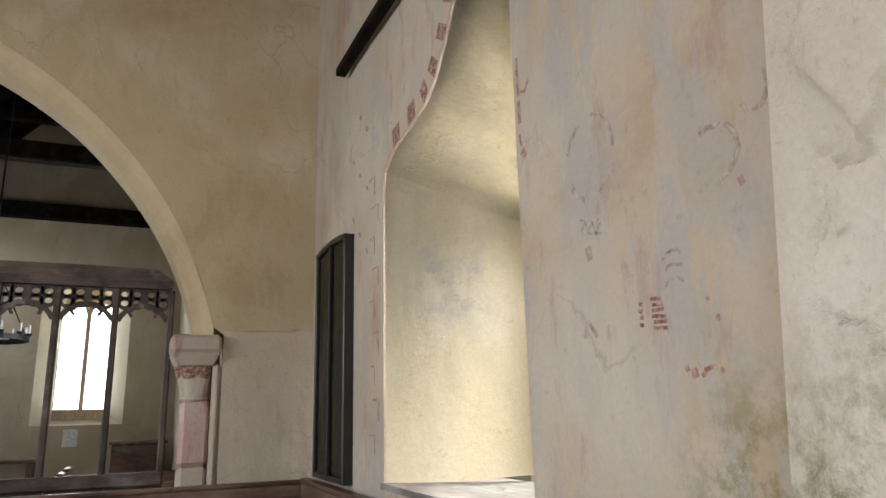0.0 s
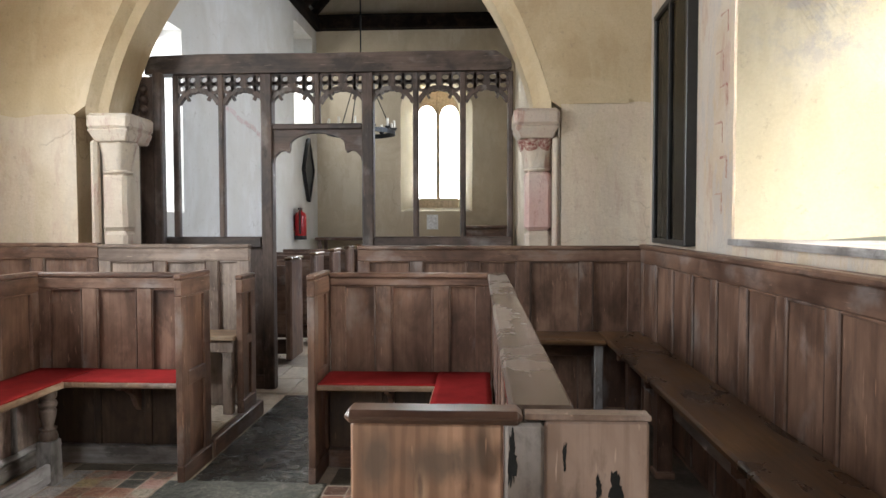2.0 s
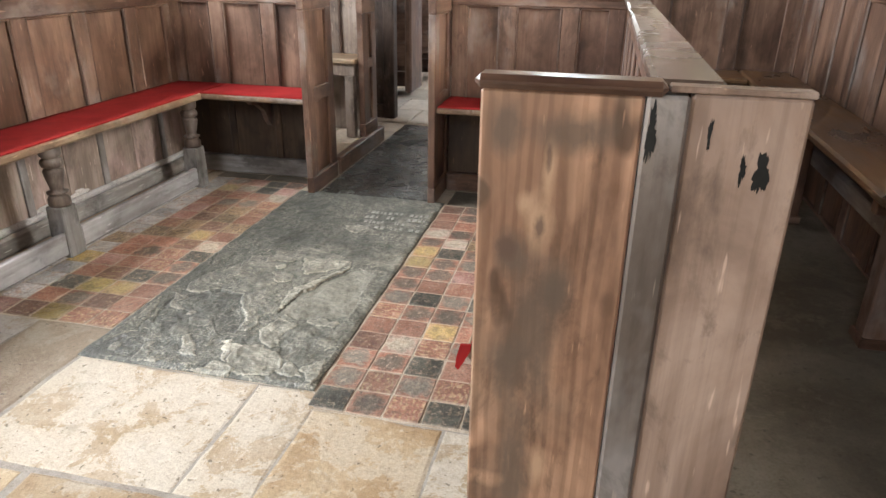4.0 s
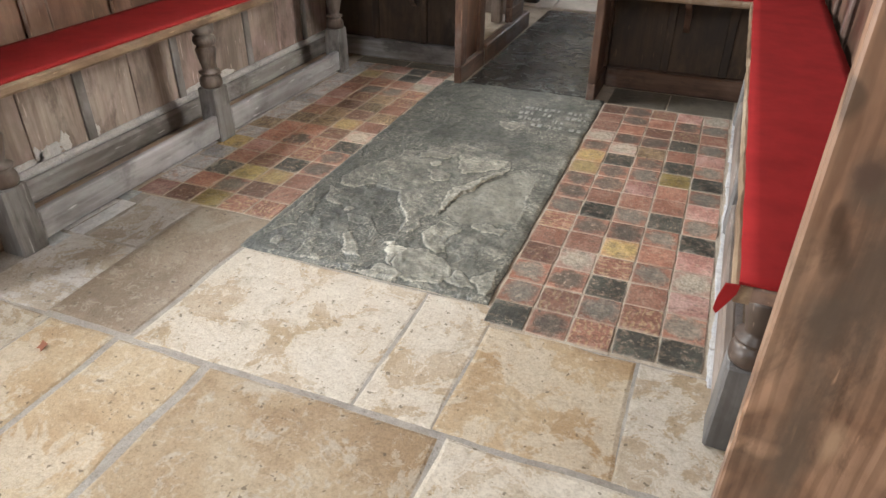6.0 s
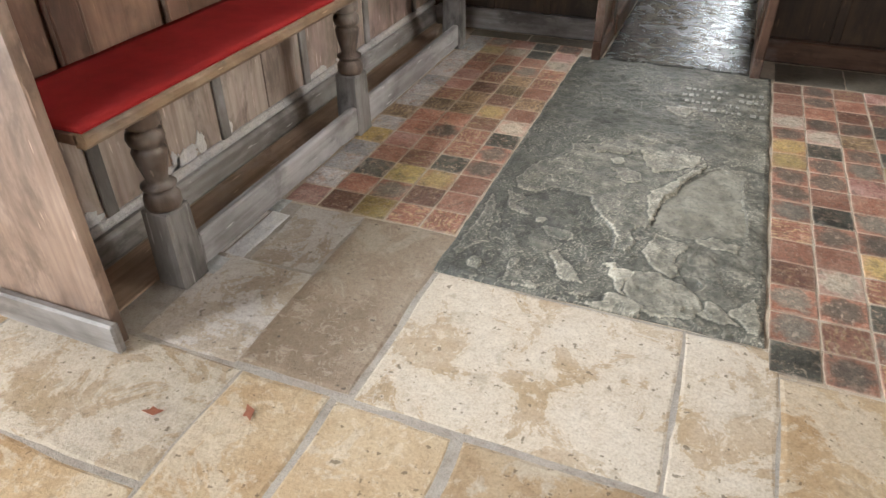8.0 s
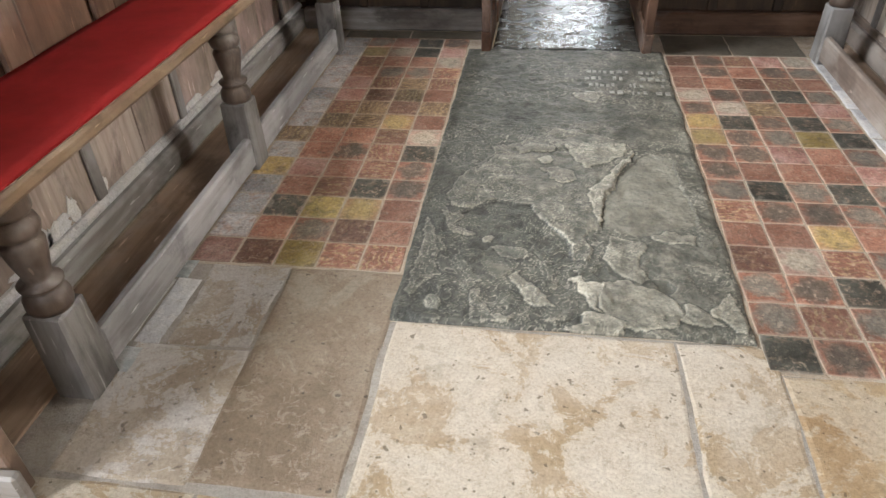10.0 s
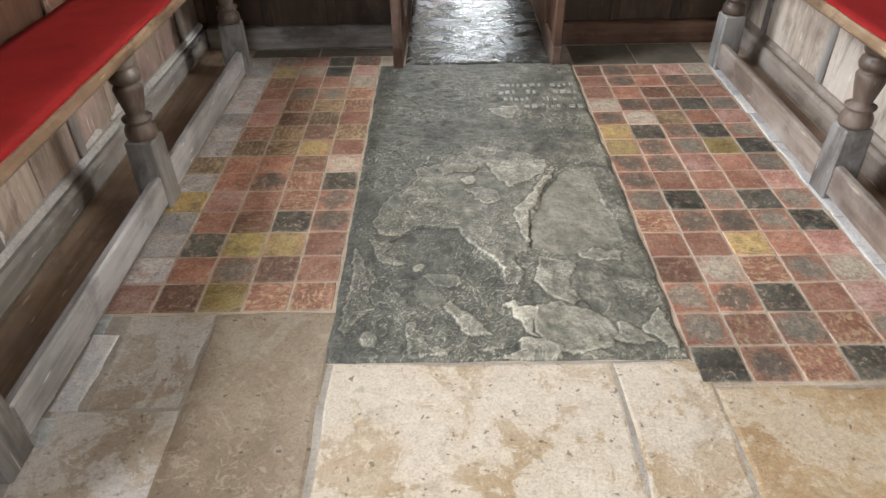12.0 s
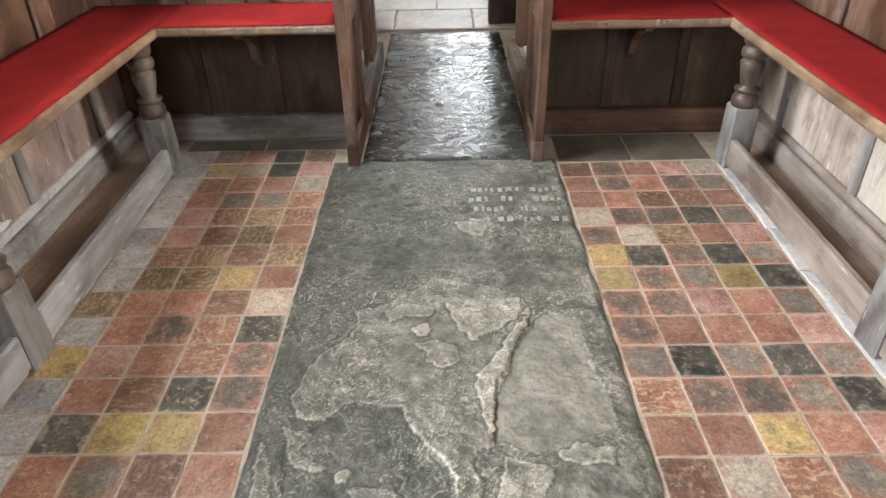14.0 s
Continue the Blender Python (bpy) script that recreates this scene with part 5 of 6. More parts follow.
# ---- chancel screen ----
def screen():
    ob = thing("chancel_screen", "dark carved oak chancel screen with pierced tracery heads", "screen")
    y = 3.70
    x_left, x_right, jamb_l, jamb_r = -0.80, 1.83, -0.068, 0.728
    bm = bmesh.new()
    pts = [(-1.02, 2.49), (1.80, 2.49), (1.84, 2.52), (1.83, 2.56), (1.72, 2.635), (1.2, 2.64), (0.4, 2.635), (-0.5, 2.64), (-0.96, 2.63), (-1.02, 2.60)]
    part("top_beam", prism(bm, pts, lambda u, v, w: (u, w, v), y - 0.07, y + 0.07), SCREEN_X, ob, "thick old oak head beam")
    posts = [-0.80, -0.435, jamb_l, jamb_r, 1.10, 1.465, 1.83]
    for x in posts:
        big = x in (jamb_l, jamb_r)
        w = 0.045 if big else 0.022
        piece("post" if big else "mullion", ob, x - w, x + w, y - (0.05 if big else 0.03), y + (0.05 if big else 0.03), 0.0 if big else 1.2, 2.49, SCREEN_Z, 0.008)
    piece("door_mullion", ob, 0.33 - 0.02, 0.33 + 0.02, y - 0.03, y + 0.03, 2.10, 2.49, SCREEN_Z, 0.006)
    piece("door_rail", ob, jamb_l + 0.045, jamb_r - 0.045, y - 0.045, y + 0.045, 2.055, 2.10, SCREEN_X, 0.008)
    for a, b in ((-1.02, jamb_l - 0.045), (jamb_r + 0.045, 1.85)):
        piece("sill_rail", ob, a, b, y - 0.05, y + 0.05, 1.13, 1.22, SCREEN_X, 0.012)
        piece("base_rail", ob, a, b, y - 0.035, y + 0.035, 0.0, 0.12, SCREEN_X, 0.006)
        n = 3
        for k in range(n):
            u0, u1 = a + (b - a) * k / n, a + (b - a) * (k + 1) / n
            piece("base_panel", ob, u0 + 0.003, u1 - 0.003, y - 0.012, y + 0.012, 0.12, 1.13, SCREEN_Z, 0.002)
    # cusped door head
    half, mid = (jamb_r - jamb_l) / 2 - 0.045, (jamb_l + jamb_r) / 2
    left = []
    for k in range(9):
        a = math.pi * 0.5 * k / 8
        left.append((mid - half * 0.62 * math.cos(a), 1.93 + 0.10 * math.sin(a)))
    left = [(mid - half, 1.79), (mid - half * 0.96, 1.845), (mid - half * 0.85, 1.885), (mid - half * 0.74, 1.895), (mid - half * 0.66, 1.875), (mid - half * 0.62, 1.90)] + left[1:]
    pts = left + [(2 * mid - u, v) for u, v in left[-2::-1]] + [(mid + half, 2.056), (mid - half, 2.056)]
    part("door_head", prism(bmesh.new(), pts, lambda u, v, w: (u, w, v), y - 0.025, y + 0.025), SCREEN_X, ob, "cusped arched door head")
    # pierced heads of the lights
    bays = [(-0.80, -0.435), (-0.435, jamb_l), (jamb_l, 0.33), (0.33, jamb_r), (jamb_r, 1.10), (1.10, 1.465), (1.465, 1.83)]
    for a, b in bays:
        a, b = a + 0.02, b - 0.02
        w = b - a
        c = (a + b) / 2
        def bar(name, line, wide, deep):
            bm = sweep(bmesh.new(), line, wide, deep, (0, 1, 0))
            bmesh.ops.recalc_face_normals(bm, faces=bm.faces[:])
            part(name, bm, SCREEN_Z, ob)

        for s in (-1, 1):
            # ogee rib from the post up to the crown of the light
            line = [(c + s * (w / 2) * (1 - f), y, 2.262 + 0.105 * f ** 0.8 + 0.035 * math.sin(f * math.pi) - (0.02 if 0.45 < f < 0.6 else 0)) for f in (k / 10 for k in range(11))]
            bar("tracery_rib", line, 0.016, 0.024)
            cx = c + s * w * 0.27
            for dx, dz in ((-0.040, 0.035), (0.040, 0.035), (-0.040, -0.032), (0.040, -0.032)):
                ring = [(cx + dx + 0.038 * math.cos(2 * math.pi * k / 10), y, 2.418 + dz + 0.034 * math.sin(2 * math.pi * k / 10)) for k in range(11)]
                bar("tracery_ring", ring, 0.0115, 0.018)
            bar("tracery_bar", [(c + s * w * 0.46, y, 2.30), (cx, y, 2.37), (cx, y, 2.49)], 0.010, 0.018)
            bar("tracery_cusp", [(cx + s * 0.01, y, 2.33), (cx - s * 0.012, y, 2.29)], 0.010, 0.016)
        bar("tracery_bar", [(c, y, 2.36), (c, y, 2.49)], 0.016, 0.02)
    return ob


screen()
# folded leaf of the screen against the north respond
ob = thing("screen_leaf", "dark carved oak leaf folded back beside the screen", "screen leaf")
piece("stile", ob, -1.225, -1.13, 3.50, 3.64, 0.0, 2.42, SCREEN_Z, 0.01)
piece("stile", ob, -0.93, -0.86, 3.56, 3.64, 1.15, 2.49, SCREEN_Z, 0.01)
piece("panel", ob, -1.13, -0.93, 3.58, 3.61, 1.15, 2.46, SCREEN_Z, 0.004)
piece("roll", ob, -1.08, -1.03, 3.55, 3.58, 1.15, 2.44, SCREEN_Z, 0.015)
for z in (2.36, 2.28, 2.2):
    part("carved_knob", lathe(bmesh.new(), [(0.01, z - 0.035), (0.03, z - 0.01), (0.032, z + 0.01), (0.012, z + 0.035)], -0.99, 3.55, 12), SCREEN_Z, ob)


# ---- glazed case on the south wall ----
def glazed_case():
    ob = thing("glazed_case", "tall dark-framed glazed case with an arched top on the wall", "display case")
    x, y0, y1, z0, z1 = SOUTH - 0.05, 2.10, 2.80, 1.20, 2.60
    n = 10
    top = [(y0 + (y1 - y0) * k / n, z1 + 0.07 * math.sin(math.pi * k / n * 0.55 + 0.55) - 0.05) for k in range(n + 1)]
    part("back_board", prism(bmesh.new(), [(y0, z0), (y1, z0)] + top[::-1], lambda u, v, w: (w, u, v), SOUTH - 0.006, SOUTH - 0.001), HATCH, ob)
    for y in (y0, y1 - 0.03):
        piece("frame_side", ob, x - 0.01, SOUTH - 0.001, y, y + 0.03, z0, z1 + 0.0, BLACK, 0.004)
    piece("frame_bar", ob, x - 0.01, SOUTH - 0.02, (y0 + y1) / 2 - 0.012, (y0 + y1) / 2 + 0.012, z0, z1, IRON, 0.003)
    piece("frame_base", ob, x - 0.01, SOUTH - 0.001, y0 + 0.03, y1 - 0.03, z0, z0 + 0.03, BLACK, 0.004)
    part("frame_head", sweep(bmesh.new(), [(x + 0.02, u, v) for u, v in top], 0.016, 0.03, (1, 0, 0)), BLACK, ob)
    part("glass", prism(bmesh.new(), [(y0 + 0.03, z0 + 0.03), (y1 - 0.03, z0 + 0.03)] + [(max(min(u, y1 - 0.03), y0 + 0.03), v) for u, v in top[::-1]], lambda u, v, w: (w, u, v), x + 0.004, x + 0.008), CASE_GLASS, ob, "old reflecting glass")


glazed_case()


# ---- chancel furniture ----
def chancel_pew(y, x_end, x_far, z=1.0):
    ob = thing("chancel_pew", "brown oak chancel pew with a polished end", "pew", "chancel pews")
    s = 1 if x_far > x_end else -1
    a, b = sorted((x_end, x_end + s * 0.06))
    part("bench_end", box(bmesh.new(), a, b, y - 0.04, y + 0.36, 0.06, z, 0.015), OAK_Z, ob)
    lo, hi = sorted((x_end - s * 0.01, x_end + s * 0.07))
    part("end_cap", box(bmesh.new(), lo, hi, y - 0.05, y + 0.37, z, z + 0.03, 0.012), POLISHED_Y, ob, "polished capping")
    a, b = sorted((x_end + s * 0.06, x_far))
    part("backrest", box(bmesh.new(), a, b, y, y + 0.03, 0.3, z - 0.05, 0.005), OAK_X, ob)
    part("seat", box(bmesh.new(), a, b, y + 0.03, y + 0.36, 0.46, 0.5, 0.005), OAK_X, ob)
    part("kick_rail", box(bmesh.new(), a, b, y + 0.30, y + 0.34, 0.06, 0.2, 0.005), OAK_X, ob)


for k in range(5):
    chancel_pew(4.55 + 0.92 * k, -0.12, CN + 0.02, 0.985)
    chancel_pew(4.55 + 0.92 * k, 0.90, CS - 0.02, 0.985)


def extinguisher():
    x, y = CN + 0.10, 8.95
    ob = thing("fire_extinguisher", "red fire extinguisher hung on the white chancel wall", "extinguisher")
    part("cylinder", lathe(bmesh.new(), [(0.06, 1.06), (0.085, 1.07), (0.09, 1.09), (0.09, 1.42), (0.075, 1.47), (0.03, 1.50), (0.028, 1.52)], x, y, 20), EXT_RED, ob)
    part("band", lathe(bmesh.new(), [(0.0905, 1.06), (0.0925, 1.062), (0.0925, 1.12), (0.0905, 1.122)], x, y, 20), BLACK, ob)
    part("handle", box(bmesh.new(), x - 0.02, x + 0.02, y - 0.11, y + 0.05, 1.52, 1.56, 0.008), BLACK, ob)
    part("hose", sweep(bmesh.new(), [(x, y - 0.04, 1.52), (x + 0.02, y - 0.12, 1.45), (x + 0.02, y - 0.13, 1.3), (x + 0.02, y - 0.11, 1.15)], 0.012, 0.012, (1, 0, 0)), BLACK, ob)
    part("bracket", box(bmesh.new(), CN, x - 0.085, y - 0.03, y + 0.03, 1.2, 1.45, 0.004), BLACK, ob)


extinguisher()
# lozenge board on the north chancel wall
bm = prism(bmesh.new(), [(9.42, 2.2), (9.72, 1.68), (10.02, 2.2), (9.72, 2.72)], lambda u, v, w: (w, u, v), CN + 0.001, CN + 0.05)
ob = thing("hatchment", "dark lozenge-shaped board hung on the chancel wall", "board")
part("board", bm, HATCH, ob)
for (a, b), (c, d) in zip(((9.42, 2.2), (9.72, 1.68), (10.02, 2.2), (9.72, 2.72)), ((9.72, 1.68), (10.02, 2.2), (9.72, 2.72), (9.42, 2.2))):
    part("frame_strip", sweep(bmesh.new(), [(CN + 0.05, a, b), (CN + 0.05, c, d)], 0.025, 0.02, (1, 0, 0)), BLACK, ob)


def candle_ring():
    cx, cy, z, r = 0.10, 7.0, 2.46, 0.42
    ob = thing("candle_chandelier", "round black iron candle ring hung on a chain", "chandelier")
    ring = [(cx + r * math.cos(2 * math.pi * k / 32), cy + r * math.sin(2 * math.pi * k / 32), z) for k in range(33)]
    part("hoop", sweep(bmesh.new(), ring, 0.012, 0.028, (0, 0, 1)), IRON, ob)
    for k in range(12):
        a = 2 * math.pi * k / 12
        x, y = cx + r * math.cos(a), cy + r * math.sin(a)
        part("candle_cup", lathe(bmesh.new(), [(0.012, z + 0.02), (0.035, z + 0.045), (0.037, z + 0.055), (0.014, z + 0.05)], x, y, 10), IRON, ob)
        part("candle", lathe(bmesh.new(), [(0.014, z + 0.05), (0.014, z + 0.15)], x, y, 8), WAX, ob)
    for k in range(3):
        a = 2 * math.pi * k / 3 + 0.4
        part("hanger", sweep(bmesh.new(), [(cx + r * math.cos(a), cy + r * math.sin(a), z), (cx, cy, z + 0.9)], 0.006, 0.006, (0, 1, 0)), IRON, ob)
    part("chain", sweep(bmesh.new(), [(cx, cy, z + 0.9), (cx, cy, 6.9)], 0.009, 0.009, (0, 1, 0)), IRON, ob)


candle_ring()
ob = thing("vestry_chest", "dark wooden chest by the east wall", "chest")
piece("body", ob, 1.36, 2.1, 9.9, 10.35, 0.0, 1.22, OAK_X, 0.01)
piece("lid", ob, 1.33, 2.13, 9.86, 10.38, 1.22, 1.27, OAK_X, 0.012)
ob = thing("altar_rail_table", "low dark oak table against the east wall", "table")
piece("top", ob, -1.2, 0.4, 9.85, 10.4, 1.02, 1.07, OAK_X, 0.01)
for x in (-1.15, 0.3):
    for y in (9.88, 10.32):
        piece("leg", ob, x, x + 0.06, y, y + 0.05, 0, 1.02, OAK_Z, 0.006)
solid("notice", box(bmesh.new(), 0.66, 0.86, CE - 0.012, CE - 0.003, 1.2, 1.46), PAPER, "white paper notice below the east window", "notice")
# ---- faded wall paintings ----
def strokes(name, rows, mat, label):
    """Thin flakes of old pigment on the south wall: rows of y, z, width along the wall, height, slant."""
    ob = thing(name, label, "wall painting")
    for y, z, w, h, slant in rows:
        pts = [(y - w / 2 - slant, z - h / 2), (y + w / 2 - slant, z - h / 2), (y + w / 2 + slant, z + h / 2), (y - w / 2 + slant, z + h / 2)]
        pts = [(u + rng.uniform(-0.004, 0.004), v + rng.uniform(-0.004, 0.004)) for u, v in pts]
        part("brush_stroke", prism(bmesh.new(), pts, lambda u, v, d: (d, u, v), SOUTH - 0.0012, SOUTH + 0.002), mat, ob)
    return ob


rng = random.Random(21)
rows = []
for k in range(9):
    z = 1.42 + 0.17 * k
    y = 1.66 if k % 2 else 1.72
    rows += [(y, z, 0.012, 0.10, 0.0), (y + 0.05, z + 0.05, 0.09, 0.008, 0.0)]
for k in range(8):
    rows.append((1.86 + 0.13 * (k % 3), 2.45 + 0.12 * k, 0.03, 0.035, 0.012))
strokes("painted_masonry_lines", rows, RED_PAINT, "faded red painted masonry lines beside the window")


def smears(name, lines, mat, label):
    """Brushed lines of old pigment: half width, then points along the wall and up it."""
    ob = thing(name, label, "wall painting")
    for wide, *pts in lines:
        line = [(SOUTH, y + rng.uniform(-0.003, 0.003), z + rng.uniform(-0.003, 0.003)) for y, z in pts]
        bm = sweep(bmesh.new(), line, wide, 0.0012, (1, 0, 0))
        bmesh.ops.recalc_face_normals(bm, faces=bm.faces[:])
        part("brush_stroke", bm, mat, ob)


def arc(y, z, ry, rz, a0, a1, n=8):
    return [(y + ry * math.cos(radians(a0 + (a1 - a0) * k / n)), z + rz * math.sin(radians(a0 + (a1 - a0) * k / n))) for k in range(n + 1)]


# striped shield, arches, chevron, frieze and scrolls on the painted stretch
lines = [(0.0045, (-0.385, 1.752 + 0.0135 * k), (-0.434 + 0.003 * k, 1.748 + 0.0135 * k)) for k in range(6)]
lines += [(0.005, (-0.338, 1.762 + 0.018 * k), (-0.352, 1.761 + 0.018 * k)) for k in range(4)]
smears("painted_shield", lines, RED_BAND, "small red striped painted shield on plaster")
lines = [(0.004, *arc(-0.468, 1.838 + 0.032 * k, 0.030, 0.018, 10, 165)) for k in range(3)]
lines += [(0.008, (-0.104, 1.764), (-0.131, 1.798), (-0.165, 1.758))]
lines += [(0.003, (-0.128, 2.082), (-0.212, 2.062)), (0.004, (-0.130, 2.045), (-0.212, 2.022)), (0.005, (-0.130, 2.05), (-0.145, 2.075), (-0.160, 2.04), (-0.178, 2.066), (-0.195, 2.03), (-0.212, 2.058))]
lines += [(0.012, (-0.150, 2.0), (-0.160, 1.965))]
lines += [(0.006, *arc(-0.62, 2.10, 0.07, 0.065, 60, 260)), (0.006, *arc(-0.745, 2.20, 0.035, 0.05, 150, 330))]
lines += [(0.005, *arc(-0.19, 2.255, 0.105, 0.115, 100, 185)), (0.006, *arc(-0.19, 2.255, 0.11, 0.12, 215, 265)), (0.008, *arc(-0.19, 2.25, 0.105, 0.12, 290, 335)), (0.006, *arc(-0.19, 2.25, 0.11, 0.115, 20, 70))]
smears("painted_fragment", lines, PURPLE_PAINT, "faded purple fragments of medieval wall painting")
lines = [(0.005, *arc(-0.555, 1.622, 0.035, 0.028, 20, 150)), (0.010, (-0.500, 1.652), (-0.506, 1.628)), (0.006, (-0.475, 1.66), (-0.482, 1.648)), (0.008, (-0.685, 2.028), (-0.69, 2.01))]
lines += [(0.005, (-0.560, 1.80), (-0.563, 1.788)), (0.006, (-0.58, 1.755), (-0.585, 1.742))]
lines += [(0.007, (0.172, 2.74), (0.176, 2.66), (0.17, 2.60)), (0.006, (0.17, 2.61), (0.13, 2.60), (0.10, 2.63)), (0.009, (0.172, 2.58), (0.168, 2.50)), (0.006, (0.176, 2.46), (0.17, 2.42)), (0.012, (0.165, 2.40), (0.145, 2.375))]
smears("painted_scroll", lines, RED_PAINT, "flaked dark red scrolls of medieval wall painting")
# painted voussoirs round the head of the recess
head = [(0.58, 3.38), (0.67, 3.25), (0.76, 3.12), (0.87, 3.00), (1.0, 2.93), (1.2, 2.90), (1.42, 2.87)]
ob = thing("painted_arch_band", "band of red and cream painted voussoirs round the window head", "wall painting")
for k in range(len(head) - 1):
    (a, b), (c, d) = head[k], head[k + 1]
    for i in range(2):
        f0, f1 = i / 2 + 0.03, (i + 1) / 2 - 0.03
        p, q = (a + (c - a) * f0, b + (d - b) * f0), (a + (c - a) * f1, b + (d - b) * f1)
        n = Vector((-(d - b), c - a)).normalized()
        if n.y < 0:
            n = -n
        w = 0.11
        pts = [(p[0] + n.x * 0.012, p[1] + n.y * 0.012), (q[0] + n.x * 0.012, q[1] + n.y * 0.012), (q[0] + n.x * w, q[1] + n.y * w), (p[0] + n.x * w, p[1] + n.y * w)]
        part("voussoir", prism(bmesh.new(), pts, lambda u, v, d_: (d_, u, v), SOUTH - 0.0012 - 0.0007 * i, SOUTH + 0.002), RED_BAND if (2 * k + i) % 2 else CREAM_PAINT, ob)

# broken plaster ledge beside the south capital
bm = box(bmesh.new(), 2.20, 2.60, EAST_FACE - 0.014, EAST_FACE + 0.01, 2.135, 2.165)
bmesh.ops.subdivide_edges(bm, edges=bm.edges[:], cuts=6, use_grid_fill=True)
jitter(bm, 0.010, 9)
solid("plaster_ledge", bm, WALL_WARM, "broken plaster edge beside the capital", "ledge", kind="structure")

# pale limewash left on the wall beside the responds, under the broken ledge
for x0, x1, z0, z1 in ((2.150, 2.749, 1.10, 2.135), (-1.949, -1.262, 1.10, 2.09)):
    ring = []
    n = 14
    for k in range(4 * n):
        q, f = divmod(k, n)
        f /= n
        u, v = ((f, 0), (1, f), (1 - f, 1), (0, 1 - f))[q]
        x, z = x0 + (x1 - x0) * u, z0 + (z1 - z0) * v
        r = 0.045 * noise.noise_vector(Vector((x * 4, z * 4, 3)))
        ring.append((x, z + (r.y if q == 2 and 0 < f else 0)))
    bm = prism(bmesh.new(), ring, lambda u, v, w: (u, w, v), EAST_FACE - 0.005, EAST_FACE + 0.002)
    solid("plaster_patch", bm, WALL_PATCH, "patch of pale flaking limewash on the arch wall", "plaster", kind="structure")

# faded red band along the white chancel wall
ob = thing("painted_band", "faded red painted band along the white chancel wall", "wall painting")
for k in range(9):
    y = 5.25 + 0.24 * k
    z = 2.72 - 0.03 * k + 0.015 * math.sin(k * 2.1)
    pts = [(y, z), (y + 0.22, z - 0.03), (y + 0.215, z + 0.03), (y + 0.10, z + 0.05), (y + 0.01, z + 0.055)]
    part("brush_stroke", prism(bmesh.new(), pts, lambda u, v, d: (d, u, v), CN - 0.002, CN + 0.003), CHANCEL_RED, ob)
# ---- floor ----
floor = solid("floor", box(bmesh.new(), NORTH - 0.4, SOUTH + 0.7, WEST - 0.4, CE + 0.4, -0.12, -0.0014), MORTAR, "old church floor of flagstones, ledger stones and tiles in mortar", "floor", kind="structure")


bm = bmesh.new()
for x0, x1, y0, y1 in ((NORTH, SOUTH - 0.1, WEST, -0.085), (-0.72, -0.004, -0.084, 0.168), (-0.003, 0.824, -0.084, -0.004)):
    box(bm, x0, x1, y0, y1, -0.02, -0.0006)
solid("floor_joint_bed", bm, JOINT, "grey mortar bed between the limestone flags", "floor", kind="structure")


# the layers that are left on the big ledger stone: rise, tone, unevenness of tone, outline
FLAKES = []
FLAKES.append((-0.004, 0.50, 0.03, ((0.52, 0.58), (0.51, 0.52), (0.50, 0.42), (0.58, 0.39), (0.63, 0.39), (0.65, 0.42), (0.70, 0.43), (0.74, 0.44), (0.76, 0.46), (0.76, 0.55), (0.75, 0.69), (0.73, 0.81), (0.66, 0.85), (0.61, 0.78), (0.56, 0.68))))  # smooth bare face
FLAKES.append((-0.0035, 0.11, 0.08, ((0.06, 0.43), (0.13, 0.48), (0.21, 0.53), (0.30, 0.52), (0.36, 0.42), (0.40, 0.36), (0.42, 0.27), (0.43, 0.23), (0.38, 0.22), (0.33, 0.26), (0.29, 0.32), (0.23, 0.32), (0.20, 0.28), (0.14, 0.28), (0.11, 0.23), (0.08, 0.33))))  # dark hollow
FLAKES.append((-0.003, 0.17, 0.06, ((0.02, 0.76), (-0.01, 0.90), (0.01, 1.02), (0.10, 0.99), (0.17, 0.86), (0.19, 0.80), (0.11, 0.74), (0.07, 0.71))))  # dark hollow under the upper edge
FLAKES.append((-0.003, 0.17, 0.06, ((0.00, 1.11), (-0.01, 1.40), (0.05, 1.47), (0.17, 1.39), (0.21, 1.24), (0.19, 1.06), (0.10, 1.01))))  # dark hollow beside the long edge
FLAKES.append((0.0035, 0.33, 0.1, ((0.06, 0.55), (0.08, 0.49), (0.14, 0.49), (0.21, 0.54), (0.30, 0.52), (0.32, 0.46), (0.36, 0.42), (0.40, 0.36), (0.42, 0.30), (0.42, 0.26), (0.47, 0.26), (0.48, 0.32), (0.46, 0.36), (0.47, 0.40), (0.50, 0.41), (0.51, 0.52), (0.53, 0.61), (0.56, 0.69), (0.63, 0.85), (0.60, 0.92), (0.53, 0.97), (0.37, 1.00), (0.26, 0.90), (0.17, 0.86), (0.19, 0.79), (0.10, 0.69), (0.07, 0.62))))  # broad tongue of the old surface
FLAKES.append((0.002, 0.56, 0.05, ((0.46, 0.59), (0.47, 0.53), (0.49, 0.46), (0.50, 0.42), (0.51, 0.52), (0.54, 0.61), (0.57, 0.71), (0.63, 0.85), (0.59, 0.81), (0.53, 0.69), (0.48, 0.62))))  # pale crest
FLAKES.append((0.003, 0.55, 0.04, ((0.40, 0.89), (0.48, 0.86), (0.56, 0.90), (0.60, 0.90), (0.60, 0.85), (0.54, 0.78), (0.48, 0.73), (0.44, 0.77), (0.42, 0.85))))  # pale lobe
FLAKES.append((0.003, 0.5, 0.05, ((0.24, 0.86), (0.31, 0.89), (0.38, 0.86), (0.36, 0.83), (0.30, 0.83), (0.26, 0.81))))  # curled lobe
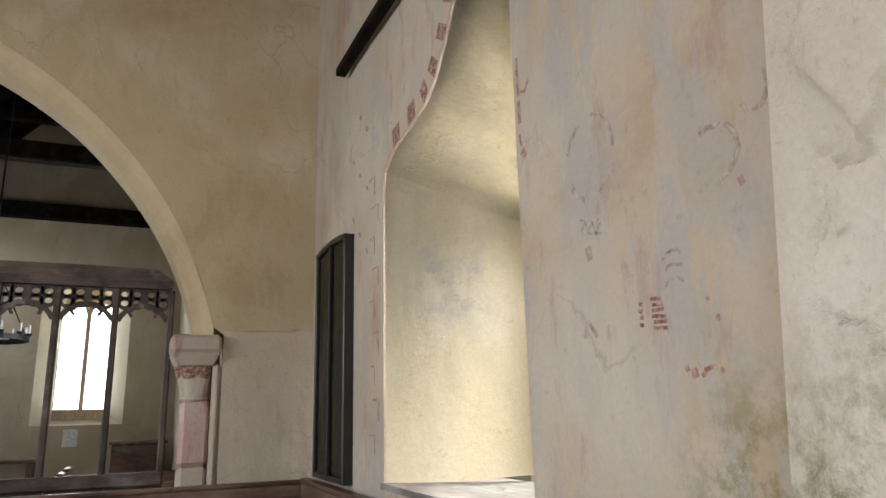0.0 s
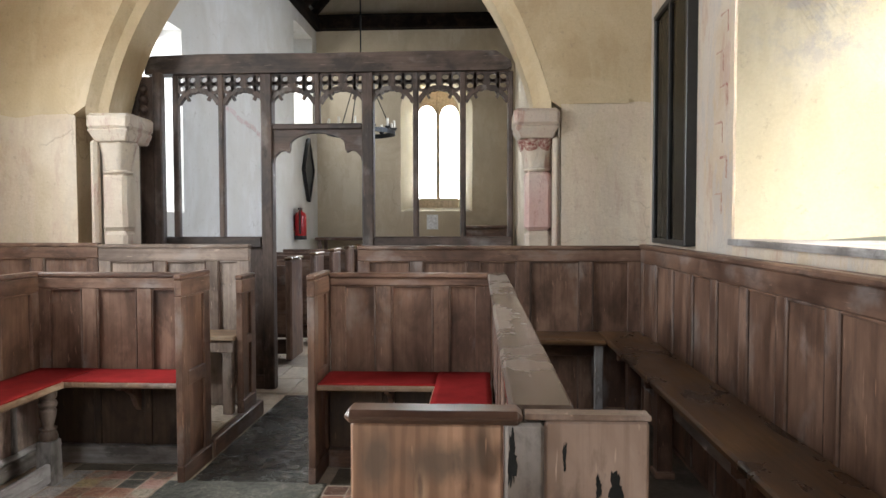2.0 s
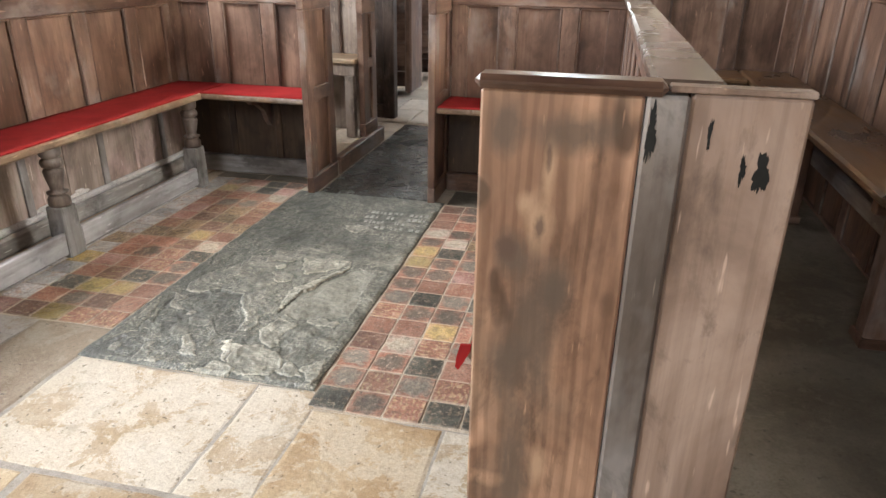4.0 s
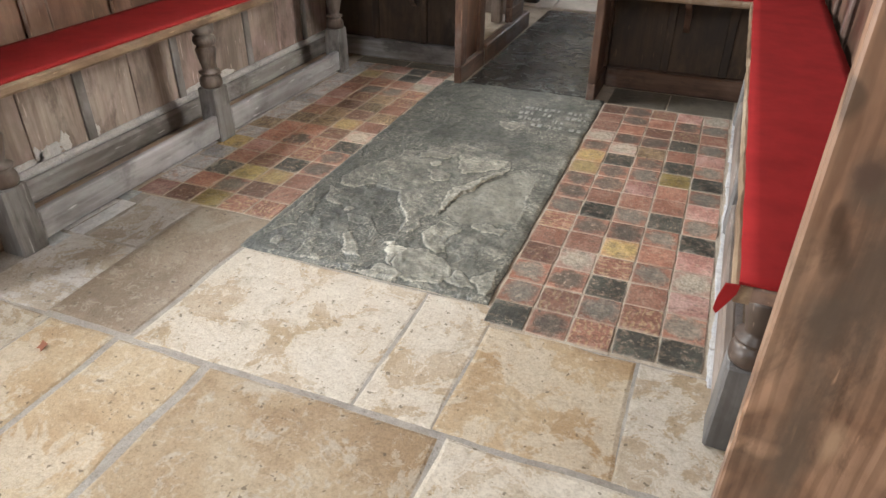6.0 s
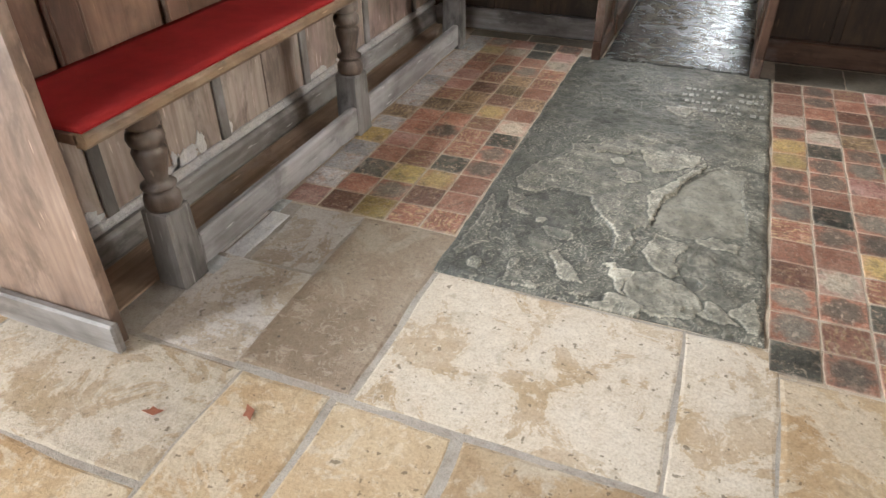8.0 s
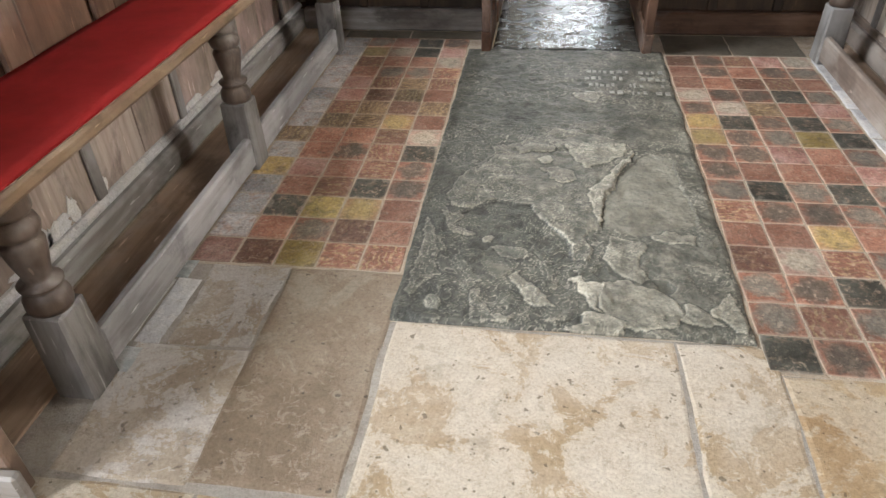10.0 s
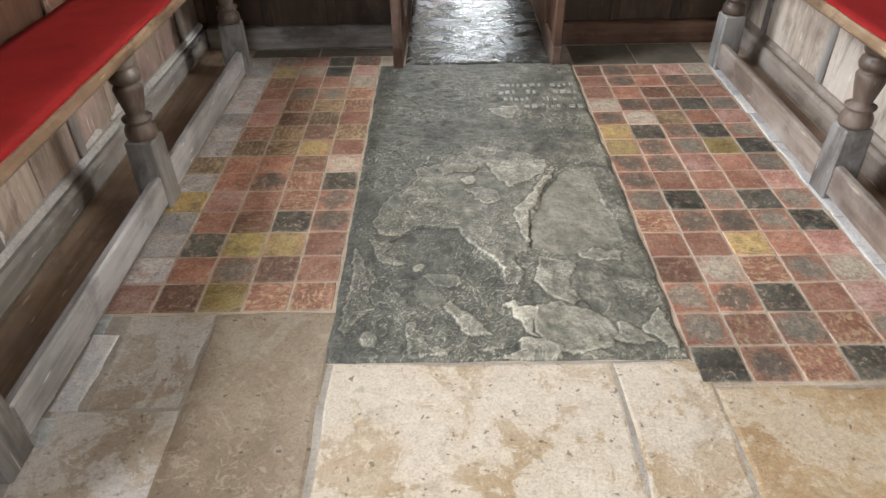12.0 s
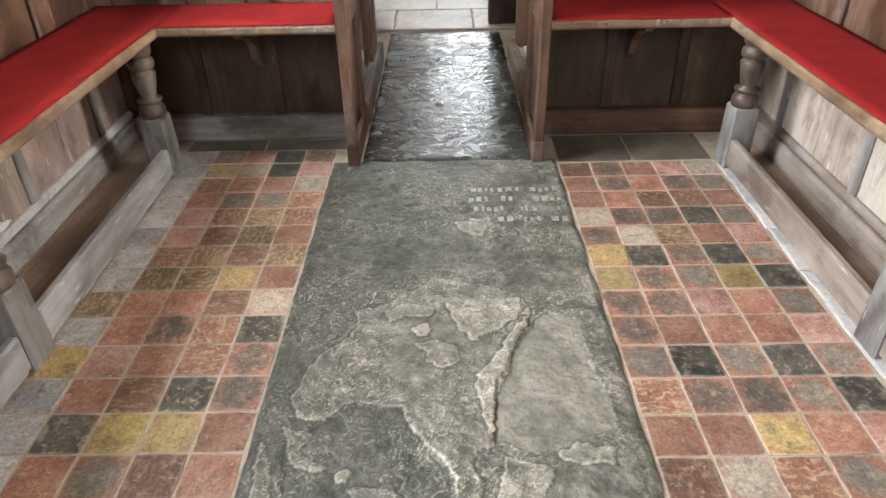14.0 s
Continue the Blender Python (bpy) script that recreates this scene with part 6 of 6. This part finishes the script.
FLAKES.append((0.004, 0.66, 0.04, ((0.31, 0.78), (0.35, 0.80), (0.37, 0.78), (0.36, 0.76), (0.33, 0.76))))  # small pale chip
FLAKES.append((0.003, 0.45, 0.06, ((0.33, 0.73), (0.38, 0.75), (0.43, 0.71), (0.44, 0.67), (0.41, 0.64), (0.36, 0.65), (0.36, 0.69))))  # hanging lobe
FLAKES.append((0.003, 0.3, 0.1, ((0.06, 0.47), (0.09, 0.45), (0.11, 0.47), (0.12, 0.43), (0.10, 0.40), (0.13, 0.38), (0.16, 0.36), (0.14, 0.35), (0.10, 0.36), (0.08, 0.40))))  # left scallop
FLAKES.append((0.003, 0.48, 0.05, ((0.18, 0.34), (0.20, 0.36), (0.22, 0.35), (0.21, 0.32), (0.18, 0.32))))  # oval chip
FLAKES.append((0.002, 0.3, 0.08, ((0.21, 0.31), (0.26, 0.32), (0.30, 0.30), (0.31, 0.26), (0.28, 0.25), (0.24, 0.26))))  # low shelf
FLAKES.append((0.003, 0.52, 0.08, ((0.26, 0.18), (0.28, 0.20), (0.30, 0.17), (0.33, 0.14), (0.36, 0.11), (0.37, 0.08), (0.35, 0.07), (0.31, 0.08), (0.29, 0.12), (0.28, 0.15))))  # speckled tongue
FLAKES.append((0.003, 0.8, 0.1, ((0.40, 0.19), (0.44, 0.20), (0.45, 0.17), (0.50, 0.17), (0.48, 0.12), (0.48, 0.08), (0.49, 0.06), (0.46, 0.08), (0.45, 0.12), (0.43, 0.13), (0.43, 0.17))))  # white patch
FLAKES.append((0.003, 0.46, 0.08, ((0.49, 0.18), (0.55, 0.20), (0.57, 0.17), (0.62, 0.16), (0.66, 0.12), (0.67, 0.08), (0.65, 0.03), (0.56, 0.01), (0.52, 0.02), (0.49, 0.06), (0.48, 0.11))))  # wide right flake
FLAKES.append((0.003, 0.43, 0.06, ((0.52, 0.38), (0.59, 0.36), (0.62, 0.34), (0.61, 0.31), (0.59, 0.29), (0.59, 0.25), (0.61, 0.20), (0.58, 0.18), (0.54, 0.21), (0.50, 0.27))))  # upper right flake
FLAKES.append((0.003, 0.44, 0.05, ((0.63, 0.39), (0.68, 0.42), (0.71, 0.40), (0.75, 0.40), (0.74, 0.36), (0.68, 0.36), (0.64, 0.37))))  # right ledge
FLAKES.append((-0.003, 0.16, 0.06, ((0.61, 0.20), (0.64, 0.21), (0.67, 0.18), (0.65, 0.15), (0.62, 0.16))))  # dark notch
FLAKES.append((0.003, 0.42, 0.06, ((0.79, 0.17), (0.80, 0.13), (0.81, 0.07), (0.80, 0.02), (0.77, 0.02), (0.76, 0.06), (0.73, 0.08), (0.76, 0.13))))  # corner flake
FLAKES.append((0.0025, 0.4, 0.06, ((0.68, 0.13), (0.73, 0.08), (0.76, 0.04), (0.71, 0.04), (0.66, 0.06))))  # edge flake
FLAKES.append((0.003, 0.56, 0.06, ((0.40, 0.02), (0.45, 0.06), (0.49, 0.06), (0.54, 0.03), (0.54, 0.00), (0.47, -0.01), (0.41, 0.00))))  # near edge flake
FLAKES.append((-0.003, 0.12, 0.05, ((0.32, 0.01), (0.37, 0.02), (0.42, 0.04), (0.46, 0.06), (0.43, 0.02), (0.38, 0.00), (0.33, -0.00))))  # dark split
FLAKES.append((0.003, 0.32, 0.06, ((0.07, 0.09), (0.10, 0.10), (0.11, 0.07), (0.10, 0.04), (0.07, 0.04), (0.06, 0.07))))  # near left flake
FLAKES.append((0.002, 0.24, 0.08, ((0.18, 0.12), (0.20, 0.13), (0.20, 0.09), (0.22, 0.06), (0.24, 0.03), (0.28, 0.04), (0.27, 0.01), (0.18, 0.01), (0.17, 0.07))))  # near shelf
FLAKES.append((0.0025, 0.26, 0.08, ((0.01, 0.43), (0.04, 0.38), (0.07, 0.28), (0.08, 0.19), (0.05, 0.11), (0.03, 0.07), (0.01, 0.09), (0.02, 0.19), (0.02, 0.33))))  # left border plates
FLAKES.append((0.003, 0.44, 0.05, ((0.43, 1.30), (0.53, 1.33), (0.56, 1.30), (0.52, 1.22), (0.47, 1.24))))  # high flake


def fbm(x, y, z, octaves=4, rough=0.8):
    return noise.fractal(Vector((x, y, z)), rough, 2.0, octaves)


def inside_by(x, y, outline):
    """Distance from the outline, positive inside it."""
    best, inside = 9.0, False
    for (ax, ay), (bx, by) in zip(outline, outline[1:] + outline[:1]):
        ex, ey = bx - ax, by - ay
        s = min(max(((x - ax) * ex + (y - ay) * ey) / (ex * ex + ey * ey), 0), 1)
        best = min(best, (x - ax - s * ex) ** 2 + (y - ay - s * ey) ** 2)
        if (ay > y) != (by > y) and x < ax + (y - ay) / ey * ex:
            inside = not inside
    return best ** 0.5 if inside else -best ** 0.5


REACH = [(min(p[0] for p in f[3]) - 0.05, max(p[0] for p in f[3]) + 0.05, min(p[1] for p in f[3]) - 0.05, max(p[1] for p in f[3]) + 0.05) for f in FLAKES]


def ledger_big(x, y):
    """Height in metres and tone of the flaked face of the big stone."""
    wx = x + 0.012 * fbm(x * 14, y * 14, 1.0, 2, 1.0) + 0.006 * fbm(x * 48, y * 48, 4.0, 2, 1.0)
    wy = y + 0.012 * fbm(x * 14, y * 14, 7.0, 2, 1.0) + 0.006 * fbm(x * 48, y * 48, 8.0, 2, 1.0)
    grit = fbm(x * 55, y * 55, 3.0, 3, 0.7)
    cloud = fbm(x * 6, y * 6, 9.0)
    mottle = fbm(x * 22, y * 22, 15.0)
    # tone climbs with x: shade over the north side painted into the stone
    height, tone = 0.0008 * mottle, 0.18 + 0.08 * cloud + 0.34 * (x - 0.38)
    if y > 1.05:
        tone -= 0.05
        height += 0.0012 * fbm(x * 16, y * 34, 41.0)
    quiet = 1.0
    for (lift, shade, uneven, outline), (a, b, c, d) in zip(FLAKES, REACH):
        if not (a < wx < b and c < wy < d):
            continue
        k = inside_by(wx, wy, outline)
        if k > 0:
            step = min(1.0, k / 0.004)
            height += lift * step
            # flakes get the same painted brightening toward the lit south side
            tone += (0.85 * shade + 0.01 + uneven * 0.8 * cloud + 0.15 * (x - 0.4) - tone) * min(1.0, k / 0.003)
            quiet = 0.3 if uneven < 0.035 else 1.0
            # lit edge and shadow along each flake's outline, painted into the tone
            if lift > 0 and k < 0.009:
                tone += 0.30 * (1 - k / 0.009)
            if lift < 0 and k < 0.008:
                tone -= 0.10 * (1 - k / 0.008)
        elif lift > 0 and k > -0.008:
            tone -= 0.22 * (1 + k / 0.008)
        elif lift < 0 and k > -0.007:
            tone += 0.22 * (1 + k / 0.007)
    # thin scalloped scales; pale lit lips and shadowed feet, coming and going, painted into tone
    n = fbm(wx * 12, wy * 12, 12.0, 3, 0.85)
    show = min(1.0, max(0.0, 0.72 + 1.2 * fbm(x * 4, y * 4, 33.0, 2)))
    thin = 0.0
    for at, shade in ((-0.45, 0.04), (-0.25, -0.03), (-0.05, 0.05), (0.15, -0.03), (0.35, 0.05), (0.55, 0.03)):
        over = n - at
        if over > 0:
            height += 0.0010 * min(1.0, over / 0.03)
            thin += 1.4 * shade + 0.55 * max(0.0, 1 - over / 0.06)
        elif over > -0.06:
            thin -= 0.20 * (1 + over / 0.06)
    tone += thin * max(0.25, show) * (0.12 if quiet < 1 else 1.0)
    return height + 0.0009 * grit * quiet, tone + (0.11 * grit + 0.15 * mottle) * quiet


def ledger_small(x, y):
    n = fbm(x * 5, y * 9, 31.0)
    return 0.0009 * n + 0.0004 * fbm(x * 18, y * 34, 5.0), 0.3 + 0.3 * n


def ledger(name, x0, x1, y0, y1, nx, ny, z, face, mat, label):
    """A ledger stone: a fine sheet over the given face, with sides."""
    me = bpy.data.meshes.new(name)
    verts, layer_shade = [], []
    for j, y in enumerate(np.linspace(y0, y1, ny).tolist()):
        for i, x in enumerate(np.linspace(x0, x1, nx).tolist()):
            h, tone = face(x, y)
            edge = min(x - x0, x1 - x, y - y0, y1 - y)
            if edge < 0.014:
                h -= (0.014 - edge) * 0.4
            jig = 0.005 * noise.noise(Vector((x * 9, y * 9, 2)))
            verts.append((x + (jig if i in (0, nx - 1) else 0), y + (jig if j in (0, ny - 1) else 0), z + h))
            layer_shade.append(min(max(tone, 0), 1))
    faces = [(j * nx + i, j * nx + i + 1, (j + 1) * nx + i + 1, (j + 1) * nx + i) for j in range(ny - 1) for i in range(nx - 1)]
    rim = [k for k in range(nx)] + [j * nx + nx - 1 for j in range(1, ny)] + [(ny - 1) * nx + i for i in range(nx - 2, -1, -1)] + [j * nx for j in range(ny - 2, 0, -1)]
    base = len(verts)
    for k in rim:
        vx, vy, _ = verts[k]
        verts.append((vx, vy, z - 0.02))
        layer_shade.append(0.1)
    for a in range(len(rim)):
        b = (a + 1) % len(rim)
        faces.append((rim[b], rim[a], base + a, base + b))
    me.from_pydata(verts, [], faces)
    att = me.attributes.new("layer_shade", "FLOAT", "POINT")
    att.data.foreach_set("value", layer_shade)
    me.polygons.foreach_set("use_smooth", [True] * len(faces))
    me.materials.append(mat)
    return tagged(new(name, me), label, "gravestone")


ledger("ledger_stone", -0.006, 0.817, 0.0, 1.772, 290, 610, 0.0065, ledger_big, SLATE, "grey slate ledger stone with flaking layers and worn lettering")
ledger("ledger_stone", 0.100, 0.740, 1.776, 3.52, 90, 260, 0.0045, ledger_small, WET_SLATE, "dark polished ledger stone shining with reflected daylight")


def slab_piece(name, x0, x1, y0, y1, mat, seed, top=0.004, label=""):
    """A floor stone with an uneven outline and softened arrises."""
    bm = bmesh.new()
    ring, n = [], 11
    for k in range(4 * n):
        s, f = divmod(k, n)
        f /= n
        u, v = ((f, 0), (1, f), (1 - f, 1), (0, 1 - f))[s]
        x, y = x0 + (x1 - x0) * u, y0 + (y1 - y0) * v
        r = 0.008 * noise.noise_vector(Vector((x * 6, y * 6, seed))) + 0.004 * noise.noise_vector(Vector((x * 24, y * 24, seed)))
        ring.append((x + r.x, y + r.y))
    cx, cy = (x0 + x1) / 2, (y0 + y1) / 2
    low = [bm.verts.new((x, y, -0.02)) for x, y in ring]
    mid = [bm.verts.new((x, y, top - 0.0022)) for x, y in ring]
    inner = []
    for x, y in ring:
        d = Vector((cx - x, cy - y)).normalized() * 0.011
        inner.append(bm.verts.new((x + d.x, y + d.y, top)))
    m = len(ring)
    for a, b in ((low, mid), (mid, inner)):
        for k in range(m):
            bm.faces.new((a[k], a[(k + 1) % m], b[(k + 1) % m], b[k]))
    bm.faces.new(inner)
    return part(name, bm, mat, floor, label)


FLAGS = [
    (-0.50, -0.305, -0.125, 0.165, FLAG_GREY), (-0.565, -0.30, -0.475, -0.14, FLAG_GREY), (-0.287, -0.012, -0.465, 0.165, FLAG_SHADED),
    (0.012, 0.637, -0.478, -0.012, FLAG_PALE), (0.652, 0.838, -0.478, -0.014, FLAG_PALE), (0.858, 1.228, -0.478, -0.094, FLAG),
    (1.243, 1.66, -0.478, -0.094, FLAG_PALE), (-0.90, -0.275, -0.81, -0.50, FLAG_PALE), (-0.255, -0.045, -1.10, -0.505, FLAG),
    (-0.015, 0.238, -1.05, -0.505, FLAG), (0.272, 0.865, -1.12, -0.505, FLAG), (0.888, 1.50, -1.02, -0.505, FLAG_PALE),
    (1.52, 2.08, -1.1, -0.505, FLAG), (-0.90, -0.275, -1.25, -0.835, FLAG), (-1.5, -0.92, -1.2, -0.53, FLAG),
    (-0.255, 0.26, -1.75, -1.13, FLAG_PALE), (0.285, 0.86, -1.75, -1.15, FLAG), (0.888, 1.5, -1.75, -1.05, FLAG), (1.52, 2.08, -1.75, -1.13, FLAG),
    (-0.90, -0.275, -1.75, -1.28, FLAG_GREY), (-1.5, -0.92, -1.75, -1.22, FLAG),
]
for k, (x0, x1, y0, y1, mat) in enumerate(FLAGS):
    slab_piece("flagstone", x0 - 0.007, x1 + 0.007, y0 - 0.007, y1 + 0.007, mat, k * 1.7, 0.0006 + 0.0012 * ((k * 7) % 3) / 2)
# the paving goes on over the west end of the nave
lay = random.Random(17)
y = -1.765
while y > WEST + 0.3:
    deep = lay.uniform(0.42, 0.6)
    x = NORTH + 0.01
    while x < SOUTH - 0.3:
        wide = min(lay.uniform(0.45, 0.8), SOUTH - 0.11 - x)
        slab_piece("flagstone", x + 0.006, x + wide - 0.006, max(y - deep, WEST) + 0.012, y, lay.choice((FLAG, FLAG, FLAG_PALE, FLAG_GREY)), lay.uniform(60, 90), 0.0012)
        x += wide
    y -= deep
# chalky strips and small stones along the foot rails
x = -0.60
strip = [(-0.635, -0.545, -0.225, -0.145, "g"), (-0.575, -0.515, -0.13, 0.10, "w"), (-0.65, -0.555, 0.105, 0.175, "g")]
for k, (x0, x1, y0, y1, code) in enumerate(strip):
    slab_piece("small_tile", x0, x1, y0, y1, CHALK if code == "w" else BLUE_STONE, 50 + k, 0.003)
y = -0.12
k = 0
while y < 1.74:
    w = 0.16 + 0.07 * ((k * 5) % 3)
    y1 = min(y + w, 1.745)
    if y > 0.17:
        slab_piece("edge_stone", -0.675, -0.592, y, y1 - 0.006, CHALK, 70 + k, 0.003)
    slab_piece("edge_stone", 1.402, 1.475, y, y1 - 0.006, CHALK, 90 + k, 0.002)
    y = y1
    k += 1
slab_piece("edge_stone", -0.70, -0.585, -0.13, 0.10, CHALK, 66, 0.002)
for x0, x1 in ((-0.60, -0.30), (-0.292, 0.045), (0.83, 1.10), (1.108, 1.40)):
    slab_piece("edge_stone", x0, x1, 1.758 if x0 > 0.4 else 1.906, 2.0, EARTH, 40 + x0, 0.001)

# tiles, row by row from the near edge; one letter a tile
RIGHT = ["kdpkk", "gpgpg", "gdkrn", "mwpgw", "rryrn", "pddgk", "gkgkg", "drrrn", "ddnrg", "ydgok", "ykdkg", "dwbrn", "wddkg", "rrmpr", "rdrdg", "mdpnw"]
LEFT = ["ppomn", "rmgrc", "ryvkc", "dkprc", "dprno", "kpdrc", "wprrb", "rybbc", "bmbpc", "rbmnc", "pbpnc", "pggrc", "wrrpc", "nkwyc", "dkngc"]
tile_meshes = {}


def tile(x, y, size, code, k):
    """One worn tile; alike tiles share a few shapes of mesh."""
    shape = k % 5
    key = (code, shape, round(size, 4))
    if key not in tile_meshes:
        bm = bmesh.new()
        h = size / 2 - 0.0018
        rnd = random.Random(shape * 31 + 7)
        low, mid, top = [], [], []
        for u, v in ((-1, -1), (0, -1.0), (1, -1), (1.0, 0), (1, 1), (0, 1.0), (-1, 1), (-1.0, 0)):
            corner = 0.965 if abs(u) == 1 and abs(v) == 1 else 1.0
            a, b = u * h * corner + rnd.uniform(-0.0018, 0.0018), v * h * corner + rnd.uniform(-0.0018, 0.0018)
            low.append(bm.verts.new((a, b, -0.016)))
            mid.append(bm.verts.new((a, b, -0.0005)))
            top.append(bm.verts.new((a * 0.972, b * 0.972, 0.0016)))
        for p, q in ((low, mid), (mid, top)):
            for i in range(8):
                bm.faces.new((p[i], p[(i + 1) % 8], q[(i + 1) % 8], q[i]))
        bm.faces.new(top)
        tile_meshes[key] = mesh_from("floor_tile", bm, TILES[code])
    ob = new("floor_tile", tile_meshes[key])
    ob.parent = floor
    tilt = random.Random(k)
    ob.matrix_local = pose(x, y, tilt.uniform(-0.0015, 0.0015), tilt.uniform(-0.7, 0.7), tilt.uniform(-0.7, 0.7), (k * 7 % 4) * 90 + tilt.uniform(-0.8, 0.8))


PR, PL = 0.1137, 0.1145
for j, row in enumerate(RIGHT):
    for i, code in enumerate(row):
        tile(0.824 + PR * (i + 0.5), -0.076 + PR * (j + 0.5), PR, code, j * 11 + i * 3)
for j, row in enumerate(LEFT):
    for i, code in enumerate(row):
        tile(-0.012 - PL * (i + 0.5), 0.179 + PL * (j + 0.5), PL, code, 300 + j * 7 + i * 5)

# pale paving of the chancel and stone sills beside the dark ledger
y = 3.56
k = 0
while y < 9.6:
    x = -0.6 if k % 2 else -0.85
    while x < 2.0:
        slab_piece("paver", x + 0.006, x + 0.474, y + 0.006, y + 0.474, PAVER, 120 + k + x, 0.012)
        x += 0.48
    y += 0.48
    k += 1
# raised stone floors of the pews before the screen, with timber kerbs along the middle way
for x0, x1 in ((NORTH + 0.02, 0.085), (0.755, 1.66)):
    solid("floor_platform", box(bmesh.new(), x0, x1, 2.125, 2.915, -0.01, 0.085), MORTAR, "raised pale stone floor of the pew before the screen", "floor", kind="structure")
    x, k = x0 + 0.06, 0
    while x < x1 - 0.05:
        w = min(0.42, x1 - 0.045 - x)
        for y0, y1 in ((2.13, 2.50), (2.51, 2.91)):
            bm = box(bmesh.new(), x, x + w - 0.01, y0, y1, 0.08, 0.093, 0.003)
            part("paver", bm, PAVER, floor)
        x += w
        k += 1
for x0, x1 in ((0.05, 0.098), (0.742, 0.785)):
    solid("timber_kerb", box(bmesh.new(), x0, x1, 2.13, 3.0, 0.0, 0.105, 0.006), OAK_Y, "worn dark timber kerb beside the middle way", "kerb", kind="structure")

# worn rows of lettering on the two ledger stones, no longer legible: small bars
rnd = random.Random(12)


def lettering(name, x0, x1, y0, rows, pitch, height, mat, z, label):
    bm = bmesh.new()
    for r in range(rows):
        x = x0 + rnd.uniform(0, 0.05)
        while x < x1:
            w = rnd.uniform(0.006, 0.022)
            if rnd.random() < 0.72:
                y = y0 + r * pitch + rnd.uniform(-0.003, 0.003)
                box(bm, x, x + w, y, y + height * rnd.uniform(0.6, 1.0), z - 0.004, z)
            x += w + rnd.uniform(0.006, 0.016)
    return tagged(solid(name, bm, mat, label, "lettering"), kind="stuff")


lettering("worn_lettering", 0.46, 0.79, 1.31, 4, 0.066, 0.032, LETTER, 0.0128, "rows of worn pale lettering cut in the ledger stone")


def carved(words):
    """Words cut in the polished stone, as flat dark letters lying on it: word, left end, row."""
    ob = thing("carved_inscription", "dark cut lettering on the polished ledger stone", "inscription")
    for text, x, row in words:
        data = bpy.data.curves.new("word", "FONT")
        data.body, data.size, data.extrude = text, 0.062, 0.0008
        temp = new("word", data)
        me = bpy.data.meshes.new_from_object(temp)
        bpy.data.objects.remove(temp)
        me.materials.append(HATCH)
        word = new("word", me)
        word.parent = ob
        word.matrix_local = pose(x, 3.262 - 0.068 * row, 0.0075)
        tagged(word, kind="stuff")
    for x, row, w in ((0.14, 0, 0.12), (0.28, 0, 0.06), (0.36, 0, 0.08), (0.43, 1, 0.20), (0.14, 2, 0.07), (0.23, 2, 0.17), (0.24, 4, 0.05), (0.53, 4, 0.11), (0.45, 5, 0.12)):
        y = 3.262 - 0.068 * row
        k = 0.0
        while k < w:
            part("letter_stroke", box(bmesh.new(), x + k, x + k + 0.006, y, y + 0.030, 0.0055, 0.0080), HATCH, ob)
            k += 0.016


carved((("the", 0.50, 0), ("Body of", 0.14, 1), ("who", 0.45, 2), ("departed this Life", 0.14, 3), ("the", 0.14, 4), ("day of", 0.31, 4), ("Anno Dom", 0.15, 5)))

# dry leaves on the flagstones
for x, y, r in ((-0.36, -0.67, 20), (-0.17, -0.60, 130)):
    bm = bmesh.new()
    pts = [(0.024, 0.002), (0.008, 0.006), (-0.004, 0.014), (-0.008, 0.005), (-0.024, 0.001), (-0.008, -0.006), (0.005, -0.011)]
    prism(bm, pts, lambda u, v, w: (u, v, w + 0.08 * abs(u)), 0.0, 0.0015)
    leaf = solid("dry_leaf", bm, RUST, "curled rust-brown dry leaf on the flagstones", "leaf", "dry leaves")
    leaf.matrix_world = pose(x, y, 0.007, 0, 0, r)
